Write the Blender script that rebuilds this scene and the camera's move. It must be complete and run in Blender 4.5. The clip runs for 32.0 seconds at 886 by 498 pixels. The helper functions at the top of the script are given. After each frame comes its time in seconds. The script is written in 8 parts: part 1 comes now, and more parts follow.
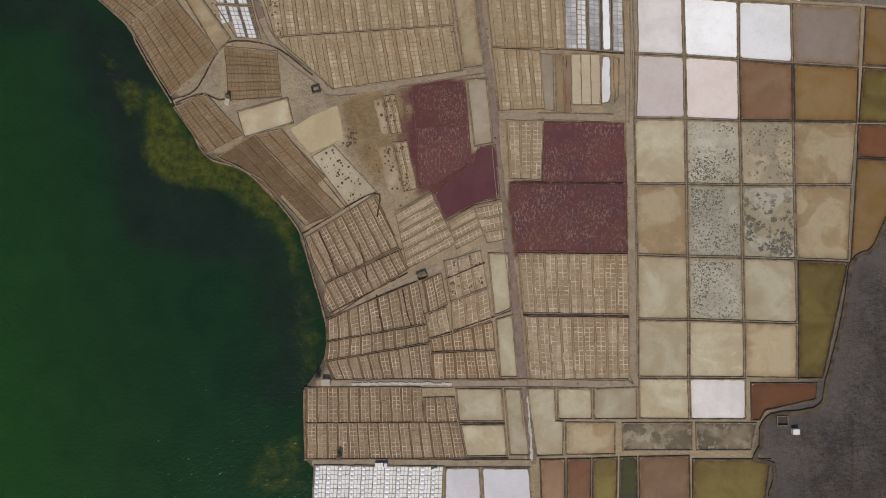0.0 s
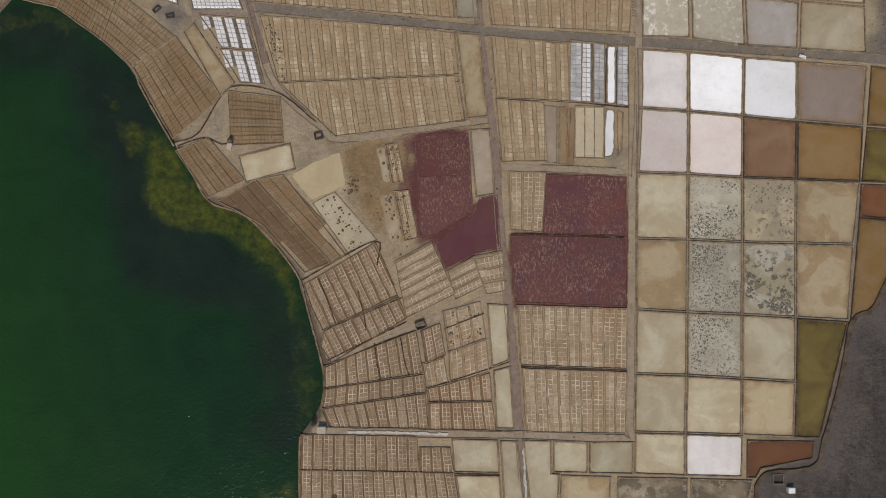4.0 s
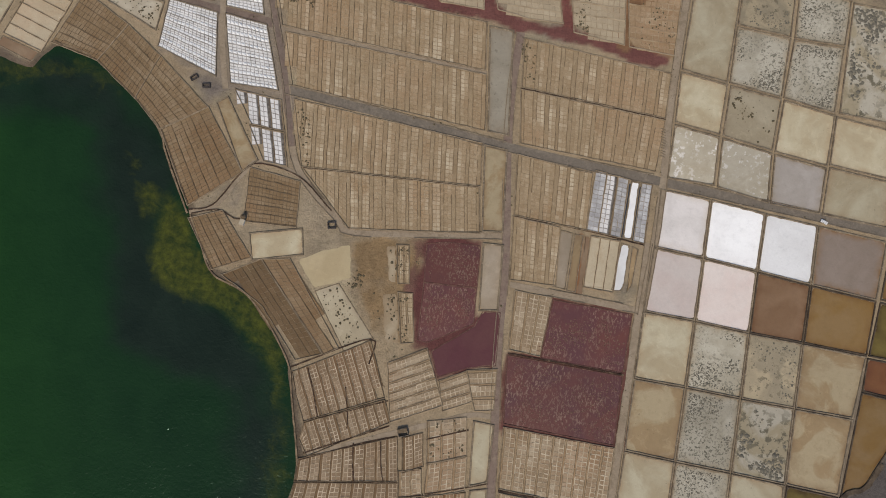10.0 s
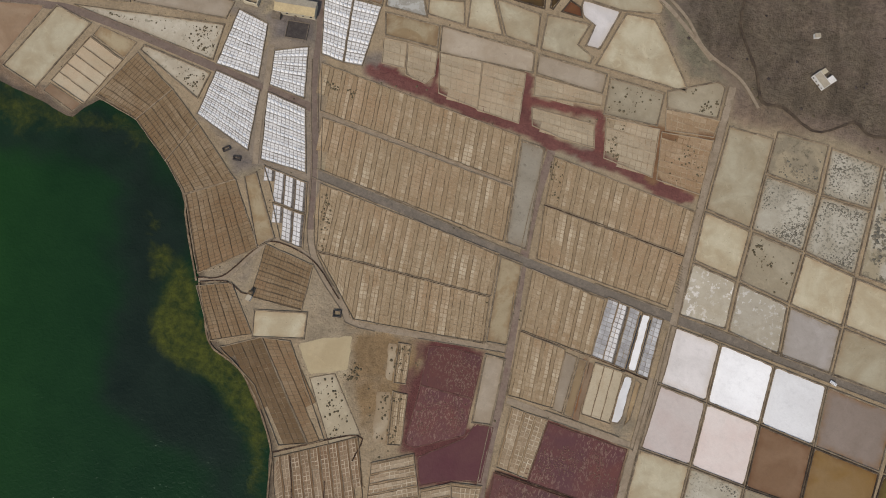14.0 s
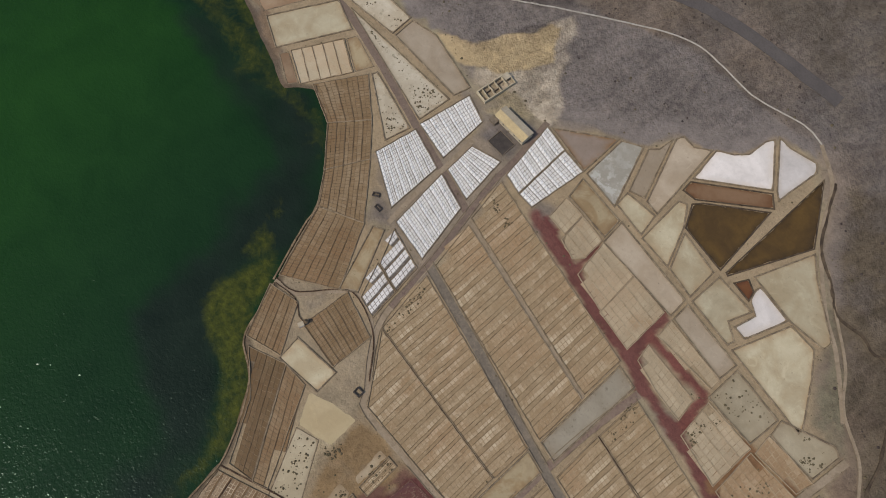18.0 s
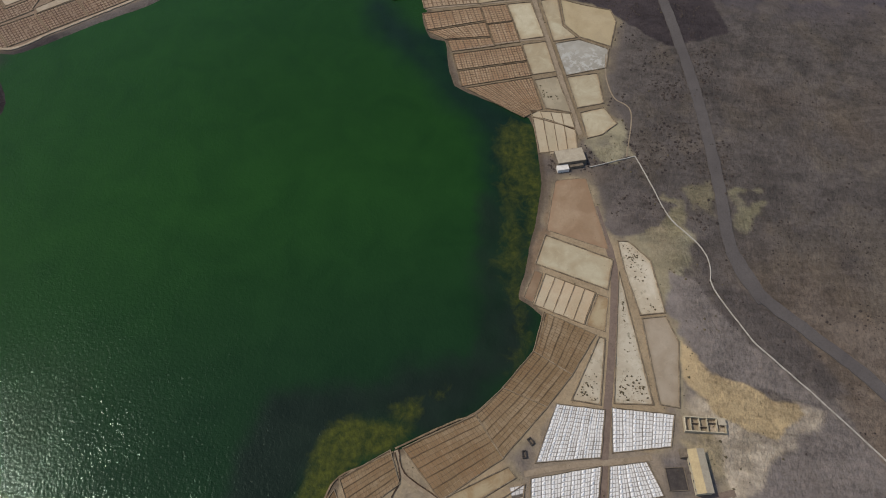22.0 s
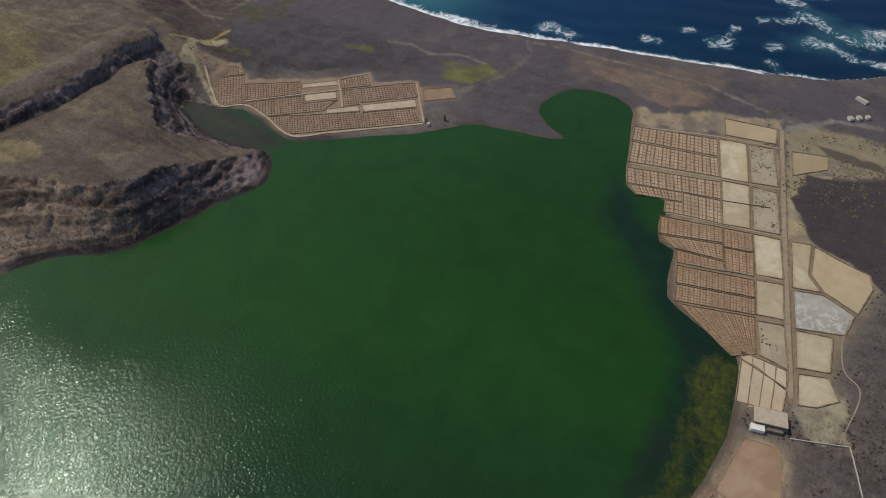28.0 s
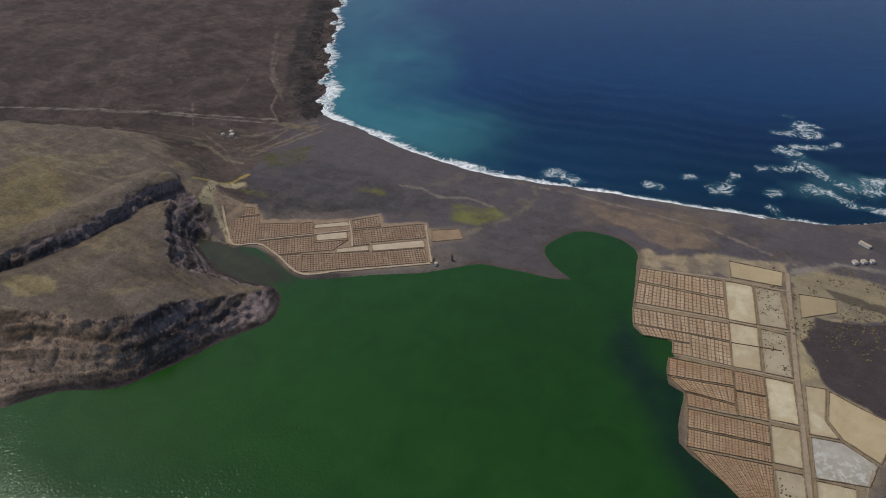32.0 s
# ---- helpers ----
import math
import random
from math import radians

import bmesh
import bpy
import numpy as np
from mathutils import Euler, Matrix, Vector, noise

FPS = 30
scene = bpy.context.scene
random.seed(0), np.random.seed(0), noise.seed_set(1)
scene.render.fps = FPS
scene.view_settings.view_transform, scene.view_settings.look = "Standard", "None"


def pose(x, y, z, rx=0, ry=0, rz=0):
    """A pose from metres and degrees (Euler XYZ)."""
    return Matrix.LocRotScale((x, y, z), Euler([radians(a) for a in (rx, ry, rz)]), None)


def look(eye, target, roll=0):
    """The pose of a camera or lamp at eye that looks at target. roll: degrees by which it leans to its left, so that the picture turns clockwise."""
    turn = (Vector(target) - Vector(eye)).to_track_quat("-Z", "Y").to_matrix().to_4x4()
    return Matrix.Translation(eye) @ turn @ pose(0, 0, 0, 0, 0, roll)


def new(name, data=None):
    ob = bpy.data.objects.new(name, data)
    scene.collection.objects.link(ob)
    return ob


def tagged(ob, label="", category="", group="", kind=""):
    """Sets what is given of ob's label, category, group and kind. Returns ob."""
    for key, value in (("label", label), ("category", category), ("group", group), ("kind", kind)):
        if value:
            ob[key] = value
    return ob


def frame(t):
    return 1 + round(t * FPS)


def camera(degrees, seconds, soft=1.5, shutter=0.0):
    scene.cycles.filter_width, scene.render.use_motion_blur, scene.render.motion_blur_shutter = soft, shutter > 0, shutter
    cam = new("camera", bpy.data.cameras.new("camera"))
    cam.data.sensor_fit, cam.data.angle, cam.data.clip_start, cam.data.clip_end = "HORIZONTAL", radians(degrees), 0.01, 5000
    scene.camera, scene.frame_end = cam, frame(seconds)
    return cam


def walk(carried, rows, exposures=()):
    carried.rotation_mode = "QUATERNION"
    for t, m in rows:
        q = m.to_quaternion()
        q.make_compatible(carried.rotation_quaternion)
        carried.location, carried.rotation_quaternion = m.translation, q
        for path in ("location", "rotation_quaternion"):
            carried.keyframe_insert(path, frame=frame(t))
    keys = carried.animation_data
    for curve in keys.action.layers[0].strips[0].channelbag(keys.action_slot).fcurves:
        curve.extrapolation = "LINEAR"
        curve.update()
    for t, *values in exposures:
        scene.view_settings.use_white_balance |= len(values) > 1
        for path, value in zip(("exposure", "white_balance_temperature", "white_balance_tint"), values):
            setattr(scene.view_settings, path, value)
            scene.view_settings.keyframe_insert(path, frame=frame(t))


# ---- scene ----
cam = camera(64.3, 32.0, soft=1.0)
# seconds, eye, tilt up from straight down, lean, heading
ROWS = [
    (0, 0.00, 0.00, 400.00, 0.03, 0.02, 0.00),
    (0.5, 0.09, 3.60, 400.06, 0.02, -0.00, 0.19),
    (1, 0.16, 7.21, 400.05, -0.01, 0.01, 0.20),
    (1.5, 0.21, 10.80, 399.98, -0.03, 0.01, 0.20),
    (2, 0.21, 14.39, 399.84, -0.01, 0.02, 0.27),
    (2.5, 0.17, 17.96, 399.65, -0.02, 0.02, 0.58),
    (3, 0.06, 21.52, 399.45, -0.02, 0.03, 1.01),
    (3.5, -0.11, 25.06, 399.27, -0.03, 0.02, 1.21),
    (5.5, -1.13, 39.09, 398.74, -0.02, -0.02, 2.61),
    (6, -1.43, 42.49, 398.62, -0.00, -0.01, 3.49),
    (6.5, -1.77, 45.74, 398.53, 0.02, -0.02, 4.28),
    (7, -2.12, 48.83, 398.43, 0.07, -0.01, 5.09),
    (7.5, -2.47, 51.70, 398.27, 0.17, -0.02, 5.88),
    (8, -2.78, 54.34, 397.99, 0.29, -0.02, 6.80),
    (8.5, -3.04, 56.76, 397.56, 0.58, -0.02, 7.62),
    (9, -3.26, 59.02, 397.01, 1.35, 0.01, 8.47),
    (9.5, -3.44, 61.23, 396.43, 2.45, -0.00, 9.37),
    (10, -3.63, 63.50, 395.94, 3.70, 0.01, 10.26),
    (10.5, -3.86, 65.89, 395.63, 4.92, 0.02, 11.16),
    (11, -4.17, 68.43, 395.52, 6.13, 0.07, 12.03),
    (11.5, -4.60, 71.10, 395.59, 7.29, 0.08, 12.93),
    (12, -5.16, 73.91, 395.77, 8.39, 0.11, 13.74),
    (12.5, -5.87, 76.84, 395.97, 8.76, 0.08, 14.63),
    (13, -6.75, 79.91, 396.11, 8.79, 0.09, 15.37),
    (13.5, -7.81, 83.14, 396.11, 8.78, 0.02, 16.17),
    (15.5, -12.80, 96.54, 395.79, 8.71, -0.29, 32.34),
    (16, -14.09, 99.85, 395.67, 9.09, -0.26, 37.18),
    (16.5, -15.39, 103.07, 395.54, 10.71, -0.15, 41.86),
    (17, -16.66, 106.17, 395.47, 12.87, -0.01, 46.63),
    (17.5, -17.86, 109.09, 395.52, 14.11, 0.04, 51.71),
    (18, -19.05, 111.83, 395.72, 16.23, 0.05, 56.68),
    (18.5, -20.28, 114.31, 396.12, 18.34, 0.07, 61.75),
    (19, -21.65, 116.50, 396.69, 20.41, 0.05, 66.80),
    (19.5, -23.32, 118.37, 397.35, 22.52, 0.09, 71.60),
    (20, -25.29, 119.91, 398.14, 24.61, 0.11, 76.52),
    (20.5, -27.58, 121.13, 398.96, 26.63, 0.08, 81.38),
    (21, -30.20, 122.04, 399.77, 28.63, 0.12, 86.09),
    (21.5, -33.13, 122.68, 400.46, 30.66, 0.21, 90.78),
    (22, -36.31, 123.08, 401.00, 32.61, 0.15, 95.62),
    (22.5, -39.62, 123.31, 401.41, 34.53, 0.06, 100.56),
    (23, -42.87, 123.48, 401.74, 36.44, -0.01, 105.52),
    (23.5, -45.97, 123.67, 402.01, 38.38, -0.13, 110.31),
    (24, -48.82, 123.93, 402.21, 40.28, -0.19, 114.81),
    (24.5, -51.37, 124.31, 402.32, 41.34, -0.24, 118.45),
    (25, -53.65, 124.80, 402.32, 41.44, -0.29, 120.58),
    (25.5, -55.64, 125.40, 402.22, 41.60, -0.31, 120.83),
    (27.5, -62.41, 128.01, 401.49, 43.11, -0.10, 121.54),
    (28, -63.69, 128.76, 401.39, 44.53, -0.07, 121.73),
    (28.5, -64.58, 129.60, 401.35, 46.09, -0.02, 121.89),
    (29, -65.17, 130.51, 401.36, 47.59, -0.02, 122.06),
    (29.5, -65.51, 131.45, 401.37, 49.06, 0.04, 122.18),
    (30, -65.70, 132.39, 401.35, 50.48, 0.06, 122.35),
    (30.5, -65.80, 133.31, 401.27, 51.93, 0.08, 122.53),
    (31, -65.85, 134.20, 401.16, 53.36, 0.09, 122.68),
    (31.5, -65.88, 135.06, 401.01, 54.66, 0.14, 122.83),
    (32, -65.91, 135.91, 400.85, 55.91, 0.17, 123.01),
]
walk(cam, [(t, pose(x, y, z, tilt, lean, turn)) for t, x, y, z, tilt, lean, turn in ROWS])

# ---- light ----
SUN_DIR = Vector((-0.075, -0.595, 0.80)).normalized()
elev = math.asin(SUN_DIR.z)
world = bpy.data.worlds.new("sky")
scene.world = world
world.use_nodes = True
wn = world.node_tree.nodes
sky = wn.new("ShaderNodeTexSky")
sky.sky_type, sky.sun_disc = "NISHITA", False
sky.sun_elevation = elev
sky.sun_rotation = math.atan2(SUN_DIR.x, SUN_DIR.y)
sky.altitude, sky.dust_density = 400.0, 2.0
wn["Background"].inputs["Strength"].default_value = 0.122
world.node_tree.links.new(sky.outputs[0], wn["Background"].inputs[0])
sun = new("sun", bpy.data.lights.new("sun", "SUN"))
sun.data.energy, sun.data.angle, sun.data.color = 2.63, radians(0.6), (1.0, 0.888, 0.722)
sun.matrix_world = look((0, 0, 500), Vector((0, 0, 500)) - SUN_DIR)

# ---- materials ----
def nodes_of(name, rough=0.9, spec=0.3):
    m = bpy.data.materials.new(name)
    m.use_nodes = True
    nt = m.node_tree
    b = nt.nodes["Principled BSDF"]
    b.inputs["Roughness"].default_value = rough
    b.inputs["Specular IOR Level"].default_value = spec
    return m, nt, b


def noise_of(nt, scale, detail=4.0, rough=0.55, pos=None, distort=0.0):
    n = nt.nodes.new("ShaderNodeTexNoise")
    n.inputs["Scale"].default_value = scale
    n.inputs["Detail"].default_value = detail
    n.inputs["Roughness"].default_value = rough
    n.inputs["Distortion"].default_value = distort
    nt.links.new(pos or place_of(nt), n.inputs["Vector"])
    return n.outputs["Fac"]


def place_of(nt):
    for n in nt.nodes:
        if n.bl_idname == "ShaderNodeNewGeometry":
            return n.outputs["Position"]
    return nt.nodes.new("ShaderNodeNewGeometry").outputs["Position"]


def ramp(nt, value, lo, hi):
    n = nt.nodes.new("ShaderNodeMapRange")
    n.inputs["From Min"].default_value, n.inputs["From Max"].default_value = lo, hi
    nt.links.new(value, n.inputs["Value"])
    return n.outputs["Result"]


def mixed(nt, fac, a, b, how="MIX"):
    n = nt.nodes.new("ShaderNodeMix")
    n.data_type, n.blend_type = "RGBA", how
    for value, k in ((fac, 0), (a, 6), (b, 7)):
        if hasattr(value, "is_linked"):
            nt.links.new(value, n.inputs[k])
        else:
            n.inputs[k].default_value = value if k == 0 else (*value, 1)
    return n.outputs[2]


def times(nt, a, b, how="MULTIPLY"):
    n = nt.nodes.new("ShaderNodeMath")
    n.operation = how
    for value, k in ((a, 0), (b, 1)):
        if hasattr(value, "is_linked"):
            nt.links.new(value, n.inputs[k])
        else:
            n.inputs[k].default_value = value
    return n.outputs[0]


def relief(nt, b, height, dist, strength=1.0):
    n = nt.nodes.new("ShaderNodeBump")
    n.inputs["Distance"].default_value, n.inputs["Strength"].default_value = dist, strength
    nt.links.new(height, n.inputs["Height"])
    nt.links.new(n.outputs[0], b.inputs["Normal"])


def attr(nt, name):
    n = nt.nodes.new("ShaderNodeAttribute")
    n.attribute_name = name
    return n


def shifted(nt):
    """World place moved by each object's own random number, so that no two beds carry the same stains."""
    o = nt.nodes.new("ShaderNodeObjectInfo")
    v = nt.nodes.new("ShaderNodeVectorMath")
    v.operation = "SCALE"
    v.inputs[0].default_value = (431.0, 277.0, 97.0)
    nt.links.new(o.outputs["Random"], v.inputs["Scale"])
    a = nt.nodes.new("ShaderNodeVectorMath")
    nt.links.new(place_of(nt), a.inputs[0])
    nt.links.new(v.outputs[0], a.inputs[1])
    return a.outputs[0], o.outputs["Random"]


def bed_material(name, base, other, rough=0.75, spot=None, spot_size=0.25, spot_at=0.6, rim=None, cover=0.62, spec=0.3, long=1.0):
    """Floor of a pond: two tones in broad stains, fine grain, a crust along the banks, and scattered spots."""
    m, nt, b = nodes_of(name, rough, spec)
    pos, rnd = shifted(nt)
    col = mixed(nt, ramp(nt, noise_of(nt, 0.045, 4, 0.55, pos, 0.8), 0.38 if cover == 0.62 else 0.455, cover), base, other)
    col = mixed(nt, times(nt, ramp(nt, noise_of(nt, 0.6, 5, 0.6, pos), 0.3, 0.8), 0.22), col, [c * 0.72 for c in base])
    if rim:
        edge = times(nt, attr(nt, "rim").outputs["Fac"], ramp(nt, noise_of(nt, 0.18, 3, 0.6, pos), 0.3, 0.62))
        col = mixed(nt, edge, col, rim)
    if spot:
        broad = ramp(nt, noise_of(nt, 0.05, 2, 0.5, pos), 0.3, 0.62)
        if long != 1.0:
            v = nt.nodes.new("ShaderNodeVectorMath")
            v.operation = "MULTIPLY"
            v.inputs[1].default_value = (1.0, 1.0 / long, 1.0)
            nt.links.new(pos, v.inputs[0])
            pos = v.outputs[0]
        s = ramp(nt, noise_of(nt, spot_size, 5, 0.68, pos), spot_at, spot_at + 0.05)
        col = mixed(nt, times(nt, s, broad), col, spot)
    col = mixed(nt, times(nt, ramp(nt, noise_of(nt, 0.25, 8, 0.8, pos), 0.5, 0.68), 0.28), col, [c * 0.62 for c in other])
    stain = times(nt, ramp(nt, noise_of(nt, 0.024, 5, 0.6, pos, 0.6), 0.56, 0.68), 0.6 if rough > 0.6 else 0.25)
    col = mixed(nt, stain, col, [c * 0.78 for c in other])
    streak = times(nt, ramp(nt, noise_of(nt, 0.13, 7, 0.72, pos, 1.2), 0.55, 0.64), 0.2 if rough > 0.5 else 0.1)
    col = mixed(nt, streak, col, [min(0.8, c * 1.35) for c in base])
    dots = ramp(nt, noise_of(nt, 0.55, 3, 0.55, pos), 0.69, 0.73)
    col = mixed(nt, times(nt, dots, 0.45 if rough > 0.6 else 0.0), col, [c * 0.4 for c in other])
    tone = nt.nodes.new("ShaderNodeHueSaturation")
    tone.inputs["Saturation"].default_value = 1.0
    v = nt.nodes.new("ShaderNodeMapRange")
    v.inputs["To Min"].default_value, v.inputs["To Max"].default_value = 0.85, 1.22
    nt.links.new(rnd, v.inputs["Value"])
    nt.links.new(v.outputs[0], tone.inputs["Value"])
    nt.links.new(col, tone.inputs["Color"])
    nt.links.new(tone.outputs[0], b.inputs["Base Color"])
    relief(nt, b, noise_of(nt, 0.6, 5, 0.65, pos), 0.2, 0.5)
    return m


def earth_material(name, a, c, scale=0.25, fine=2.0, rough=0.95, bump=0.25, worn=None):
    """Trodden earth or rough stone: two tones in patches, worn places of a third, coarse grain and small dark stones."""
    m, nt, b = nodes_of(name, rough, 0.2)
    col = mixed(nt, ramp(nt, noise_of(nt, scale, 5, 0.6), 0.34, 0.66), a, c)
    if worn:
        col = mixed(nt, times(nt, ramp(nt, noise_of(nt, scale * 1.7, 6, 0.7, None, 0.6), 0.53, 0.63), 0.75), col, worn)
    if name.endswith("_feeder"):
        col = mixed(nt, times(nt, ramp(nt, noise_of(nt, 0.017, 5, 0.65, None, 0.5), 0.5, 0.64), 0.36), col, (a[0] * 1.0, a[1] * 0.8, a[2] * 0.68))
    col = mixed(nt, times(nt, ramp(nt, noise_of(nt, fine, 4, 0.65), 0.4, 0.72), 0.42), col, [k * 0.55 for k in a])
    col = mixed(nt, times(nt, ramp(nt, noise_of(nt, 0.4, 7, 0.75), 0.53, 0.68), 0.4), col, [k * 0.55 for k in a])
    nt.links.new(col, b.inputs["Base Color"])
    relief(nt, b, noise_of(nt, fine, 5, 0.65), bump, 0.8)
    return m


def cell_material(name, dark, mid, light, rough=0.7, cut=(0.35, 0.7), size=0.05):
    """Floors of the small crystallising pans: each its own tone, pale where salt has been drawn."""
    m, nt, b = nodes_of(name, rough, 0.3)
    g = nt.nodes.new("ShaderNodeNewGeometry")
    isl = g.outputs["Random Per Island"]
    area = noise_of(nt, size, 3, 0.6, g.outputs["Position"])
    own = nt.nodes.new("ShaderNodeObjectInfo").outputs["Random"]
    t = times(nt, times(nt, times(nt, area, 0.72), times(nt, isl, 0.11), "ADD"), times(nt, own, 0.17), "ADD")
    n = nt.nodes.new("ShaderNodeValToRGB")
    n.color_ramp.elements[0].position, n.color_ramp.elements[1].position = cut
    n.color_ramp.elements[0].color, n.color_ramp.elements[1].color = (*dark, 1), (*light, 1)
    e = n.color_ramp.elements.new((cut[0] + cut[1]) / 2)
    e.color = (*mid, 1)
    nt.links.new(t, n.inputs[0])
    col = mixed(nt, times(nt, ramp(nt, noise_of(nt, 1.3, 4, 0.6), 0.35, 0.75), 0.35), n.outputs[0], [k * 0.7 for k in mid])
    blot = ramp(nt, noise_of(nt, 0.028, 6, 0.7, None, 0.7), 0.54, 0.66)
    col = mixed(nt, times(nt, blot, 0.5), col, (dark[0] * 0.9, dark[1] * 0.72, dark[2] * 0.55) if name != "salt_pans" else mid)
    col = mixed(nt, times(nt, ramp(nt, noise_of(nt, 0.5, 6, 0.75), 0.56, 0.7), 0.45), col, [k * 0.5 for k in dark])
    bloom = times(nt, ramp(nt, noise_of(nt, 0.017, 5, 0.65, None, 0.5), 0.5, 0.64), 0.36)
    if dark[0] > dark[2] * 1.6:
        col = mixed(nt, bloom, col, (mid[0] * 1.04, mid[1] * 0.82, mid[2] * 0.7))
    grain = ramp(nt, noise_of(nt, 0.75, 5, 0.7), 0.5, 0.74)
    col = mixed(nt, times(nt, grain, 0.4), col, light)
    nt.links.new(col, b.inputs["Base Color"])
    relief(nt, b, noise_of(nt, 0.8, 5, 0.7), 0.25, 0.6)
    return m


BEDS = {
    "cream": bed_material("cream_silt", (0.41, 0.365, 0.255), (0.32, 0.262, 0.165), rim=(0.30, 0.22, 0.13)),
    "greycream": bed_material("grey_silt", (0.355, 0.295, 0.22), (0.295, 0.235, 0.165), rim=(0.28, 0.22, 0.15)),
    "tan": bed_material("tan_silt", (0.335, 0.27, 0.165), (0.27, 0.19, 0.10), rim=(0.20, 0.13, 0.07), cover=0.54),
    "white": bed_material("drying_salt", (0.63, 0.59, 0.56), (0.53, 0.495, 0.465), rough=0.45, rim=(0.50, 0.44, 0.38)),
    "snow": bed_material("white_salt", (0.75, 0.745, 0.73), (0.68, 0.67, 0.655), rough=0.45),
    "lilac": bed_material("lilac_brine", (0.44, 0.425, 0.44), (0.50, 0.48, 0.50), rough=0.3),
    "silver": bed_material("silver_brine", (0.345, 0.325, 0.275), (0.28, 0.26, 0.215), rough=0.6, spot=(0.42, 0.41, 0.37), spot_size=0.2, spot_at=0.5),
    "pink": bed_material("pink_brine", (0.545, 0.455, 0.41), (0.575, 0.51, 0.465), rough=0.35),
    "greyclay": bed_material("grey_brine", (0.225, 0.18, 0.145), (0.195, 0.152, 0.118), rough=0.4, rim=(0.18, 0.10, 0.04)),
    "brown": bed_material("brown_brine", (0.18, 0.105, 0.055), (0.225, 0.14, 0.08), rough=0.3, rim=(0.13, 0.06, 0.025)),
    "ochre": bed_material("ochre_brine", (0.195, 0.113, 0.032), (0.22, 0.142, 0.062), rough=0.3, rim=(0.14, 0.07, 0.02)),
    "amber": bed_material("amber_silt", (0.315, 0.25, 0.145), (0.37, 0.30, 0.185), rim=(0.33, 0.27, 0.16)),
    "olive": bed_material("olive_brine", (0.165, 0.125, 0.034), (0.115, 0.083, 0.023), rough=0.25, rim=(0.06, 0.035, 0.012)),
    "darkolive": bed_material("dark_olive_brine", (0.06, 0.055, 0.012), (0.035, 0.035, 0.02), rough=0.25, rim=(0.02, 0.02, 0.02)),
    "umber": bed_material("umber_brine", (0.10, 0.06, 0.018), (0.065, 0.04, 0.015), rough=0.25, rim=(0.035, 0.025, 0.015)),
    "rust": bed_material("rust_brine", (0.12, 0.05, 0.02), (0.14, 0.064, 0.027), rough=0.3, rim=(0.09, 0.035, 0.018)),
    "redclay": bed_material("red_clay", (0.205, 0.135, 0.08), (0.27, 0.195, 0.125), rim=(0.2, 0.12, 0.07)),
    "maroon": bed_material("maroon_brine", (0.108, 0.036, 0.029), (0.082, 0.03, 0.033), rough=0.5, spot=(0.185, 0.115, 0.088), spot_size=0.95, spot_at=0.535, long=2.2),
    "maroonwet": bed_material("wet_maroon_brine", (0.11, 0.038, 0.042), (0.13, 0.055, 0.05), rough=0.25),
    "speckle": bed_material("speckled_silt", (0.37, 0.34, 0.27), (0.28, 0.25, 0.185), spot=(0.10, 0.092, 0.066), spot_size=0.7, spot_at=0.53, rim=(0.26, 0.21, 0.14)),
    "patch": bed_material("crusted_silt", (0.39, 0.355, 0.28), (0.30, 0.25, 0.16), spot=(0.12, 0.105, 0.07), spot_size=0.22, spot_at=0.52, cover=0.55),
    "sandy": bed_material("sandy_silt", (0.42, 0.345, 0.235), (0.32, 0.24, 0.145), rim=(0.27, 0.19, 0.11)),
    "bushy": bed_material("bare_grey_silt", (0.365, 0.315, 0.22), (0.30, 0.25, 0.165), rim=(0.26, 0.21, 0.14)),
    "frost": bed_material("salt_frosted_silt", (0.40, 0.36, 0.28), (0.33, 0.285, 0.205), spot=(0.60, 0.57, 0.52), spot_size=0.3, spot_at=0.55),
    "pebbly": bed_material("pebbly_silt", (0.43, 0.385, 0.30), (0.34, 0.29, 0.21), spot=(0.22, 0.20, 0.14), spot_size=0.3, spot_at=0.58, rim=(0.30, 0.24, 0.16)),
    "milky": bed_material("milky_brine", (0.44, 0.395, 0.355), (0.37, 0.33, 0.285), rough=0.4, rim=(0.30, 0.25, 0.19)),
    "murk": bed_material("murky_silt", (0.20, 0.155, 0.10), (0.11, 0.088, 0.055), spot=(0.30, 0.26, 0.18), spot_size=0.15, spot_at=0.52, cover=0.55, rim=(0.07, 0.05, 0.035)),
    "stony": bed_material("stony_silt", (0.315, 0.28, 0.215), (0.27, 0.235, 0.175), spot=(0.15, 0.13, 0.095), spot_size=0.4, spot_at=0.6, rim=(0.25, 0.2, 0.14)),
    "moss": bed_material("mossy_silt", (0.31, 0.255, 0.165), (0.22, 0.185, 0.125), spot=(0.12, 0.10, 0.065), spot_size=0.3, spot_at=0.55, cover=0.56),
}
BANK = earth_material("stone_bank", (0.13, 0.10, 0.07), (0.27, 0.215, 0.145), 0.2, 0.9, worn=(0.36, 0.29, 0.20))
FIELDBANK = earth_material("earth_bank", (0.24, 0.18, 0.115), (0.33, 0.26, 0.175), 0.15, 0.9, worn=(0.12, 0.085, 0.055))
DIVIDER = earth_material("dividing_stones", (0.12, 0.085, 0.054), (0.25, 0.185, 0.115), 0.22, 0.9, worn=(0.30, 0.225, 0.14))
REDBANK = earth_material("maroon_bank", (0.085, 0.042, 0.036), (0.15, 0.08, 0.062), 0.25, 0.9, worn=(0.23, 0.15, 0.11))
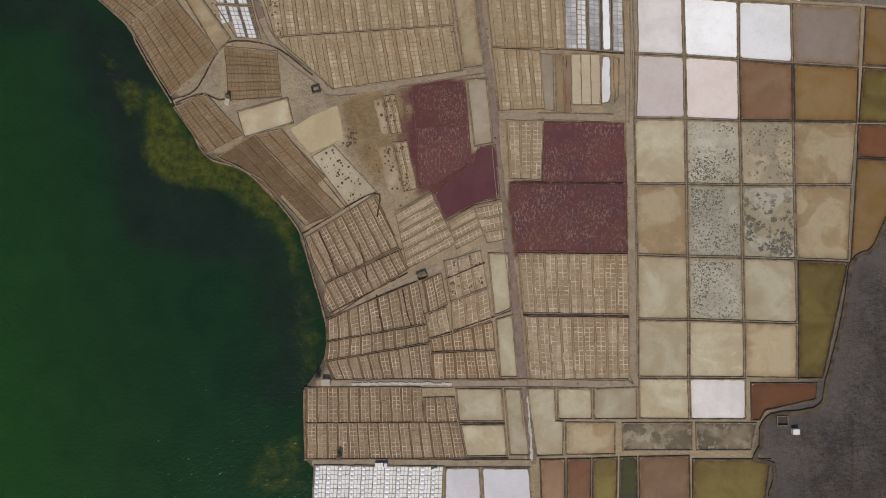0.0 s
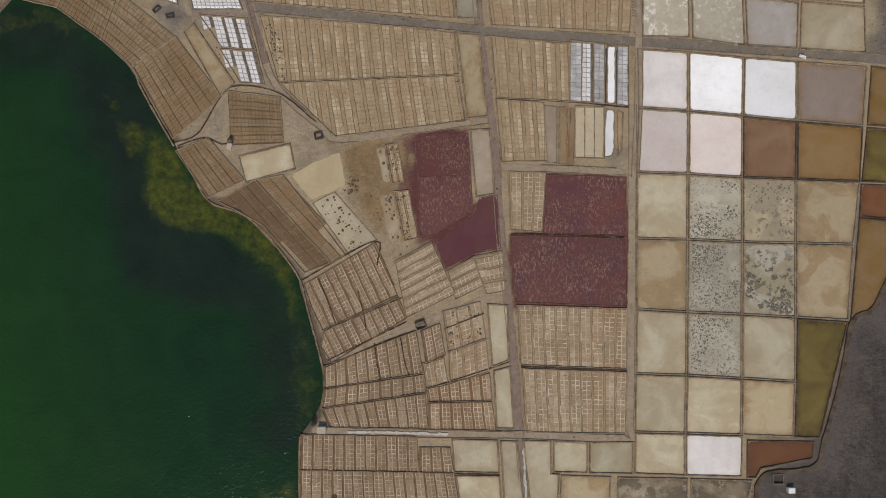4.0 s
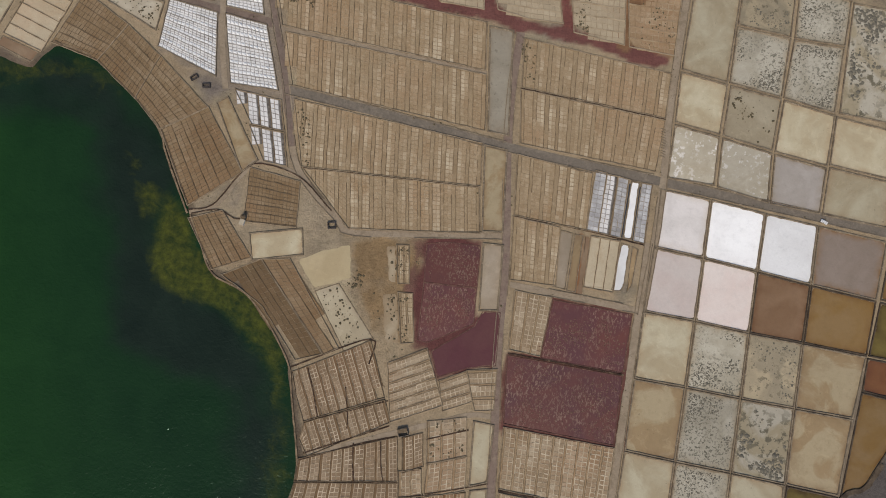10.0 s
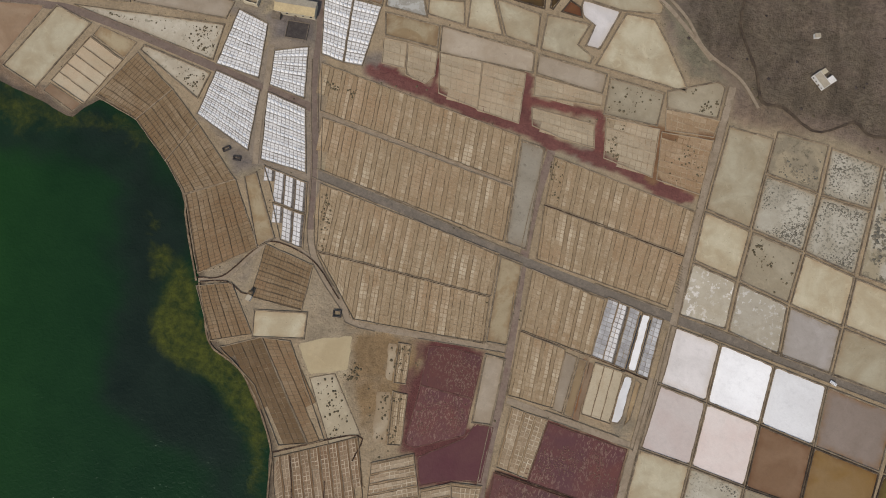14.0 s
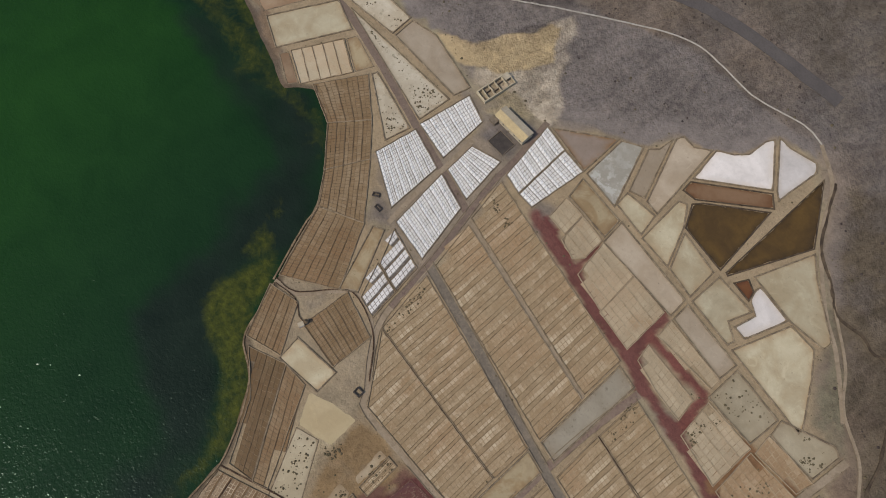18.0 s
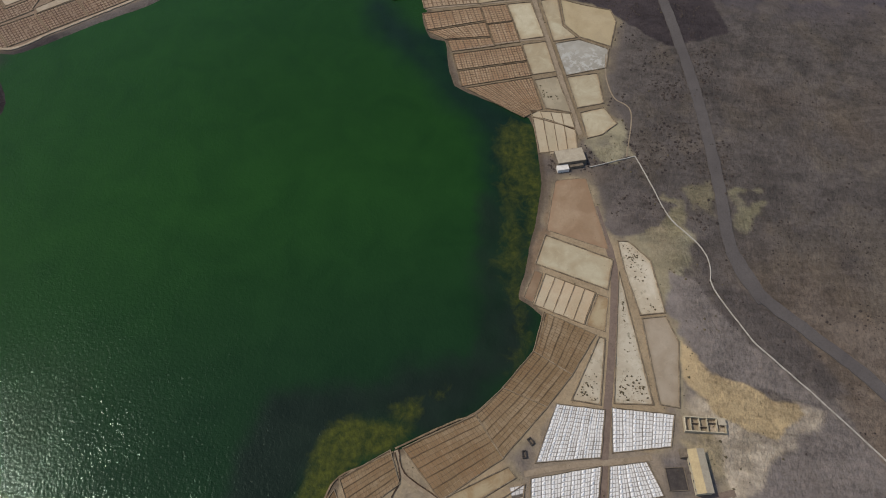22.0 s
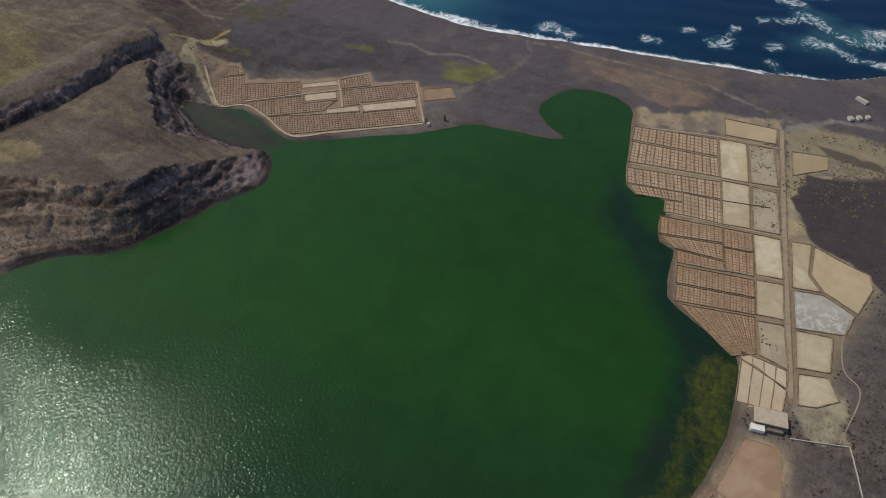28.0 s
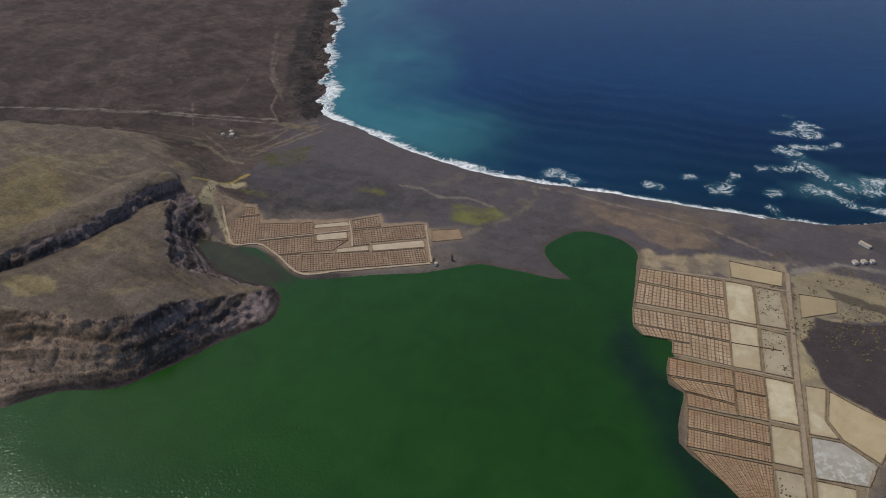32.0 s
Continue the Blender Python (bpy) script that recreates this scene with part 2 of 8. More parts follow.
DARKBANK = earth_material("wet_stone", (0.045, 0.033, 0.024), (0.13, 0.096, 0.064), 0.2, 0.9)
DITCH = earth_material("brine_ditch", (0.028, 0.018, 0.013), (0.085, 0.05, 0.032), 0.2, 0.9, worn=(0.20, 0.14, 0.09))
BRINE = earth_material("dark_brine", (0.035, 0.04, 0.05), (0.055, 0.06, 0.068), 0.2, 0.9, rough=0.3)
TRACK = earth_material("dirt_track", (0.31, 0.25, 0.18), (0.25, 0.195, 0.135), 0.12, 0.7, worn=(0.20, 0.155, 0.105))
REDTRACK = earth_material("dark_earth_track", (0.165, 0.125, 0.10), (0.20, 0.15, 0.118), 0.12, 0.7, worn=(0.14, 0.095, 0.08))
GREYTRACK = earth_material("gravel_road", (0.19, 0.138, 0.11), (0.24, 0.185, 0.14), 0.12, 0.7, worn=(0.155, 0.102, 0.088))
STONETRACK = earth_material("stony_road", (0.15, 0.127, 0.10), (0.185, 0.155, 0.122), 0.12, 0.7, worn=(0.23, 0.19, 0.145))
ASPHALT = earth_material("worn_asphalt", (0.09, 0.08, 0.077), (0.112, 0.10, 0.094), 0.05, 1.0, bump=0.05)
LIMEWALL = earth_material("limewashed_stone", (0.50, 0.47, 0.42), (0.36, 0.33, 0.28), 0.4, 1.2)
PALEWALL = earth_material("pale_stone_wall", (0.42, 0.34, 0.25), (0.30, 0.235, 0.165), 0.2, 0.9)
PAN_WALL = earth_material("pan_ridge", (0.27, 0.19, 0.11), (0.37, 0.28, 0.175), 0.1, 0.8, worn=(0.43, 0.34, 0.22))
PALE_WALL = earth_material("pale_pan_ridge", (0.56, 0.46, 0.33), (0.25, 0.175, 0.105), 0.1, 0.8, worn=(0.20, 0.135, 0.08))
SANDY_WALL = earth_material("sandy_pan_ridge", (0.56, 0.475, 0.345), (0.33, 0.25, 0.16), 0.12, 0.8, worn=(0.24, 0.17, 0.105))
BROWN_WALL = earth_material("brown_pan_ridge", (0.13, 0.092, 0.056), (0.175, 0.125, 0.075), 0.1, 0.9)
SALT_WALL = earth_material("salt_crusted_ridge", (0.21, 0.195, 0.175), (0.42, 0.405, 0.385), 0.15, 0.9)
RED_WALL = earth_material("red_pan_ridge", (0.12, 0.072, 0.048), (0.24, 0.16, 0.11), 0.15, 0.9, worn=(0.33, 0.245, 0.17))
GRID_WALL = earth_material("dark_red_pan_ridge", (0.085, 0.05, 0.038), (0.13, 0.083, 0.06), 0.15, 0.9)
FADED_RIM = earth_material("faded_bank", (0.36, 0.285, 0.195), (0.28, 0.215, 0.14), 0.15, 0.9)
RIMS = {"white": BANK, "faded": FADED_RIM, "ruddy": FADED_RIM, "cross": DIVIDER, "brownish": DIVIDER, "rusty": DIVIDER, "red": DIVIDER, "grid": FIELDBANK}
PANS = {
    # cell floor, ridge, feeder bed
    "tan": (cell_material("tan_pans", (0.275, 0.198, 0.112), (0.325, 0.243, 0.146), (0.50, 0.415, 0.29), cut=(0.36, 0.68)), PAN_WALL, earth_material("tan_feeder", (0.315, 0.24, 0.148), (0.265, 0.193, 0.115), 0.05, 1.2, worn=(0.40, 0.315, 0.205))),
    "cross": (cell_material("crossed_pans", (0.15, 0.098, 0.055), (0.205, 0.14, 0.082), (0.30, 0.225, 0.145)), PALE_WALL, earth_material("crossed_feeder", (0.185, 0.12, 0.065), (0.125, 0.078, 0.041), 0.08, 1.2)),
    "brownish": (cell_material("brown_pans", (0.155, 0.102, 0.058), (0.21, 0.145, 0.085), (0.31, 0.235, 0.155)), PALE_WALL, earth_material("brown_feeder", (0.185, 0.122, 0.068), (0.135, 0.086, 0.047), 0.08, 1.2)),
    "rusty": (cell_material("rusty_pans", (0.17, 0.10, 0.052), (0.225, 0.145, 0.082), (0.36, 0.27, 0.18)), SANDY_WALL, earth_material("rusty_feeder", (0.18, 0.095, 0.045), (0.21, 0.135, 0.075), 0.08, 1.2)),
    "pale": (cell_material("pale_pans", (0.22, 0.155, 0.09), (0.29, 0.213, 0.132), (0.43, 0.35, 0.245)), SANDY_WALL, earth_material("pale_feeder", (0.315, 0.235, 0.145), (0.25, 0.175, 0.105), 0.08, 1.2, worn=(0.39, 0.31, 0.205))),
    "dim": (cell_material("dim_pans", (0.18, 0.116, 0.056), (0.22, 0.15, 0.08), (0.28, 0.21, 0.13)), BROWN_WALL, earth_material("dim_feeder", (0.18, 0.12, 0.065), (0.14, 0.09, 0.048), 0.08, 1.2)),
    "white": (cell_material("salt_pans", (0.55, 0.535, 0.515), (0.64, 0.625, 0.60), (0.74, 0.725, 0.70), 0.5, (0.3, 0.65), 0.15), SALT_WALL, earth_material("salt_heap", (0.84, 0.835, 0.82), (0.77, 0.765, 0.75), 0.35, 1.2, 0.6, 0.1)),
    "red": (cell_material("red_pans", (0.255, 0.162, 0.09), (0.305, 0.208, 0.12), (0.40, 0.295, 0.185)), RED_WALL, earth_material("red_feeder", (0.25, 0.15, 0.09), (0.20, 0.12, 0.072), 0.08, 1.2)),
    "mud": (cell_material("mud_pans", (0.108, 0.069, 0.03), (0.135, 0.088, 0.041), (0.185, 0.128, 0.07)), BROWN_WALL, earth_material("mud_feeder", (0.125, 0.082, 0.038), (0.10, 0.065, 0.03), 0.08, 1.2)),
    "saltrow": (cell_material("white_row_pans", (0.52, 0.50, 0.48), (0.62, 0.60, 0.58), (0.72, 0.70, 0.68), 0.5, (0.3, 0.65), 0.15), SALT_WALL, earth_material("dark_channel", (0.07, 0.06, 0.052), (0.20, 0.175, 0.15), 0.5, 1.2)),
    "silvercell": (cell_material("silver_pans", (0.25, 0.24, 0.23), (0.36, 0.35, 0.345), (0.56, 0.555, 0.55), 0.45, (0.32, 0.62), 0.12), SALT_WALL, earth_material("silver_feeder", (0.22, 0.205, 0.19), (0.30, 0.28, 0.26), 0.08, 1.2)),
    "faded": (cell_material("faded_pans", (0.31, 0.245, 0.16), (0.37, 0.30, 0.20), (0.45, 0.375, 0.26)), earth_material("faded_ridge", (0.41, 0.335, 0.23), (0.32, 0.25, 0.165), 0.12, 0.8, worn=(0.28, 0.21, 0.13)), earth_material("faded_feeder", (0.30, 0.235, 0.15), (0.25, 0.19, 0.12), 0.08, 1.2)),
    "ruddy": (cell_material("ruddy_pans", (0.26, 0.17, 0.09), (0.31, 0.215, 0.125), (0.43, 0.345, 0.23)), earth_material("ruddy_ridge", (0.40, 0.31, 0.20), (0.26, 0.17, 0.095), 0.12, 0.8), earth_material("ruddy_feeder", (0.22, 0.135, 0.07), (0.26, 0.17, 0.095), 0.08, 1.2)),
    "bare": (cell_material("bare_strips", (0.37, 0.31, 0.205), (0.42, 0.35, 0.24), (0.48, 0.41, 0.29)), SANDY_WALL, earth_material("bare_feeder", (0.30, 0.23, 0.14), (0.24, 0.17, 0.10), 0.08, 1.2)),
    "grid": (cell_material("grid_pans", (0.19, 0.128, 0.084), (0.235, 0.165, 0.11), (0.32, 0.24, 0.165)), GRID_WALL, earth_material("grid_feeder", (0.20, 0.13, 0.09), (0.16, 0.10, 0.068), 0.08, 1.2)),
    "dusty": (cell_material("dusty_pans", (0.275, 0.197, 0.122), (0.335, 0.248, 0.158), (0.42, 0.33, 0.225)), RED_WALL, earth_material("dusty_feeder", (0.28, 0.195, 0.118), (0.225, 0.15, 0.088), 0.08, 1.2)),
}


# ---- builders ----
def mesh_of(name, verts, faces, mats=(), index=None):
    me = bpy.data.meshes.new(name)
    me.from_pydata(verts, [], faces)
    for m in mats:
        me.materials.append(m)
    if index is not None:
        me.polygons.foreach_set("material_index", np.asarray(index, dtype=np.int32))
    me.update()
    return me


def part(name, me, parent, label=""):
    ob = new(name, me)
    ob.parent = parent
    return tagged(ob, label)


GROUND = 0.5


def cross2(a, b):
    return a[0] * b[1] - a[1] * b[0]


def wound(pts):
    """The outline, counter-clockwise."""
    area = sum(cross2(pts[i - 1], pts[i]) for i in range(len(pts)))
    return list(pts) if area > 0 else list(pts)[::-1]


def inset(pts, d):
    """The outline drawn in by d with mitred corners."""
    out, n = [], len(pts)
    for i in range(n):
        p, q, r = Vector(pts[i - 1]), Vector(pts[i]), Vector(pts[(i + 1) % n])
        a, b = (q - p).normalized(), (r - q).normalized()
        na, nb = Vector((-a.y, a.x)), Vector((-b.y, b.x))
        k = na + nb
        k = k / max(0.35, k.dot(na)) if k.length > 0.05 else na
        out.append(tuple(q + k * d))
    return out


def rounded(pts, r):
    """The outline with its corners rounded off."""
    out, n = [], len(pts)
    for i in range(n):
        p, q, s = Vector(pts[i - 1]), Vector(pts[i]), Vector(pts[(i + 1) % n])
        a, b = q + (p - q).normalized() * min(r, (p - q).length * 0.4), q + (s - q).normalized() * min(r, (s - q).length * 0.4)
        for t in (0.0, 0.33, 0.67, 1.0):
            out.append(tuple(a.lerp(q, t).lerp(q.lerp(b, t), t)))
    return out


def uneven(x, y, at):
    """A hand-laid line is never straight: the point shifted a little, the same for all that meets there."""
    if at is None:
        return x, y
    u, v = x + at[0], y + at[1]
    return (x + 0.08 * math.sin(0.23 * u + 0.41 * v + 1.3) + 0.07 * math.sin(0.71 * v - 0.37 * u),
            y + 0.08 * math.sin(0.37 * u - 0.25 * v + 0.4) + 0.07 * math.sin(0.66 * u + 0.31 * v + 2.0))


def ridge(name, a, b, ai, bi, z0, h, mat, parent, label="", at=None):
    """A low bank over the strip between the outer edge a-b and the inner edge ai-bi, with sloping sides and an uneven crest."""
    a, b, ai, bi = (Vector(p) for p in (a, b, ai, bi))
    n = max(1, int((b - a).length / 4))
    verts, faces = [], []
    for i in range(n + 1):
        o, q = a.lerp(b, i / n), ai.lerp(bi, i / n)
        hh = h * random.uniform(0.8, 1.2)
        w = random.uniform(-0.06, 0.06)
        for f, z in ((0.0, 0.0), (0.22 + w, hh), (0.78 + w, hh), (1.0, 0.0)):
            p = o.lerp(q, f)
            verts.append((*uneven(p.x, p.y, at), z0 + z))
    for i in range(n):
        for k in range(3):
            j = 4 * i + k
            faces.append((j, j + 4, j + 5, j + 1))
    faces += [(0, 1, 2, 3), tuple(4 * n + k for k in (3, 2, 1, 0))]
    return part(name, mesh_of(name, verts, faces, [mat]), parent, label)


WORDS = {
    "cream": "pale cream silt", "greycream": "grey-beige silt", "tan": "tan silt with brown stains", "white": "drying white salt",
    "snow": "bright white salt", "lilac": "pale lilac brine", "silver": "silvery shallow brine", "pink": "milky pink brine", "greyclay": "grey-brown brine",
    "brown": "reddish brown brine", "ochre": "ochre brine", "amber": "amber dried silt", "olive": "olive-green brine", "darkolive": "dark green brine",
    "umber": "dark umber brine", "rust": "rust-red brine", "redclay": "reddish clay", "maroon": "maroon brine with salt flecks", "maroonwet": "wet maroon brine",
    "speckle": "grey silt speckled with scrub", "patch": "crusted silt with dark patches", "moss": "mossy brown silt", "sandy": "pale sandy silt with round bushes", "bushy": "grey silt with bushes", "frost": "salt-frosted silt", "milky": "milky pale brine", "murk": "murky brown mud with pale crust", "stony": "grey stony silt", "pebbly": "pale salty silt dotted with pebbles",
}


def frayed(pts, amount=0.35, step=2.5):
    """The outline cut into short pieces, each corner shifted a little in or out."""
    out, n = [], len(pts)
    for i in range(n):
        p, q = Vector(pts[i]), Vector(pts[(i + 1) % n])
        m = max(1, int((q - p).length / step))
        side_way = Vector((-(q - p).y, (q - p).x)).normalized()
        for k in range(m):
            out.append(tuple(p.lerp(q, k / m) + side_way * random.uniform(-amount * 0.4, amount)))
    return out


def pond(kind, *pts, bank=0.7):
    pts = wound(pts)
    c = (sum(p[0] for p in pts) / len(pts), sum(p[1] for p in pts) / len(pts))
    pts = [(p[0] - c[0], p[1] - c[1]) for p in pts]
    thing = tagged(new("evaporation_pond"), f"evaporation pond of {WORDS[kind]} between stone banks" if bank else f"unbanked flat patch of {WORDS[kind]}", "salt pond", "evaporation ponds")
    thing.location = (c[0], c[1], GROUND)
    area = abs(sum(cross2(pts[i - 1], pts[i]) for i in range(len(pts)))) / 2
    girth = sum((Vector(pts[i]) - Vector(pts[i - 1])).length for i in range(len(pts)))
    deep = 2 * area / girth
    wide = 0.95 if bank > 0.5 else 0.6
    n0, outer, inner_ = len(pts), inset(pts, 0.12), inset(pts, 0.12 + wide)
    base = inset(pts, (0.12 + wide * 0.85) if bank else 0.3)
    soft_r = min(2.2, deep * 0.3)
    edge = frayed(rounded(base, soft_r), 0.45 if bank else 0.6)
    # the bed: an edge, and rings drawn in towards the middle
    n = len(edge)
    shrink = [1.0 - min(0.3, 1.5 / deep), 1.0 - min(0.55, 4.0 / deep)]
    mid = (sum(p[0] for p in edge) / n, sum(p[1] for p in edge) / n)
    verts = [(x, y, 0.09) for x, y in edge]
    for f in shrink:
        verts += [(mid[0] + (x - mid[0]) * f, mid[1] + (y - mid[1]) * f, 0.09) for x, y in edge]
    faces = [(k * n + i, k * n + (i + 1) % n, (k + 1) * n + (i + 1) % n, (k + 1) * n + i) for k in range(2) for i in range(n)]
    faces.append(tuple(2 * n + i for i in range(n)))
    me = mesh_of("pond_bed", verts, faces, [BEDS[kind]])
    me.attributes.new("rim", "FLOAT", "POINT").data.foreach_set("value", [1.0] * n + [0.45] * n + [0.0] * n)
    part("pond_bed", me, thing, WORDS[kind])
    wet = kind in ("olive", "umber", "darkolive", "ochre", "brown", "rust")
    for i in range(n0 if bank else 0):
        ridge("bank", outer[i], outer[(i + 1) % n0], inner_[i], inner_[(i + 1) % n0], 0.0, bank, REDBANK if "maroon" in kind else DARKBANK if wet else BANK, thing)
    return thing


# feeder share, pan length, half ridge width
STYLE = {"tan": (0.34, 2.4, 0.15), "cross": (0.24, 2.3, 0.2), "brownish": (0.27, 2.3, 0.2), "rusty": (0.30, 2.5, 0.2), "pale": (0.22, 2.6, 0.24), "dim": (0.05, 2.1, 0.12), "white": (0.42, 2.5, 0.13), "red": (0.10, 2.7, 0.2), "dusty": (0.12, 4.6, 0.28), "bare": (0.05, 99.0, 0.2), "faded": (0.08, 3.4, 0.16), "ruddy": (0.08, 3.2, 0.18), "silvercell": (0.04, 2.6, 0.14), "mud": (0.06, 3.0, 0.14), "saltrow": (0.28, 2.7, 0.17), "grid": (0.05, 3.4, 0.32)}


def strip_corners(pts, strips, along):
    """The corners of each strip: parallel strips running along a direction and cut off by the outline, or the four-sided outline shared out evenly."""
    if along is None:
        a, b, d, e = pts
        return [tuple(p.lerp(q, k / strips) for p, q, k in ((a, b, s), (a, b, s + 1), (e, d, s + 1), (e, d, s))) for s in range(strips)]
    way = Vector(along).normalized()
    cross = Vector((way.y, -way.x))
    us = [p.dot(cross) for p in pts]
    lo, hi = min(us), max(us)

    def span(u):
        hits = []
        for i in range(len(pts)):
            p, q = pts[i - 1], pts[i]
            pu, qu = us[i - 1], us[i]
            if (pu - u) * (qu - u) <= 0 and abs(pu - qu) > 1e-6:
                hits.append(p.lerp(q, (u - pu) / (qu - pu)).dot(way))
        return min(hits), max(hits)

    out = []
    for s in range(strips):
        u0, u1 = lo + (hi - lo) * s / strips, lo + (hi - lo) * (s + 1) / strips
        w = u1 - u0
        (p0, p1), (q0, q1) = span(u0 + 0.2 * w), span(u1 - 0.2 * w)
        a0, a1, b0, b1 = p0 - (q0 - p0) / 3, p1 - (q1 - p1) / 3, q0 + (q0 - p0) / 3, q1 + (q1 - p1) / 3
        if abs(b0 - a0) > 1.8 * w:
            a0 = b0 = (p0 + q0) / 2
        if abs(b1 - a1) > 1.8 * w:
            a1 = b1 = (p1 + q1) / 2
        if a1 - a0 + b1 - b0 > 4.0:
            out.append((cross * u0 + way * a0, cross * u1 + way * b0, cross * u1 + way * b1, cross * u0 + way * a1))
    return out


def pan_field(kind, *pts, strips, along=None):
    """Crystallising pans: strips side by side, each a feeder bed and rows of small pans between low ridges."""
    floor_mat, wall_mat, feed_mat = PANS[kind]
    feed, cell, half = STYLE[kind]
    c = sum((Vector(p) for p in pts), Vector((0, 0))) / len(pts)
    pts = [Vector(p) - c for p in pts]
    thing = tagged(new("salt_pan_field"), FIELD_WORDS[kind], "salt pans", "salt pan fields")
    thing.location = (c.x, c.y, GROUND)
    edge_mat = RIMS.get(kind, FIELDBANK)

    def slab(quad, pieces, lift):
        """Floors (lift 0) or ridges over spans of the strip, as one mesh: spans are u0, u1, v0, v1, z, height."""
        verts, faces = [], []
        for u0, u1, v0, v1, z, h in pieces:
            k = len(verts)
            p = []
            for u, v in ((u0, v0), (u1, v0), (u1, v1), (u0, v1)):
                q = quad[0].lerp(quad[1], u).lerp(quad[3].lerp(quad[2], u), v)
                p.append(uneven(q.x, q.y, c))
            verts.extend((x, y, z) for x, y in p)
            if lift:
                verts.extend((x, y, z + h) for x, y in p)
                faces.append((k + 4, k + 5, k + 6, k + 7))
                faces.extend((k + i, k + (i + 1) % 4, k + 4 + (i + 1) % 4, k + 4 + i) for i in range(4))
            else:
                faces.append((k, k + 1, k + 2, k + 3))
        return verts, faces

    for quad in strip_corners(pts, strips, along):
        length = ((quad[3] - quad[0]).length + (quad[2] - quad[1]).length) / 2
        wide = max(1.0, ((quad[1] - quad[0]).length + (quad[2] - quad[3]).length) / 2)
        rows = max(1 if kind == "bare" else 2, round(length / cell))
        t_u, t_v = half / wide, half / length
        cuts = max(2, round(length / 5.0))
        spans = [(i / cuts, (i + 1) / cuts) for i in range(cuts)]
        cols = 1 if kind == "bare" else 2 if wide < 9 else 3
        f = min(0.5, max(0.04, feed * random.uniform(0.8, 1.2)))
        edges = [f + (1.0 - f) * k / cols for k in range(cols + 1)]
        ridges = [(edges[k] - t_u, min(1.0, edges[k] + t_u), v0, v1, 0.0, random.uniform(0.16, 0.26)) for k in range(cols + 1) for v0, v1 in spans if random.random() > (0.0 if k in (0, cols) else 0.12)]
        worn = random.uniform(0.0, 0.16) if kind not in ("white", "grid") else 0.02
        for k in range(cols):
            for r in range(rows):
                v, thin = (r + 1 + random.uniform(-0.07, 0.07)) / rows, random.uniform(0.6, 1.3)
                if random.random() > worn:
                    ridges.append((edges[k] + t_u, edges[k + 1] - t_u, v - t_v * thin, min(1.0, v + t_v * thin), 0.0, random.uniform(0.13, 0.26)))
        strip = part("pan_strip", mesh_of("pan_strip", *slab(quad, ridges, True), [wall_mat]), thing)
        for k in range(cols):
            floors = [(edges[k] + t_u, edges[k + 1] - t_u, r / rows + t_v, (r + 1) / rows - t_v, 0.12, 0) for r in range(rows)]
            part("pan_row", mesh_of("pan_row", *slab(quad, floors, False), [floor_mat]), strip)
        thin = (0.3 if kind in ("pale", "cross", "brownish", "tan") else 0.38) / wide
        part("dividing_wall", mesh_of("dividing_wall", *slab(quad, [(0.0, thin * random.uniform(0.7, 1.4), v0, v1, 0.0, 0.5 * random.uniform(0.6, 1.2)) for v0, v1 in spans], True), [SALT_WALL if kind == "white" else wall_mat if kind in ("faded", "ruddy", "dim", "mud") else DIVIDER]), strip)
        if kind in ("tan", "pale"):
            kept = [(f - thin * random.uniform(0.5, 1.0), f + thin * 0.3, v0, v1, 0.0, 0.36 * random.uniform(0.7, 1.2)) for v0, v1 in spans if random.random() > 0.15]
            part("dividing_wall", mesh_of("dividing_wall", *slab(quad, kept, True), [DIVIDER]), strip)
        if kind == "white":
            verts, faces = [], []
            for r in range(rows):
                q = [quad[0].lerp(quad[1], u).lerp(quad[3].lerp(quad[2], u), (r + v) / rows) for u, v in ((0.07, 0.04), (f, 0.04), (f, 0.96), (0.07, 0.96), ((0.07 + f) / 2, random.uniform(0.4, 0.6)))]
                k = len(verts)
                verts += [(*uneven(p.x, p.y, c), 0.1) for p in q[:4]] + [(*uneven(q[4].x, q[4].y, c), random.uniform(0.6, 1.1))]
                faces += [(k + i, k + (i + 1) % 4, k + 4) for i in range(4)]
            part("salt_heap_row", mesh_of("salt_heap_row", verts, faces, [feed_mat]), strip, "row of small white salt heaps")
        else:
            part("feeder_bed", mesh_of("feeder_bed", *slab(quad, [(0.3 / wide, f - t_u, v0, v1, 0.08, 0) for v0, v1 in spans], False), [feed_mat]), strip)
    pts = wound([tuple(p) for p in pts])
    out, mid = inset(pts, -0.6), inset(pts, -0.05)
    for i in range(len(pts)):
        ridge("bank", out[i], out[(i + 1) % len(pts)], mid[i], mid[(i + 1) % len(pts)], 0.0, 0.75, edge_mat, thing, at=c)
    return thing


FIELD_WORDS = {
    "tan": "field of small tan salt pans in rows with earth ridges",
    "cross": "field of brown salt pans with pale crossing ridges",
    "brownish": "field of brown salt pans with pale ridges by the lagoon",
    "rusty": "field of rusty brown salt pans in short rows",
    "pale": "field of pale sandy salt pans in dry rows",
    "dim": "lagoon-side field of dull brown salt pans",
    "white": "field of bright white salt pans with heaped salt rows",
    "dusty": "field of dusty pinkish-brown salt pans by the lagoon",
    "red": "field of reddish stone-edged salt pans in rows",
    "mud": "lagoon-side field of wet dark brown pans",
    "saltrow": "field of white salt pans between dark brine channels",
    "silvercell": "strip of silvery grey salt pans with white edges",
    "faded": "field of faded pale pans half silted over",
    "ruddy": "field of ruddy brown pans edged with pale crust",
    "bare": "field of plain pale silt strips between thin walls",
    "grid": "field of small dusty pink salt pans in a dark-walled grid",
}


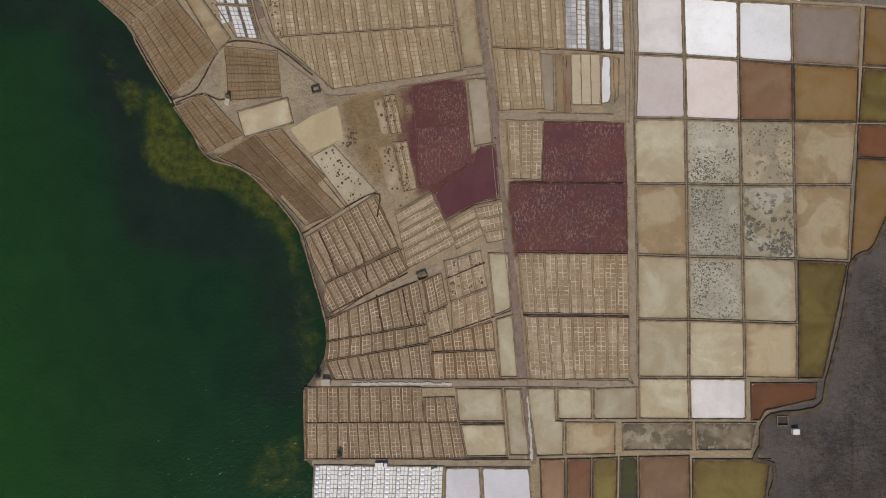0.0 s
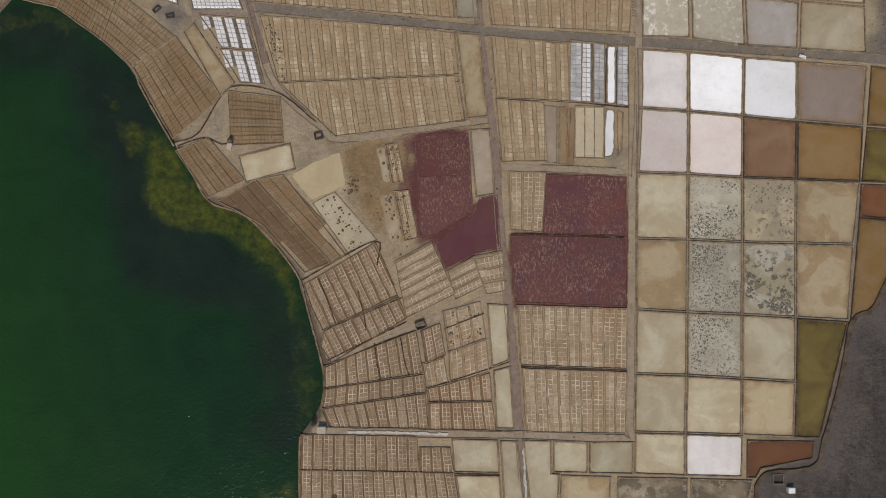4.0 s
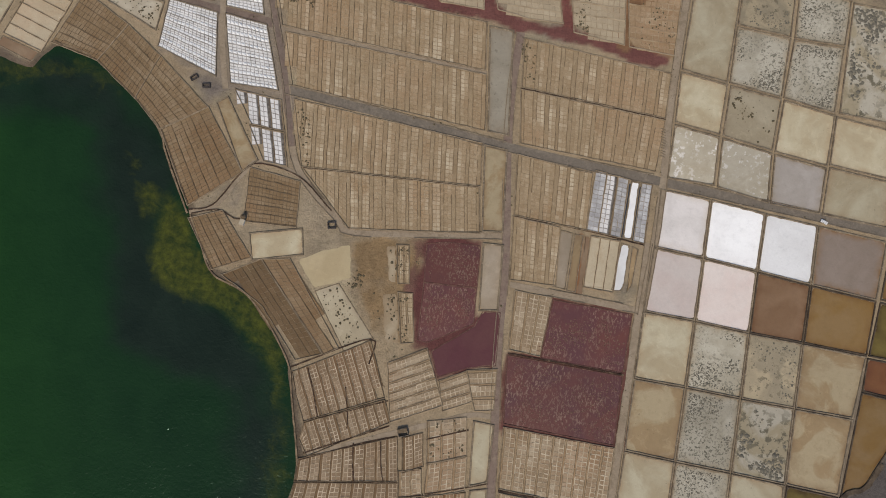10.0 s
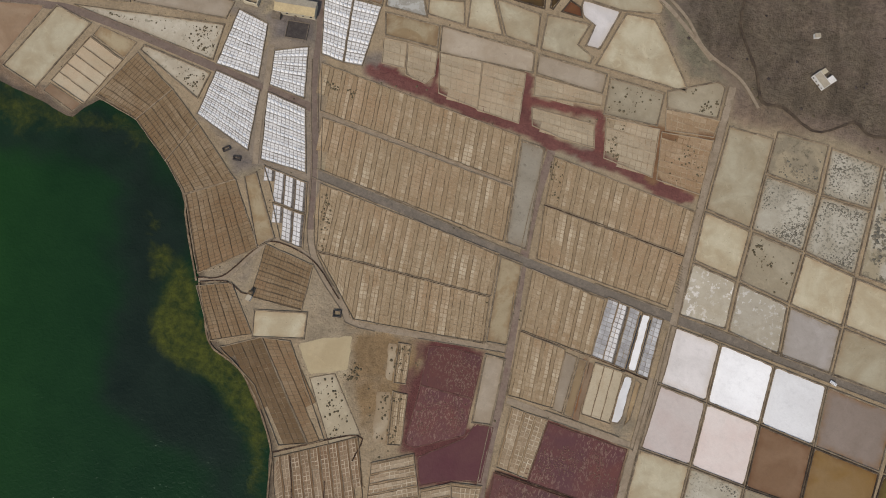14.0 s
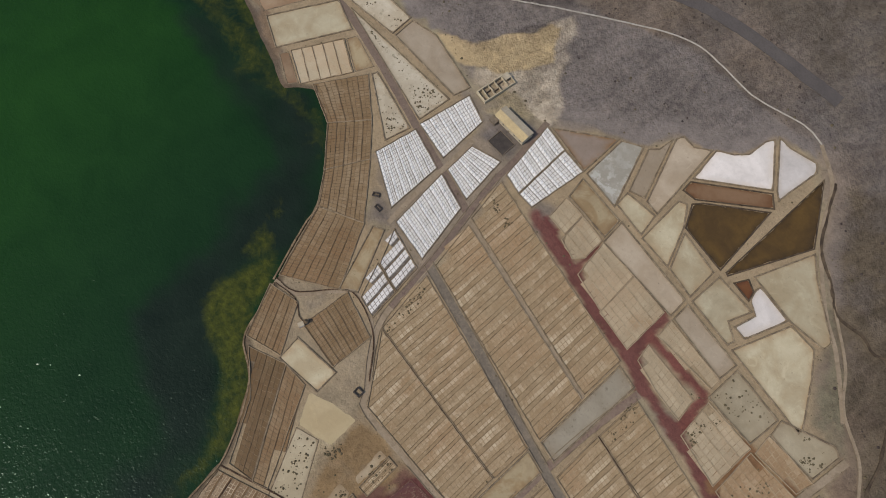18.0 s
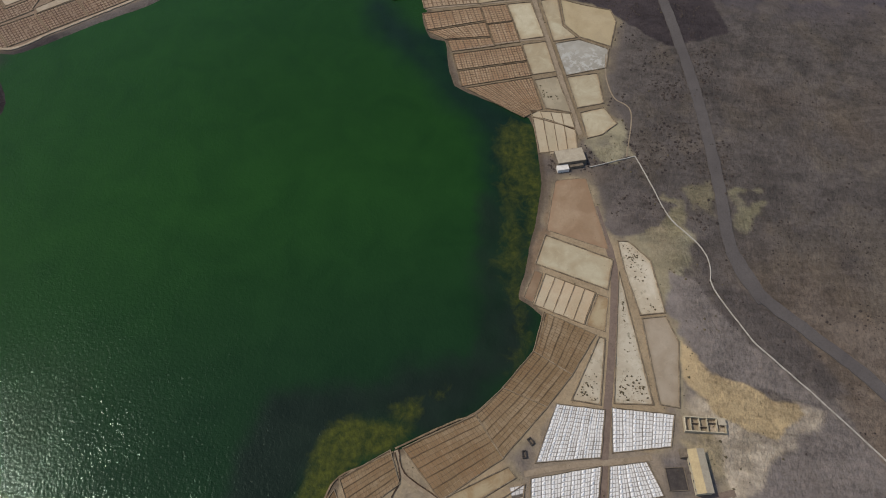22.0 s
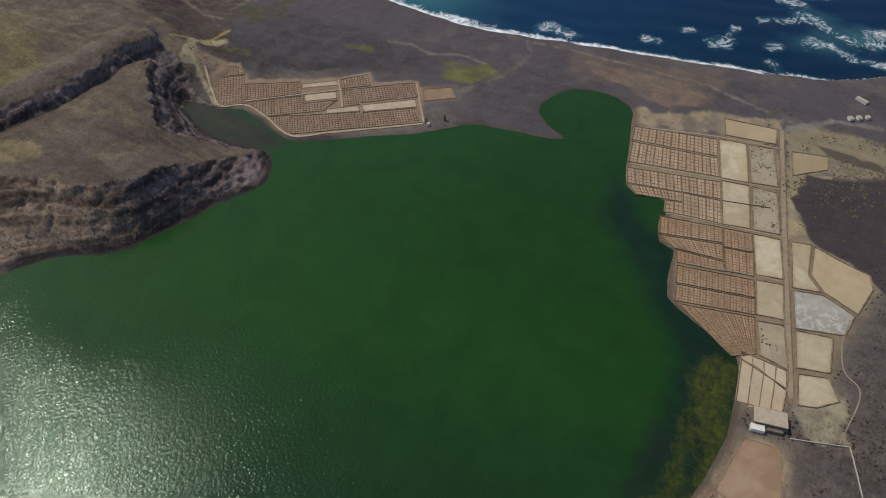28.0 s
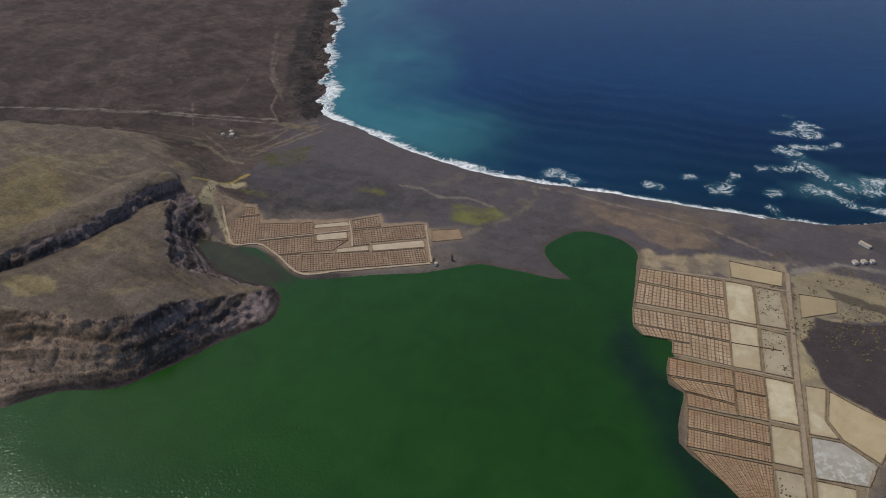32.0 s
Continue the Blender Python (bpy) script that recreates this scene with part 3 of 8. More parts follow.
def smooth(pts, step=6.0):
    """A curve through the points (Catmull-Rom)."""
    p = [Vector(q) for q in pts]
    p = [p[0] * 2 - p[1], *p, p[-1] * 2 - p[-2]]
    out = []
    for i in range(1, len(p) - 2):
        n = max(1, int((p[i + 1] - p[i]).length / step))
        for k in range(n):
            t = k / n
            a, b, c, d = p[i - 1 : i + 3]
            out.append(0.5 * (2 * b + (c - a) * t + (2 * a - 5 * b + 4 * c - d) * t * t + (3 * b - a - 3 * c + d) * t ** 3))
    return [*out, p[-2]]


def ribbon(name, label, category, mat, width, pts, lift=0.06, thick=0.25, step=6.0, kind="structure", wear=0.07):
    """A road, track or wall of that width laid along a curve over the ground."""
    line = smooth(pts, step)
    verts, faces, index = [], [], []
    kerb = 0.38 if mat in (GREYTRACK, STONETRACK) or (mat is TRACK and width >= 3.5) else 0.0
    spread = [(-1.0, -thick), (-0.96, lift), (0.96, lift), (1.0, -thick)]
    if kerb:
        e = 1.0 + 2 * kerb / width
        spread = [(-e, -thick), (-e, lift + 0.45), (-1.0, lift + 0.45), (-0.98, lift), (0.98, lift), (1.0, lift + 0.45), (e, lift + 0.45), (e, -thick)]
    n_s = len(spread)
    for i, p in enumerate(line):
        t = (line[min(i + 1, len(line) - 1)] - line[max(i - 1, 0)]).normalized()
        n = Vector((-t.y, t.x)) * width / 2
        z = ground_height(p.x, p.y)
        left, right = random.uniform(1 - wear, 1 + wear), random.uniform(1 - wear, 1 + wear)
        for f, dz in spread:
            q = p + n * f * (left if f < 0 else right)
            verts.append((q.x, q.y, z + dz))
    for i in range(len(line) - 1):
        if i % 7 == 0:
            bare = [random.random() < 0.22, random.random() < 0.22]
        for k in range(n_s - 1):
            j = n_s * i + k
            rim = kerb and k != 3
            if rim and bare[k > 3]:
                continue
            faces.append((j, j + 1, j + 1 + n_s, j + n_s))
            index.append(1 if rim else 0)
    ob = new(name, mesh_of(name, verts, faces, [mat, BANK], index))
    return tagged(ob, label, category, kind=kind)


def lay_pond(kind, *pts, bank=0.7):
    OUTLINES.append(pts)
    BEDDED.append((kind, pts))
    pond(kind, *pts, bank=bank)


def lay_field(kind, *pts, strips, along=None):
    OUTLINES.append(pts)
    pan_field(kind, *pts, strips=strips, along=along)


# ---- ponds and pan fields ----
OUTLINES = []
BEDDED = []
lay_pond("white", (106.6, 144.4), (135.8, 143.3), (136.7, 109.5), (107.9, 110.8))
lay_pond("snow", (135.8, 143.3), (167.2, 141), (167.4, 107.5), (136.7, 109.5))
lay_pond("snow", (167.2, 141), (197.4, 139.4), (198.2, 105.3), (167.4, 107.5))
lay_pond("greyclay", (197.4, 139.4), (237.2, 137.3), (235.7, 103.1), (198.2, 105.3))
lay_pond("pink", (107.9, 110.8), (136.7, 109.5), (137.3, 73.9), (107.9, 74.2))
lay_pond("pink", (136.7, 109.5), (167.4, 107.5), (168.1, 72.6), (137.3, 73.9))
lay_pond("brown", (167.4, 107.5), (198.2, 105.3), (198.5, 72.3), (168.1, 72.6))
lay_pond("ochre", (198.2, 105.3), (235.7, 103.1), (234.7, 71.7), (198.5, 72.3))
lay_pond("cream", (107.9, 74.2), (137.3, 73.9), (138, 36.7), (108.8, 36.7))
lay_pond("speckle", (137.3, 73.9), (168.1, 72.6), (169, 36.1), (138, 36.7))
lay_pond("moss", (168.1, 72.6), (198.5, 72.3), (199.1, 36.1), (169, 36.1))
lay_pond("tan", (198.5, 72.3), (234.7, 71.7), (231.8, 36.1), (199.1, 36.1))
lay_pond("tan", (108.8, 36.7), (138, 36.7), (138.6, -4.3), (109.8, -3.3))
lay_pond("speckle", (138, 36.7), (169, 36.1), (169.7, -4.9), (138.6, -4.3))
lay_pond("patch", (169, 36.1), (199.1, 36.1), (200.1, -5.9), (169.7, -4.9))
lay_pond("tan", (199.1, 36.1), (231.8, 36.1), (229.9, -6.8), (200.1, -5.9))
lay_pond("cream", (109.8, -3.3), (138.6, -4.3), (139.2, -40.1), (110.1, -39.8))
lay_pond("speckle", (138.6, -4.3), (169.7, -4.9), (170.6, -41.1), (139.2, -40.1))
lay_pond("cream", (169.7, -4.9), (200.1, -5.9), (201, -42.1), (170.6, -41.1))
lay_pond("olive", (200.7, -5.9), (229.9, -7.2), (215.4, -73.8), (200.7, -73.5))
lay_pond("cream", (110.1, -39.8), (139.2, -40.1), (139.2, -72.8), (110.4, -72.8))
lay_pond("cream", (139.2, -40.1), (170.6, -41.1), (170.9, -73.1), (139.2, -72.8))
lay_pond("tan", (170.6, -41.1), (201, -42.1), (200.7, -73.5), (170.9, -73.1))
lay_pond("cream", (110.4, -72.8), (139.2, -72.8), (139.9, -96.8), (110.7, -96.5))
lay_pond("white", (139.2, -72.8), (171.9, -73.1), (171.9, -96.8), (139.9, -96.8))
lay_pond("olive", (237.3, 103), (261.3, 101.8), (261.3, 71), (235, 71.7))
lay_pond("rust", (234.7, 71), (261.3, 70.4), (261.3, 50.2), (234.1, 51.8))
lay_pond("ochre", (234.1, 51.8), (261.3, 50.2), (258.1, 32.6), (242, -2.7), (230.5, -6.8))
lay_pond("ochre", (238.9, 137.7), (264.5, 135.7), (261.3, 102.4), (237.3, 103.7))
lay_pond("cream", (46.7, -78.3), (63.9, -78.3), (64.3, -96.8), (68.8, -97.2), (68.4, -117.3), (52.4, -117.7))
lay_pond("cream", (64.3, -78.3), (84.4, -78.6), (84.8, -96.8), (64.6, -96.8))
lay_pond("cream", (84.8, -78.6), (110.1, -77.6), (110.4, -96.8), (85.1, -96.8))
lay_pond("tan", (69.1, -97.5), (97.9, -97.8), (97.9, -116.7), (68.7, -117))
lay_pond("brown", (54.3, -118.6), (69.4, -118.3), (69.7, -148.4), (55.3, -148.4))
lay_pond("rust", (69.7, -118.3), (84.1, -118), (84.1, -148.4), (69.7, -148.4))
lay_pond("olive", (84.4, -118), (99.2, -117.3), (98.5, -148.4), (84.1, -148.4))
lay_pond("darkolive", (99.8, -117.3), (110.1, -117), (110.7, -148.4), (99.5, -148.4))
lay_pond("brown", (110.4, -117), (139.9, -116.4), (140.5, -148.4), (110.7, -148.4))
lay_pond("olive", (140.8, -118.3), (186, -118.3), (181.8, -148.4), (140.8, -148.4))
lay_pond("cream", (6.6, -78.6), (33.5, -78.6), (35.1, -98.1), (8.5, -98.1))
lay_pond("cream", (9.2, -99.1), (35.1, -98.8), (36.7, -117.7), (12.7, -118))
lay_pond("cream", (34.2, -78.9), (44.7, -78.9), (49.5, -117.3), (37.4, -117.3))
lay_pond("lilac", (0.8, -123.4), (21, -123.4), (22.3, -148.4), (0.2, -148.4))
lay_pond("lilac", (21.3, -123.4), (49.2, -123.7), (50.8, -148.4), (22.6, -148.4))
lay_pond("cream", (24.9, -1.7), (37.4, -2), (39, -34.1), (28.7, -38.2))
lay_pond("cream", (29.4, -39.5), (39.6, -36.6), (42.8, -72.8), (31.9, -73.1))
lay_pond("maroonwet", (-5.2, 31.3), (16.2, 49.2), (19.7, 58.8), (30, 59.8), (32.6, 29.4), (17.2, 25.5), (1.2, 17.2), bank=0.12)
lay_pond("maroon", (-18.1, 90.3), (-6, 93.4), (12.6, 94.4), (14.8, 70.3), (-2, 68.9), (-15.8, 68.1), bank=0.12)
lay_pond("maroon", (-15.8, 68.5), (-3, 69.3), (14.6, 70.7), (16.5, 50.2), (-7.8, 35.1), (-13.6, 35.8), bank=0.12)
lay_pond("maroon", (56.9, 72), (102.7, 71.7), (102.7, 38), (55.6, 38), bank=0.3)
lay_pond("maroon", (37, 37.1), (103, 37.1), (104.3, -2), (41.5, -1.1), bank=0.3)
lay_pond("greycream", (13, 96.3), (25.2, 97.3), (28.7, 59.8), (17.2, 57.6))
lay_pond("tan", (3.9, 151.8), (18, 151.2), (23.7, 103.5), (11.2, 101.7))
lay_pond("stony", (-5.2, 220.1), (9.9, 219.6), (17.5, 158.2), (4.4, 158.7))
lay_pond("cream", (-117.8, 78.3), (-87.8, 86.6), (-84.4, 71.2), (-113.1, 62.7))
lay_pond("tan", (-150.7, 148.1), (-144.2, 153.4), (-119.8, 119.5), (-128.3, 110.4))
lay_pond("cream", (-661, 65.7), (-666.6, 91.1), (-610.1, 108), (-603.4, 84.2))
lay_pond("bushy", (-666.8, 91.6), (-672, 114.5), (-617.8, 131.6), (-610.7, 108.8))
lay_pond("cream", (-601.3, 85.3), (-607.3, 109.2), (-551.8, 124.9), (-544.8, 102.7))
lay_pond("bushy", (-607, 110.2), (-610.3, 132.3), (-557.5, 147.5), (-551.6, 125.9))
lay_pond("cream", (-547.5, 126.8), (-552.8, 148.5), (-508.4, 161.5), (-502, 140.7))
lay_pond("cream", (-497.9, 141.6), (-503.7, 162.4), (-468, 171.3), (-462.2, 151.6))
lay_pond("bushy", (-457.7, 153), (-463.8, 172.1), (-423.9, 183.8), (-427, 162.8))
lay_pond("cream", (-554.9, 155.4), (-559.9, 171.5), (-524.5, 176.2), (-509.9, 188.7), (-503.1, 167.8))
lay_pond("amber", (-559, 172.5), (-552.7, 194.6), (-548.2, 217), (-534.4, 221.4), (-500.9, 215.8), (-510.9, 189.3), (-524.9, 176.9))
lay_pond("silver", (-501.9, 168.8), (-508.6, 189.7), (-499.3, 214.2), (-476, 211.5), (-463.8, 178.5))
lay_pond("cream", (-463.3, 178.6), (-470.4, 204.4), (-436.6, 208.8), (-429, 187))
lay_pond("cream", (-425.5, 188.8), (-433.2, 208.4), (-416.5, 218.5), (-403.6, 206.3), (-398.7, 194.5))
lay_pond("amber", (-676.8, 128.6), (-686.8, 160.2), (-665.7, 163.7), (-640.1, 137.9))
lay_pond("amber", (-696.5, 60.8), (-705.4, 110.3), (-679.5, 114.9), (-669, 69.9))
lay_pond("cream", (107.4, 266.7), (134.9, 267.4), (134.9, 210.6), (107.4, 213.7))
lay_pond("moss", (134.9, 272.4), (165.9, 274.1), (166.7, 243.6), (135, 245.4))
lay_pond("speckle", (167.1, 273), (198.1, 271.6), (198.1, 243.8), (168.1, 243.3))
lay_pond("speckle", (134.9, 244.7), (166.8, 243.3), (166.7, 207.7), (135.5, 210.8))
lay_pond("speckle", (168.1, 242.9), (197.8, 243.4), (197.7, 204), (167, 207.8))
lay_pond("cream", (107.2, 213), (135.3, 210.3), (135.3, 180.1), (108.5, 182.9))
lay_pond("bushy", (136.3, 210), (166.8, 207.4), (166, 176.2), (136.3, 180))
lay_pond("cream", (167.5, 207.2), (198.2, 203.4), (197.9, 173.3), (166.7, 176))
lay_pond("frost", (108.6, 182.2), (135.4, 179.5), (136.6, 150.9), (109.1, 150.6))
lay_pond("frost", (136.4, 179.4), (166.2, 175.5), (168, 146.4), (137.6, 150.5))
lay_pond("milky", (166.8, 175.4), (197.7, 172.6), (197.6, 145.5), (168.7, 146.3))
lay_pond("cream", (198.2, 203.1), (233.3, 200.3), (235, 172), (198.4, 174.1))
lay_pond("cream", (198.5, 173.5), (235.1, 171.1), (236.5, 144.3), (198.3, 145.3))
lay_pond("patch", (198.6, 270.6), (238.2, 269.5), (237.6, 203.5), (199.6, 204.5))
lay_pond("sandy", (-40.2, 85), (-34.5, 85.9), (-30.2, 65.2), (-35.1, 65.1), bank=0)
lay_pond("sandy", (-37.7, 58.3), (-29, 59.8), (-22.5, 32.6), (-30.9, 30.3), bank=0)
lay_pond("bushy", (66.9, 275.6), (94, 291.2), (100, 289.1), (100.3, 268.3), (70.1, 263.9))
lay_pond("bushy", (-75.3, 52.7), (-62.2, 59.8), (-37.1, 32.4), (-52.5, 21.8), bank=0.25)
lay_pond("amber", (-87.9, 68), (-76.4, 75.1), (-59.8, 82.3), (-57.2, 71.4), (-55.9, 63.1), (-75.4, 54), bank=0)
lay_pond("greyclay", (-144.4, 272.7), (-114.2, 304.3), (-108.7, 271.9))
lay_pond("silver", (-107.7, 272.5), (-113.4, 304.2), (-102, 313.3), (-80.2, 273.7))
lay_pond("greycream", (-100.1, 314.2), (-96.4, 319.8), (-96.6, 331.1), (-74.9, 292.4), (-84.7, 286.9))
lay_pond("greycream", (-96.2, 332.6), (-94.7, 338.1), (-85.5, 338.4), (-77.2, 347.2), (-71.5, 326), (-62.9, 292), (-73.5, 291.8))
lay_pond("white", (-76.7, 348.3), (-68.4, 355.5), (-63.7, 363.2), (-64.6, 377.2), (-62.1, 383.7), (-36.6, 359.7), (-69.7, 323.5))
lay_pond("white", (-62.7, 386.5), (-52.6, 387.1), (-35.7, 394), (-30.7, 389.3), (-30.3, 366.9), (-29.6, 356.9), (-35.9, 360.9))
lay_pond("brown", (-69.4, 322.2), (-35.9, 358.8), (-27.1, 352.6), (-58.1, 316.6), (-67.5, 314.1))
lay_pond("umber", (-57.8, 313.7), (-54.4, 320), (-27.1, 350.5), (-15.7, 301.2), (-47.9, 300.6))
lay_pond("umber", (-25.9, 390.6), (4.4, 355.9), (-11.1, 302.5), (-13.9, 303.1))
lay_pond("cream", (-84.6, 286.4), (-62.9, 291.5), (-57.9, 276), (-82.3, 275.7))
lay_pond("cream", (-63.7, 308.6), (-58.5, 312), (-47.9, 300.6), (-33.9, 276.9), (-57.1, 275.2))
lay_pond("cream", (-46.6, 299.3), (-17.1, 298.2), (-12.9, 276.5), (-33.4, 277.3))
lay_pond("cream", (-14.1, 299.3), (13.1, 301.6), (9.8, 286.6), (20.4, 282.2), (19.9, 276.8), (-11.5, 276))
lay_pond("rust", (-7, 302.8), (-3.6, 312.5), (4.4, 309.9), (7.5, 303))
lay_pond("white", (3.3, 311.2), (3.9, 315.4), (28.3, 315.1), (22.6, 287), (13, 286.5), (14.7, 300.8), (6.3, 304.3))
lay_pond("cream", (-3.2, 315), (6, 355), (18.7, 345.3), (51.4, 327.2), (51.7, 320.2), (29.2, 315))
lay_pond("cream", (30.5, 315), (48.4, 316.7), (59.9, 304.6), (78.3, 281.6), (78.2, 277.8), (22.2, 276.8))
lay_pond("greycream", (-72, 272.4), (-13.3, 274.1), (-10.4, 260.4), (-67.6, 254.9))
lay_pond("greycream", (-11.7, 273.8), (31.5, 274.6), (32.1, 260.9), (-9.2, 260.6))
lay_pond("bushy", (32.6, 273.3), (67, 274.3), (68.1, 252.4), (35.6, 249.4))
lay_pond("tan", (-106.8, 270), (-72.1, 272), (-68.7, 257.3), (-101.7, 254.9))
lay_pond("redclay", (-357.5, 171.3), (-362.2, 193.7), (-300.4, 208.9), (-313.3, 165.6), bank=0.2)
lay_pond("cream", (-310.1, 165.1), (-294.1, 211.5), (-269.6, 207), (-285.2, 158.6))
lay_pond("tan", (-266.6, 199.8), (-264.7, 207.4), (-239.2, 204.6), (-242.8, 192), bank=0.25)
lay_pond("redclay", (-281, 158.6), (-278.7, 164.9), (-255.3, 158.7), (-259, 152), bank=0.25)
lay_field("bare", (-278.1, 166.2), (-267.1, 198.4), (-243.7, 190.8), (-254.8, 159.7), strips=5, along=(0.952, -0.306))
lay_pond("pebbly", (-236.6, 200), (-235.5, 204.6), (-190.7, 200.8), (-192.3, 182.4))
lay_pond("pebbly", (-285.1, 214.3), (-192.4, 207.6), (-193.9, 232))
lay_pond("pebbly", (-309.5, 213.7), (-309.9, 222.1), (-295.9, 236.1), (-256.3, 243.4), (-252.8, 226.4), (-287.8, 217.1))
lay_pond("greycream", (-251.7, 226.8), (-255, 243.2), (-237.1, 250.1), (-193.4, 247.1), (-194.5, 234.6))
lay_field("grid", (-496.9, -451.5), (-513.3, -429.4), (-491.7, -406.8), (-506.8, -390.7), (-468.9, -354.6), (-452.7, -371.3), (-488.6, -426.4), strips=9, along=(0.737, 0.676))
lay_field("grid", (-509.2, -422.9), (-516, -405.7), (-509.3, -393), (-493.6, -407.8), strips=4, along=(0.737, 0.676))
lay_field("grid", (-494.5, -377.7), (-519.8, -343.1), (-502.9, -328.6), (-472.9, -357.6), strips=8, along=(0.737, 0.676))
lay_field("grid", (-519.9, -340.9), (-528.6, -333), (-511.8, -318.2), (-503.8, -327.1), strips=2, along=(0.737, 0.676))
lay_field("grid", (-469.9, -354.8), (-498.2, -324.6), (-508.7, -313.4), (-499.1, -304), (-521.8, -278.9), (-503.1, -280.7), (-500.8, -278.9), (-463.5, -320.8), (-467.1, -342.5), strips=16, along=(0.737, 0.676))
lay_field("grid", (-553.5, -299), (-576.1, -281.3), (-561, -266.7), (-541.7, -287.8), strips=5, along=(0.737, 0.676))
lay_field("grid", (-538, -285.7), (-547.9, -275.8), (-527.8, -255.9), (-517.4, -267.1), strips=3, along=(0.737, 0.676))
lay_field("grid", (-549.1, -273.8), (-574.2, -247.5), (-555.2, -230.9), (-531.4, -255.8), strips=6, along=(0.737, 0.676))
lay_field("grid", (-576, -246.6), (-588.6, -230.4), (-569.1, -214.1), (-554.9, -229.3), strips=4, along=(0.737, 0.676))
lay_field("grid", (-462.9, -318.1), (-475.9, -302.6), (-454, -281.8), (-451.1, -286.4), strips=4, along=(0.737, 0.676))
lay_field("grid", (-476.3, -300.1), (-494.9, -275.6), (-475.4, -255.9), (-455.1, -280), strips=6, along=(0.737, 0.676))
lay_field("grid", (-496.1, -273.7), (-517.1, -247.3), (-497.7, -230.3), (-476.9, -255.1), strips=6, along=(0.737, 0.676))
lay_field("grid", (-518, -243.9), (-551.5, -204.6), (-534.4, -186.9), (-498.8, -228.4), strips=10, along=(0.737, 0.676))
lay_pond("greycream", (-526.2, -328.7), (-550.5, -301.9), (-544.9, -294.6), (-519.6, -323.3), bank=0.4)
lay_pond("greycream", (-512, -314), (-534.2, -290), (-524.2, -280.8), (-502.8, -305.6), bank=0.4)
lay_pond("greycream", (-503, -279.2), (-525.9, -255.2), (-518.6, -248.4), (-497.2, -273.8), bank=0.4)
lay_pond("greycream", (-528.2, -253.4), (-564.8, -213.4), (-554.4, -203.8), (-519.6, -245), bank=0.4)
lay_pond("redclay", (-584, -217.6), (-602.9, -193.1), (-588.5, -179.1), (-566.3, -203.4), bank=0.5)
lay_field("mud", (-127.3, 52.4), (-107.9, 64.5), (-64.5, 19.1), (-78.3, 13.5), (-101.6, 39.3), (-114.8, 46.4), strips=4, along=(0.691, -0.723))
lay_field("dim", (-106.6, 64.5), (-92.1, 67.7), (-56.2, 24.1), (-63.3, 19.5), strips=2, along=(0.691, -0.723))
lay_field("brownish", (-78.1, 6.2), (-58.7, 18.2), (-38.7, 30.6), (-26, 1.7), (-67, -18.7), (-73.5, -6.4), strips=9, along=(0.451, -0.893))
lay_field("brownish", (-66.6, -20.3), (-25.3, 0.1), (-20.2, -11.1), (-61.7, -37), (-67.7, -28.4), strips=9, along=(0.451, -0.893))
lay_field("saltrow", (-140.7, 157.1), (-114.4, 155.5), (-109.2, 138.9), (-127.8, 139.7), strips=4, along=(0.277, -0.961))
lay_field("saltrow", (-128.4, 138), (-108.8, 137.3), (-103.9, 119.4), (-117, 119.9), strips=3, along=(0.277, -0.961))
lay_field("silvercell", (69.3, 147.5), (75.4, 147.3), (75.5, 113.7), (69.7, 114), strips=1, along=(0.024, -1.000))
lay_field("saltrow", (76.1, 146.7), (81.8, 146.4), (82.6, 113.2), (76.2, 113.7), strips=1, along=(0.024, -1.000))
lay_field("silvercell", (82.5, 146.4), (88.3, 145.8), (88.4, 112.9), (83.2, 113.2), strips=1, along=(0.024, -1.000))
lay_pond("snow", (89.5, 145.9), (94.7, 145.6), (95.4, 112.4), (90, 112.7), bank=0.4)
lay_field("silvercell", (96, 145.3), (101.7, 145), (102.5, 112.1), (96.4, 112.4), strips=1, along=(0.024, -1.000))
lay_pond("greycream", (54.9, 111.5), (62.6, 110.7), (63.3, 78.1), (55.6, 78.6), bank=0.3)
lay_pond("tan", (62.9, 110.7), (68.4, 110.4), (69.4, 77.5), (63.6, 77.8), bank=0.25)
lay_pond("redclay", (68.7, 110.4), (72.5, 110.3), (73, 76.8), (69.7, 77.2), bank=0)
lay_field("bare", (72.8, 110.3), (88.8, 110.4), (89.6, 81.9), (73.3, 81.9), strips=3, along=(0.024, -1.000))
lay_pond("snow", (89.8, 110.1), (95, 109.4), (95.4, 86.4), (94, 82.5), (88.3, 82.5), bank=0.3)
lay_pond("tan", (95.9, 109.5), (100.2, 108.2), (99.8, 87.4), (96.9, 82.4), bank=0.25)
lay_pond("rust", (173.7, -75.2), (212.4, -75.1), (211.8, -85.3), (182.4, -91.8), (179.5, -97.3), (174.1, -97.3))
lay_pond("murk", (142.4, -97.7), (177.9, -97.9), (174.8, -114.3), (143.1, -114.4))
lay_pond("murk", (101, -97.9), (141.4, -97.7), (141.8, -114.4), (101.1, -114.5))
lay_field("faded", (-101.2, 253.2), (-87.6, 254.7), (-84, 239.8), (-97.3, 238.8), strips=2, along=(1.000, 0.031))
lay_field("faded", (-86.5, 254.6), (-68.5, 255.1), (-65.7, 240.5), (-69.3, 234.7), (-81.5, 236.1), strips=3, along=(1.000, 0.031))
lay_field("faded", (-66.8, 255.6), (-41.6, 257.4), (-35.5, 229.9), (-59.5, 231.6), strips=4, along=(1.000, 0.031))
lay_field("faded", (-40.5, 257.3), (-14.9, 258.8), (-9.9, 229), (-35, 229.3), strips=4, along=(1.000, 0.031))
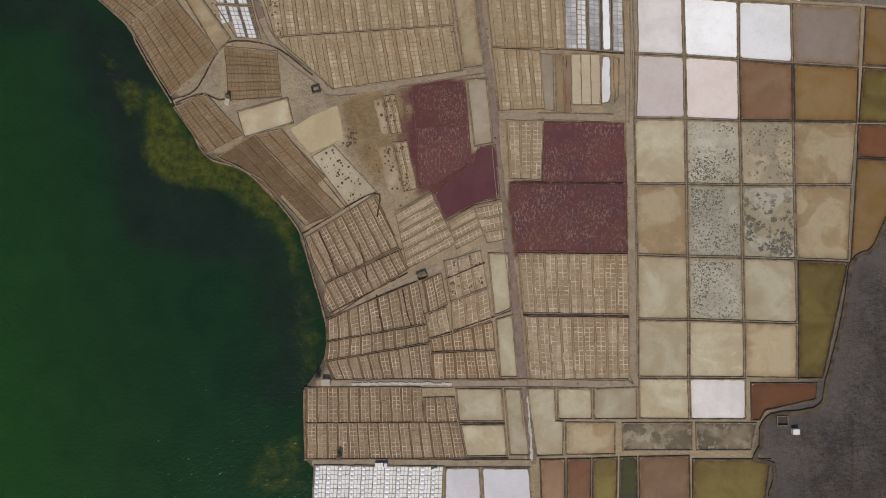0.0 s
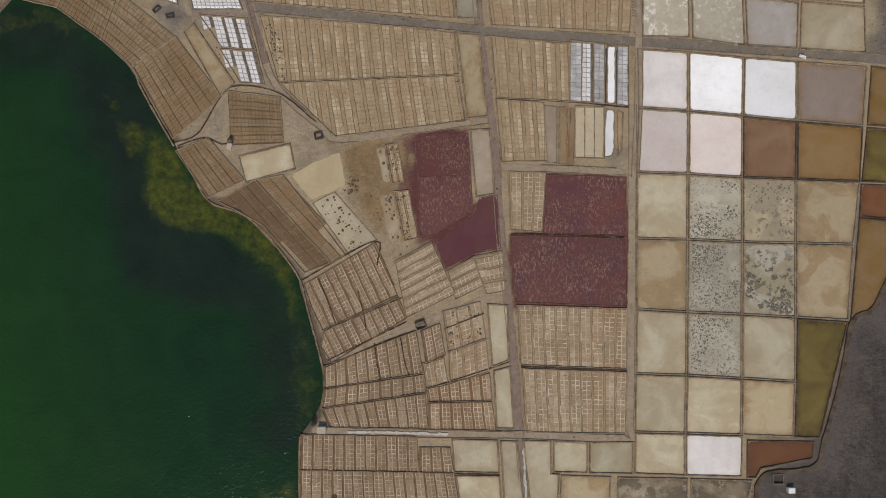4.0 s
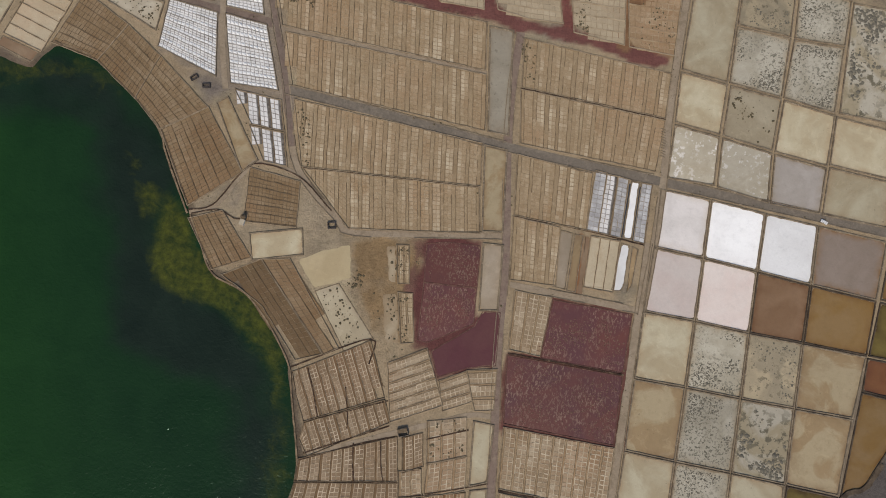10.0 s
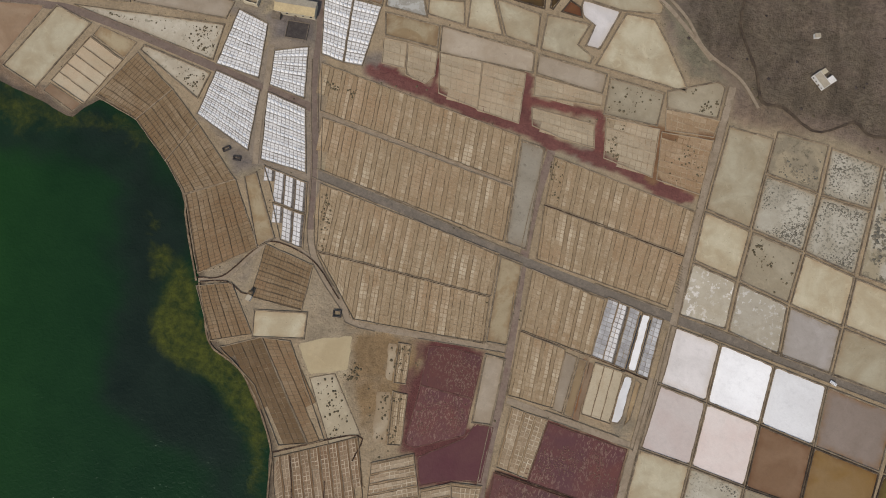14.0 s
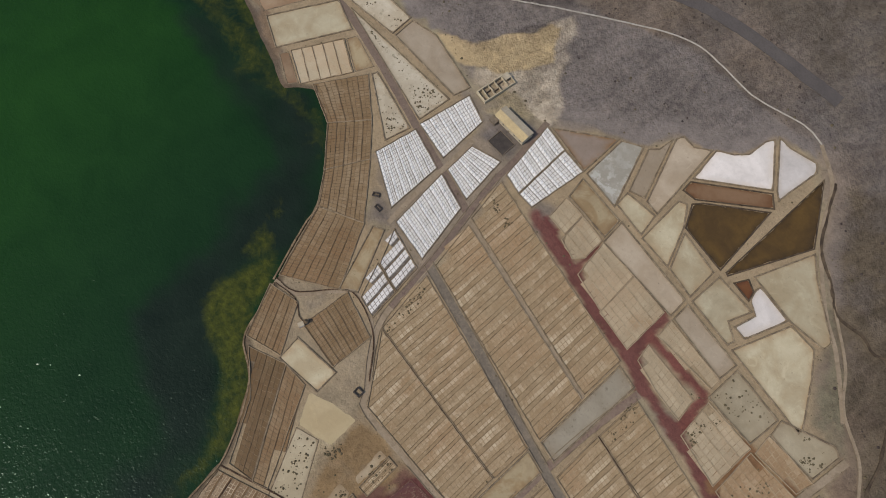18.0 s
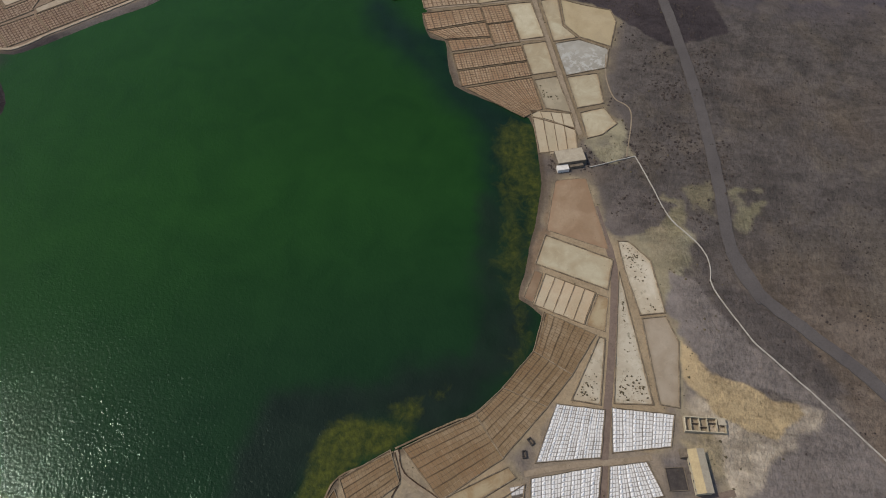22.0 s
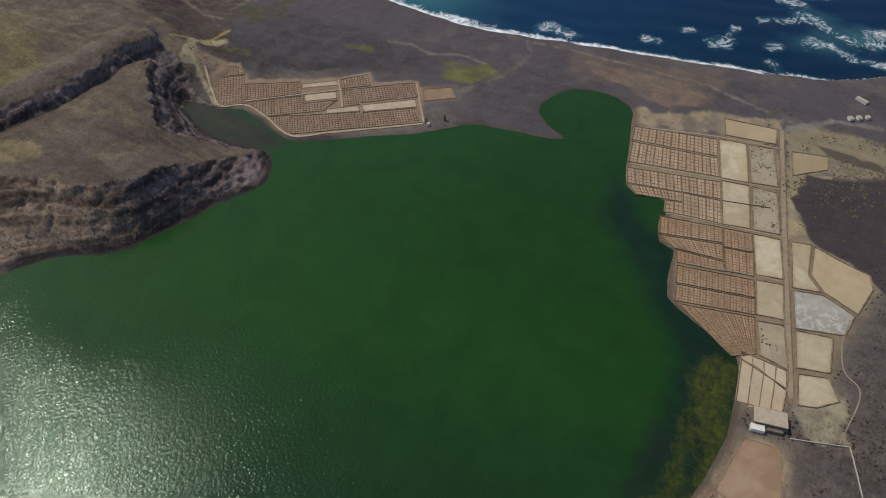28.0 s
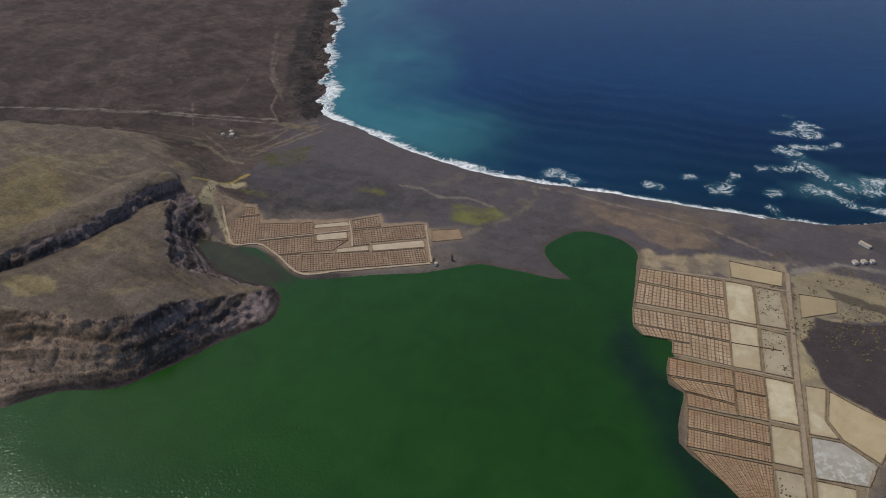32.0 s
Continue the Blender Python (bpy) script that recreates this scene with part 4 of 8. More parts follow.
lay_field("faded", (-8.4, 259.1), (32.1, 260.7), (33, 254.1), (-5.9, 248.1), strips=2, along=(1.000, 0.031))
lay_field("faded", (-4.5, 239.8), (32.3, 241.6), (36.1, 228.8), (17.2, 228.2), (-1.4, 230.3), strips=2, along=(1.000, 0.031))
lay_field("faded", (38.6, 248), (69.2, 251), (72.9, 222.6), (43.8, 224.9), strips=4, along=(1.000, 0.031))
lay_field("ruddy", (70.1, 265), (101.2, 267), (100.3, 257.1), (72.9, 252.4), strips=2, along=(1.000, 0.031))
lay_field("ruddy", (71.5, 249.9), (100.9, 254.4), (102, 221.5), (76.4, 222.2), strips=5, along=(1.000, 0.031))
lay_field("cross", (-78, -78.6), (-12.9, -78.3), (-11.6, -97.8), (-78, -98.1), strips=11)
lay_field("cross", (-78, -98.8), (8.5, -98.4), (12.1, -118), (-78, -118.6), strips=15)
lay_field("cross", (-11, -84.4), (6, -84), (8.2, -97.8), (-10.7, -97.8), strips=3)
lay_field("brownish", (-66.1, -39.8), (-14.9, -18.7), (-10.4, -41.8), (-65.8, -51.7), strips=9)
lay_field("brownish", (-65.8, -53), (-10, -43.4), (-8.8, -52.6), (-66.8, -62.9), strips=9)
lay_field("brownish", (-66.4, -64.2), (-8.8, -54.2), (-6.8, -73.1), (-62.3, -73.5), strips=10)
lay_field("rusty", (-7.8, -50.7), (27.4, -41.8), (29, -56.2), (-6.5, -58.1), strips=6)
lay_field("rusty", (-6.5, -59.4), (29, -57.8), (31.6, -73.1), (-5.9, -73.5), strips=6)
lay_field("pale", (-10.4, -36.9), (1.2, -33.4), (4, -48.2), (-7.8, -50.7), strips=2)
lay_field("pale", (4.4, -30.2), (24.9, -22.5), (26.8, -40.2), (5.6, -47.5), strips=3)
lay_field("pale", (0.5, -7.2), (21, -1.4), (24.6, -21.3), (4, -29.3), strips=3)
lay_field("pale", (-27, 20.4), (-20, -10.7), (6.6, 3.1), (-7.2, 31.9), strips=6)
lay_field("pale", (2.8, 15.9), (7.6, 0.5), (22.3, 8.2), (16.5, 23.6), strips=3)
lay_field("pale", (17.2, 24.2), (24.9, 3.7), (34.8, 5.7), (32.9, 27.8), strips=3)
lay_field("pale", (35.8, 72.6), (56.3, 72.3), (55, 39.6), (37.7, 40.3), strips=3)
lay_field("pale", (42.5, -2.7), (104.3, -3.3), (104.6, -36.6), (45.1, -35.7), strips=9)
lay_field("pale", (46, -38.5), (104.6, -39.2), (104.9, -73.1), (48.9, -73.8), strips=9)
lay_field("tan", (24.2, 148.9), (67.2, 145.4), (68.9, 113.7), (28, 114.8), strips=6)
lay_field("tan", (27.7, 113.4), (54.4, 112), (57.3, 79.7), (31.8, 78.7), strips=4)
lay_field("tan", (-106.5, 157.5), (3, 151.5), (6, 127.5), (-95.3, 120.8), strips=16, along=(0.130, -0.992))
lay_field("tan", (-93.9, 119.5), (5.7, 126.1), (10.3, 101.1), (-62.6, 90.9), strips=15, along=(0.181, -0.983))
lay_field("tan", (-119, 195.2), (-1.6, 190.8), (3.2, 159.4), (-109.3, 165.7), strips=16, along=(0.151, -0.989))
lay_field("tan", (-130.7, 226.5), (-6.8, 221), (-2.8, 193.9), (-121.6, 199.2), strips=16, along=(0.146, -0.989))
lay_field("tan", (16.6, 215.8), (102.2, 210.2), (102.8, 184.7), (19.6, 187.9), strips=12)
lay_field("tan", (19.4, 186.1), (102.9, 183), (101.9, 153.6), (24.4, 155.7), strips=12)
lay_field("white", (-189.9, 206.9), (-189.4, 242.8), (-170.4, 239.6), (-163.6, 206.5), strips=6)
lay_field("white", (-189.2, 174.4), (-188.4, 202.5), (-160.2, 199.4), (-153.9, 163.3), strips=7)
lay_field("white", (-155.5, 204.7), (-160, 225.4), (-142.3, 233.6), (-133.7, 203.3), strips=5)
lay_field("white", (-144.3, 160.7), (-154.9, 199.6), (-130.9, 197.2), (-117.3, 161.4), strips=7)
lay_field("white", (-132.9, 232.4), (-145.2, 271.2), (-127.5, 270.9), (-119.9, 231.7), strips=6)
lay_field("white", (-118.7, 231.8), (-126.4, 270.7), (-109.7, 271.7), (-108.3, 232.9), strips=6)
lay_field("white", (-72.8, -122.5), (-0.1, -123.1), (-1.4, -148.4), (-74.1, -148.4), strips=11)
lay_field("dim", (-249.7, 165.8), (-236.9, 197.8), (-209.3, 183.5), (-222.3, 160.1), strips=5)
lay_field("dim", (-221.6, 159.8), (-208.5, 183.2), (-187.5, 168.8), (-196.7, 142.6), strips=5)
lay_field("dim", (-196, 142.4), (-186.8, 168.5), (-155, 144.5), (-179.1, 127.5), strips=5)
lay_field("dim", (-177.7, 127), (-154.1, 144.1), (-128.2, 111.6), (-154.5, 87.6), strips=5)
lay_field("dim", (-152.2, 80.2), (-134.5, 87.7), (-114.1, 65), (-133.8, 54.6), strips=4)
lay_field("dim", (-121.4, 84.4), (-123.7, 114.4), (-94.7, 111.7), (-92.2, 86.2), strips=6)
lay_field("red", (-442.8, 100.6), (-459.1, 151.5), (-426.5, 160.3), (-416.5, 147), strips=11)
lay_field("bare", (-416.8, 153.4), (-408.4, 185.4), (-388, 187.3), (-381.9, 159.5), strips=4)
lay_field("bare", (-423.8, 150.8), (-423.3, 183.1), (-409.5, 185.3), (-418, 153.6), strips=4)
lay_field("tan", (-76.5, -225), (-76.6, -170.5), (-63.7, -171.2), (-56.5, -223.3), strips=4)
lay_field("dusty", (-637.1, -8.4), (-658.4, 64.9), (-633.6, 72.8), (-616.6, -3), strips=11)
lay_field("dusty", (-613.2, -1.7), (-630.2, 73.8), (-605.2, 82.7), (-583.6, 6.2), strips=11)
lay_field("dusty", (-574.2, 8.2), (-597.9, 85.8), (-576.5, 92.6), (-555.1, 16.5), strips=12)
lay_field("dusty", (-553.5, 19.7), (-566.4, 61.4), (-555.5, 64.9), (-544.1, 28.9), strips=7)
lay_field("dusty", (-566.2, 62.5), (-573.6, 93.4), (-545.9, 101.9), (-539.8, 71.8), strips=5)
lay_field("dusty", (-549.8, 53), (-553.7, 66), (-539.5, 71.4), (-535.3, 56.9), strips=2)
lay_field("red", (-527.7, 56.5), (-540.7, 103.8), (-524.2, 109.2), (-508.2, 62.2), strips=8)
lay_field("red", (-540.8, 105.1), (-546.4, 126.2), (-526.5, 132.7), (-520.5, 111.5), strips=4)
lay_field("red", (-506, 63.5), (-521.6, 109.9), (-505.3, 115.1), (-498.1, 78.5), strips=8)
lay_field("red", (-496.4, 80.5), (-502.9, 115.8), (-493.5, 119.6), (-483.7, 85.4), strips=6)
lay_field("red", (-518.8, 112.4), (-524.6, 133.2), (-500.4, 140.2), (-494.5, 120.2), strips=4)
lay_field("red", (-480.2, 86.6), (-495.7, 141.3), (-479.1, 146.1), (-463, 91.7), strips=13)
lay_field("red", (-460.7, 92.4), (-476.9, 146.6), (-462.3, 150.8), (-444.9, 97), strips=13)
lay_field("tan", (-33.9, 86), (-27.7, 87.1), (-23.7, 66.3), (-29.6, 65.3), strips=2)
lay_field("tan", (-28.4, 59.9), (-20.9, 60.7), (-15.4, 34.6), (-21.9, 32.8), strips=2)
lay_field("brownish", (-11.5, -18.8), (-1.5, -14.1), (1.8, -31.3), (-8.1, -36.6), strips=2)

# ---- ground, lagoon and sea ----
EAST_SHORE = [(-83.6, -213.2), (-79.7, -171.9), (-86.3, -167.7), (-92.5, -149.1), (-83.6, -152.1), (-74.4, -148.4), (-73.5, -124.4), (-78.3, -119.6), (-78.9, -79.6), (-71.9, -69.9), (-65.5, -50.7), (-67.4, -37.9), (-76.7, -5.9), (-81.5, 10.1), (-97.5, 31), (-113.5, 44.8), (-132.8, 51.8), (-142.4, 66.2), (-152, 82.2), (-164.8, 103.1), (-176.1, 123.9)]
NORTH_SHORE = [(-154, 84.9), (-170, 112.5), (-186.4, 135.5), (-209.4, 157.3), (-229.1, 163.6), (-248, 164.4), (-258.1, 149.3), (-262.6, 149.1), (-283.8, 152.7), (-312, 157.9), (-354.4, 162.3), (-371.8, 159.7), (-384, 158), (-416.7, 150.8), (-433.5, 113.5), (-445.1, 91.2), (-461.2, 85.4), (-496.2, 79), (-499.1, 65.9), (-524.7, 55.6), (-531.8, 59.1), (-548.8, 54.6), (-544.3, 26.9)]
BAY_SHORE = [(-549.4, 17.6), (-577.3, 7), (-641, -12.7), (-665.7, -23.2), (-677, -53.8), (-663.6, -89.1), (-622.3, -101.4), (-597.4, -81.9), (-584.2, -56), (-577.2, -70.4), (-567.8, -111), (-558.4, -143.6), (-522.4, -176.1), (-487.4, -221.1), (-455.8, -257.7), (-446.2, -284.7), (-459.7, -349.6), (-447.5, -368.9)]
HEADLAND_SHORE = [(-440, -409.6), (-423.3, -379.3), (-415.1, -335.7), (-423, -284.8), (-416.8, -270.6), (-383.7, -254.9), (-348.8, -267.8), (-294.3, -282.6), (-257.5, -298.8), (-230.9, -332.8), (-196.6, -353.5)]
COAST = [(-1233, -889.7), (-943.9, -675.5), (-773, -534.9), (-743.6, -436.9), (-723.2, -312.7), (-727.4, -217.9), (-748.3, -139.1), (-765.7, -63.3), (-792.5, 42.5), (-817.9, 135.2), (-857, 183.6)]
LAGOON = [tuple(p) for p in smooth(EAST_SHORE + NORTH_SHORE + BAY_SHORE + HEADLAND_SHORE, 9.0)] + [(-60, -420), (-20, -380), (-50, -240)]
SEA = [(5000, -5200), (-1700, -5000), (-1560, -1230), *[tuple(p) for p in smooth(COAST, 14.0)], (-930, 320), (-1010, 560), (-1000, 1200), (-900, 5200), (-5200, 5200), (-5200, -5200)]
MESA = [(-415, -276), (-380, -290), (-350, -303), (-312, -309), (-292, -326), (-278, -333), (-269, -366), (-247, -408), (-150, -480), (-100, -560), (-300, -560), (-420, -500), (-440, -450), (-432, -436), (-397, -394), (-368, -356), (-388, -318), (-410, -296)]
HILL = [(-470, -468), (-445, -478), (-392, -468), (-345, -468), (-297, -480), (-200, -520), (-60, -640), (-60, -860), (-330, -900), (-455, -800), (-520, -640), (-500, -540)]


def side(X, Y, pts):
    """Distance to the outline, positive inside."""
    best, inside = np.full(X.shape, 1e12), np.zeros(X.shape, bool)
    for i in range(len(pts)):
        (ax, ay), (bx, by) = pts[i - 1], pts[i]
        dx, dy = bx - ax, by - ay
        t = np.clip(((X - ax) * dx + (Y - ay) * dy) / (dx * dx + dy * dy + 1e-9), 0, 1)
        best = np.minimum(best, (X - ax - t * dx) ** 2 + (Y - ay - t * dy) ** 2)
        hit = ((ay > Y) != (by > Y)) & (X < (bx - ax) * (Y - ay) / (by - ay + 1e-12) + ax)
        inside ^= hit
    return np.where(inside, 1, -1) * np.sqrt(best)


def lattice(X, Y, size, seed):
    """Smooth noise in 0..1 with features of that size."""
    rng = np.random.RandomState(seed)
    table = rng.rand(256, 256)
    u, v = X / size + 1000, Y / size + 1000
    i, j = np.floor(u).astype(int), np.floor(v).astype(int)
    f, g = u - i, v - j
    f, g = f * f * (3 - 2 * f), g * g * (3 - 2 * g)
    q = lambda a, b: table[a % 256, b % 256]
    return (q(i, j) * (1 - f) + q(i + 1, j) * f) * (1 - g) + (q(i, j + 1) * (1 - f) + q(i + 1, j + 1) * f) * g


def rough_noise(X, Y, size, seed, octaves=4):
    total, amp, s = 0, 0.5, size
    for k in range(octaves):
        total = total + amp * lattice(X * (0.8 + 0.1 * k) + Y * 0.6, Y * (0.8 + 0.1 * k) - X * 0.6, s, seed + k)
        amp, s = amp / 2, s / 2.1
    return total / (1 - 0.5 ** octaves)


def ease(x, lo, hi):
    t = np.clip((x - lo) / (hi - lo), 0, 1)
    return t * t * (3 - 2 * t)


def reach(X, Y, pts):
    """Distance to an open line."""
    best = np.full(X.shape, 1e12)
    for i in range(1, len(pts)):
        (ax, ay), (bx, by) = pts[i - 1], pts[i]
        dx, dy = bx - ax, by - ay
        t = np.clip(((X - ax) * dx + (Y - ay) * dy) / (dx * dx + dy * dy + 1e-9), 0, 1)
        best = np.minimum(best, (X - ax - t * dx) ** 2 + (Y - ay - t * dy) ** 2)
    return np.sqrt(best)


def stained(field, X, Y, colour, half, soft, pts, blur=0.6):
    """Tints the soil or water over an outline (half 0) or along a line, with a ragged edge."""
    gx = (X[:, 0] > min(p[0] for p in pts) - half - 40) & (X[:, 0] < max(p[0] for p in pts) + half + 40)
    gy = (Y[0] > min(p[1] for p in pts) - half - 40) & (Y[0] < max(p[1] for p in pts) + half + 40)
    box = np.ix_(gx, gy)
    x, y = X[box], Y[box]
    d = side(x, y, pts) if half == 0 else half - reach(x, y, pts)
    ragged = (rough_noise(x, y, 5.0 * soft, 201) - 0.5) * 3.2 * soft
    fine = (rough_noise(x, y, 8.0, 221) - 0.5) * min(8.0, 1.6 * soft)
    k = ease(d + ragged + fine, -soft * blur, soft * blur)
    if blur < 0.7 and soft > 2:
        k = k * (0.5 + 0.5 * ease(rough_noise(x, y, 13.0, 241), 0.34, 0.56))
    k = k[..., None]
    grain = 0.8 + 0.4 * rough_noise(x, y, 9.0, 211)[..., None]
    field = field.copy()
    field[box] = field[box] + (np.array(colour) * grain - field[box]) * k
    return field


STEP = 3.0
out_lo, out_hi = 60.0 * 1.35 ** np.arange(14), 60.0 * 1.35 ** np.arange(14)
GX = np.concatenate([(-1240 - np.cumsum(out_lo[:11]))[::-1], np.arange(-1240, -720, STEP), np.arange(-720, -480, 1.7), np.arange(-480, -180, 1.2), np.arange(-180, 120, 1.7), np.arange(120, 330, STEP), 330 + np.cumsum(out_hi[:12])])
GY = np.concatenate([(-1560 - np.cumsum(out_lo[:12]))[::-1], np.arange(-1560, -960, 8.0), np.arange(-960, -500, STEP), np.arange(-500, -240, 1.2), np.arange(-240, 20, 2.6), np.arange(20, 420, 1.7), np.arange(420, 530, STEP), 530 + np.cumsum(out_hi[:12])])
X, Y = np.meshgrid(GX, GY, indexing="ij")
wob = (rough_noise(X, Y, 26.0, 11) - 0.5)
lake = -side(X, Y, LAGOON) + wob * 3.0
sea = -side(X, Y, SEA) + wob * (8.0 + 34.0 * ease(-Y, 480, 560))
works = np.full(X.shape, -1e6)
for outline in OUTLINES:
    x0, x1 = min(p[0] for p in outline) - 40, max(p[0] for p in outline) + 40
    y0, y1 = min(p[1] for p in outline) - 40, max(p[1] for p in outline) + 40
    ia, ib, ja, jb = np.searchsorted(GX, x0), np.searchsorted(GX, x1), np.searchsorted(GY, y0), np.searchsorted(GY, y1)
    if ib > ia and jb > ja:
        works[ia:ib, ja:jb] = np.maximum(works[ia:ib, ja:jb], side(X[ia:ib, ja:jb], Y[ia:ib, ja:jb], outline))
works = np.maximum(works, -60.0)
filled = np.pad((works > 0).astype(float), 8, mode="edge").cumsum(0).cumsum(1)
crowd = np.zeros(X.shape)
crowd[:] = (filled[15:15 + X.shape[0], 15:15 + X.shape[1]] - filled[:X.shape[0], 15:15 + X.shape[1]] - filled[15:15 + X.shape[0], :X.shape[1]] + filled[:X.shape[0], :X.shape[1]]) / 225.0
gully = 1 - np.abs(2 * rough_noise(X, Y, 24.0, 15, 3) - 1)
crag = 1 - np.abs(2 * rough_noise(X, Y, 9.0, 17, 4) - 1)
mesa = side(X, Y, MESA) + wob * 6 - (gully - 0.6) * 11
hill = side(X, Y, HILL) + wob * 8 - (gully - 0.6) * 8
off = ease(-works, 6.0, 40.0)
Z = GROUND + off * (rough_noise(X, Y, 60.0, 21) - 0.35) * 3.0 + off * (rough_noise(X, Y, 9.0, 31, 3) - 0.5) * 1.4
Z = np.maximum(Z, GROUND * 0.6)
far = ease(sea, 60, 300) * ease(-(X + 500) - (Y + 420) * 0.2, -60, 160)
Z = Z + 4.0 * far * off + far * off * (rough_noise(X, Y, 70, 25) - 0.5) * 9 * ease(-Y, 430, 560)
# headland: a low tip rising to a plateau, a rocky slope down to the water, and a second step behind a gully
plateau = 7 + 30 * ease(np.hypot(X + 420, Y + 275), 4, 120) - 7 * np.exp(-((hill + 10) / 16) ** 2) + 2.5 * (rough_noise(X, Y, 60, 45) - 0.5)
step = 10 * ease(hill, -11, 0) * ease(Y, -535, -485) * ease(-(X + 0.2 * Y), -40, 120) + 16 * ease(hill, 20, 190) + 9 * (rough_noise(X, Y, 90, 41) - 0.4) * ease(hill, 0, 60)
run = 36 + 36 * ease(X, -310, -250)
foot = np.minimum(np.maximum(lake - 2, 0), np.maximum(run + mesa, 0))
rise_m = np.where(mesa >= 0, 1.0, foot / (foot - np.minimum(mesa, -1e-3)))
rise_h = ease(hill, -75, 4)
body = np.maximum(mesa, hill)
rise = np.maximum(rise_m, rise_h)
flank = (1 - ease(mesa, -0.8, 1.2)) * ease(rise_m, 0.0, 0.06) * (1 - ease(hill, -14, -6))
bluff = np.maximum(flank, ease(hill, -12, -8) * (1 - ease(hill, -1, 4)) * ease(mesa, -10, 0) * ease(Y, -535, -485))
head = (plateau + step) * rise
ledge = (head + 3.0 * (rough_noise(X, Y, 45, 55) - 0.5)) / 3.1
head = head + bluff * 0.7 * ease(rough_noise(X, Y, 28, 56), 0.25, 0.55) * ((np.floor(ledge) + ease(ledge - np.floor(ledge), 0.4, 0.95)) * 3.1 - ledge * 3.1)
course = head + 3 * (rough_noise(X, Y, 60, 59) - 0.5)
head = head + bluff * (ease(rough_noise(X, Y, 40, 57), 0.35, 0.6) * (0.8 * np.sin(head * 1.05 + 16 * wob) + 0.5 * np.sin(head * 2.3 + 24 * wob)) + (crag - 0.55) * 0.35 - 1.5 * ease(gully, 0.8, 0.98) + (rough_noise(X, Y, 3.2, 53, 2) - 0.5) * 1.0)
Z = np.maximum(Z, head * ease(rise, 0.01, 0.05))
Z = np.where(lake < 14, np.minimum(Z, np.where(body > -75, 60, 0) + lake * 0.22 + np.where(lake > 9, 60, 0)), Z)
Z = np.where(lake < 2.3, np.minimum(Z, lake * 0.22), Z)
Z = np.where(sea < 60, np.minimum(Z, sea * 0.07 + np.where(X < -800, 0.3, 0.0)), Z)
Z = np.clip(Z, -6, None)

# soil tones, by zone
def tone(c):
    return np.array(c)[None, None, :]

speck = rough_noise(X, Y, 14.0, 61)[..., None]
broad = rough_noise(X, Y, 110.0, 71)[..., None]
lava = tone((0.128, 0.111, 0.101)) * (0.75 + 0.5 * speck) + (tone((0.15, 0.12, 0.096)) - tone((0.128, 0.111, 0.101))) * ease(broad, 0.45, 0.7)
plain = ease(-X - 0.4 * Y, 480, 640)[..., None] * ease(-Y, 330, 460)[..., None]
lava = lava + (tone((0.07, 0.054, 0.05)) * (0.7 + 0.6 * speck) - lava) * plain
lava = lava * (1 - 0.1 * ease(-X, 200, 300) * ease(Y, 60, 160))[..., None]
lava = lava * (1 + 0.32 * ease(Y, 90, 220) * ease(X, -330, -200))[..., None]
# darker in the south-east: light falloff at the lens edge put into the soil
lava = lava * (1 - 0.3 * ease(X, 140, 190) * ease(-Y, -60, 20))[..., None]
lava = lava * (1 + (tone((1.06, 0.93, 0.77)) - 1) * (ease(X, 30, 90) * ease(Y, 150, 200))[..., None])
soil = lava
hump = rough_noise(X * 0.9 - Y * 0.55, Y * 0.75 + X * 0.3, 34.0, 63, 5)
soil = soil * (1 + plain * (0.4 * (ease(hump, 0.3, 0.7) - 0.5))[..., None])
trail = (1 - ease(np.abs(rough_noise(X * 0.7, Y, 46.0, 65, 4) - 0.5), 0.006, 0.022)) * ease(rough_noise(X, Y, 90.0, 67), 0.42, 0.6)
soil = soil + (tone((0.13, 0.105, 0.085)) - soil) * plain * 0.4 * trail[..., None]
dark_sand = (ease(-(X + 560) + 20 * wob, -40, 30) * (1 - ease(X, -560, -520)))[..., None] * ease(Y, -560, -480)[..., None]
soil = soil + (tone((0.085, 0.075, 0.082)) - soil) * dark_sand
hills = ease(rise, 0.05, 0.45)[..., None]
soil = soil + ((tone((0.124, 0.101, 0.082)) + tone((0.034, 0.027, 0.011)) * ease(rough_noise(X, Y, 70, 47), 0.5, 0.75)[..., None]) * (0.84 + 0.32 * speck) - soil) * hills
vein = (1 - ease(np.abs(rough_noise(X, Y, 70.0, 69, 4) - 0.5), 0.008, 0.04)) * hills[..., 0]
soil = soil + (tone((0.20, 0.165, 0.095)) - soil) * 0.45 * vein[..., None]
soil = soil * (1 + hills * (0.2 * (ease(rough_noise(X, Y, 38.0, 77, 5), 0.3, 0.7) - 0.5))[..., None])
soil = soil * (1 + hills * (0.18 * (ease(rough_noise(X * 1.6, Y * 0.7, 11.0, 78, 4), 0.3, 0.7) - 0.5))[..., None])
dZ = np.hypot(np.gradient(Z, axis=0) / np.gradient(X, axis=0), np.gradient(Z, axis=1) / np.gradient(Y, axis=1))
steep = np.maximum(ease(dZ, 0.6, 1.1) * 0.8, bluff)[..., None]
earthy = (ease(X, -310, -270) * 0.75)[..., None]
rock = tone((0.13, 0.105, 0.104)) + (tone((0.20, 0.15, 0.108)) - tone((0.13, 0.105, 0.104))) * np.clip(earthy + 0.22 * ease(rough_noise(X, Y, 20, 49), 0.55, 0.75)[..., None], 0, 1)
bed_lines = rough_noise(course * 2.6, 0.10 * (X - Y), 9.0, 58, 3)[..., None]
rock = rock * (0.55 + 1.1 * ease(bed_lines, 0.36, 0.64))
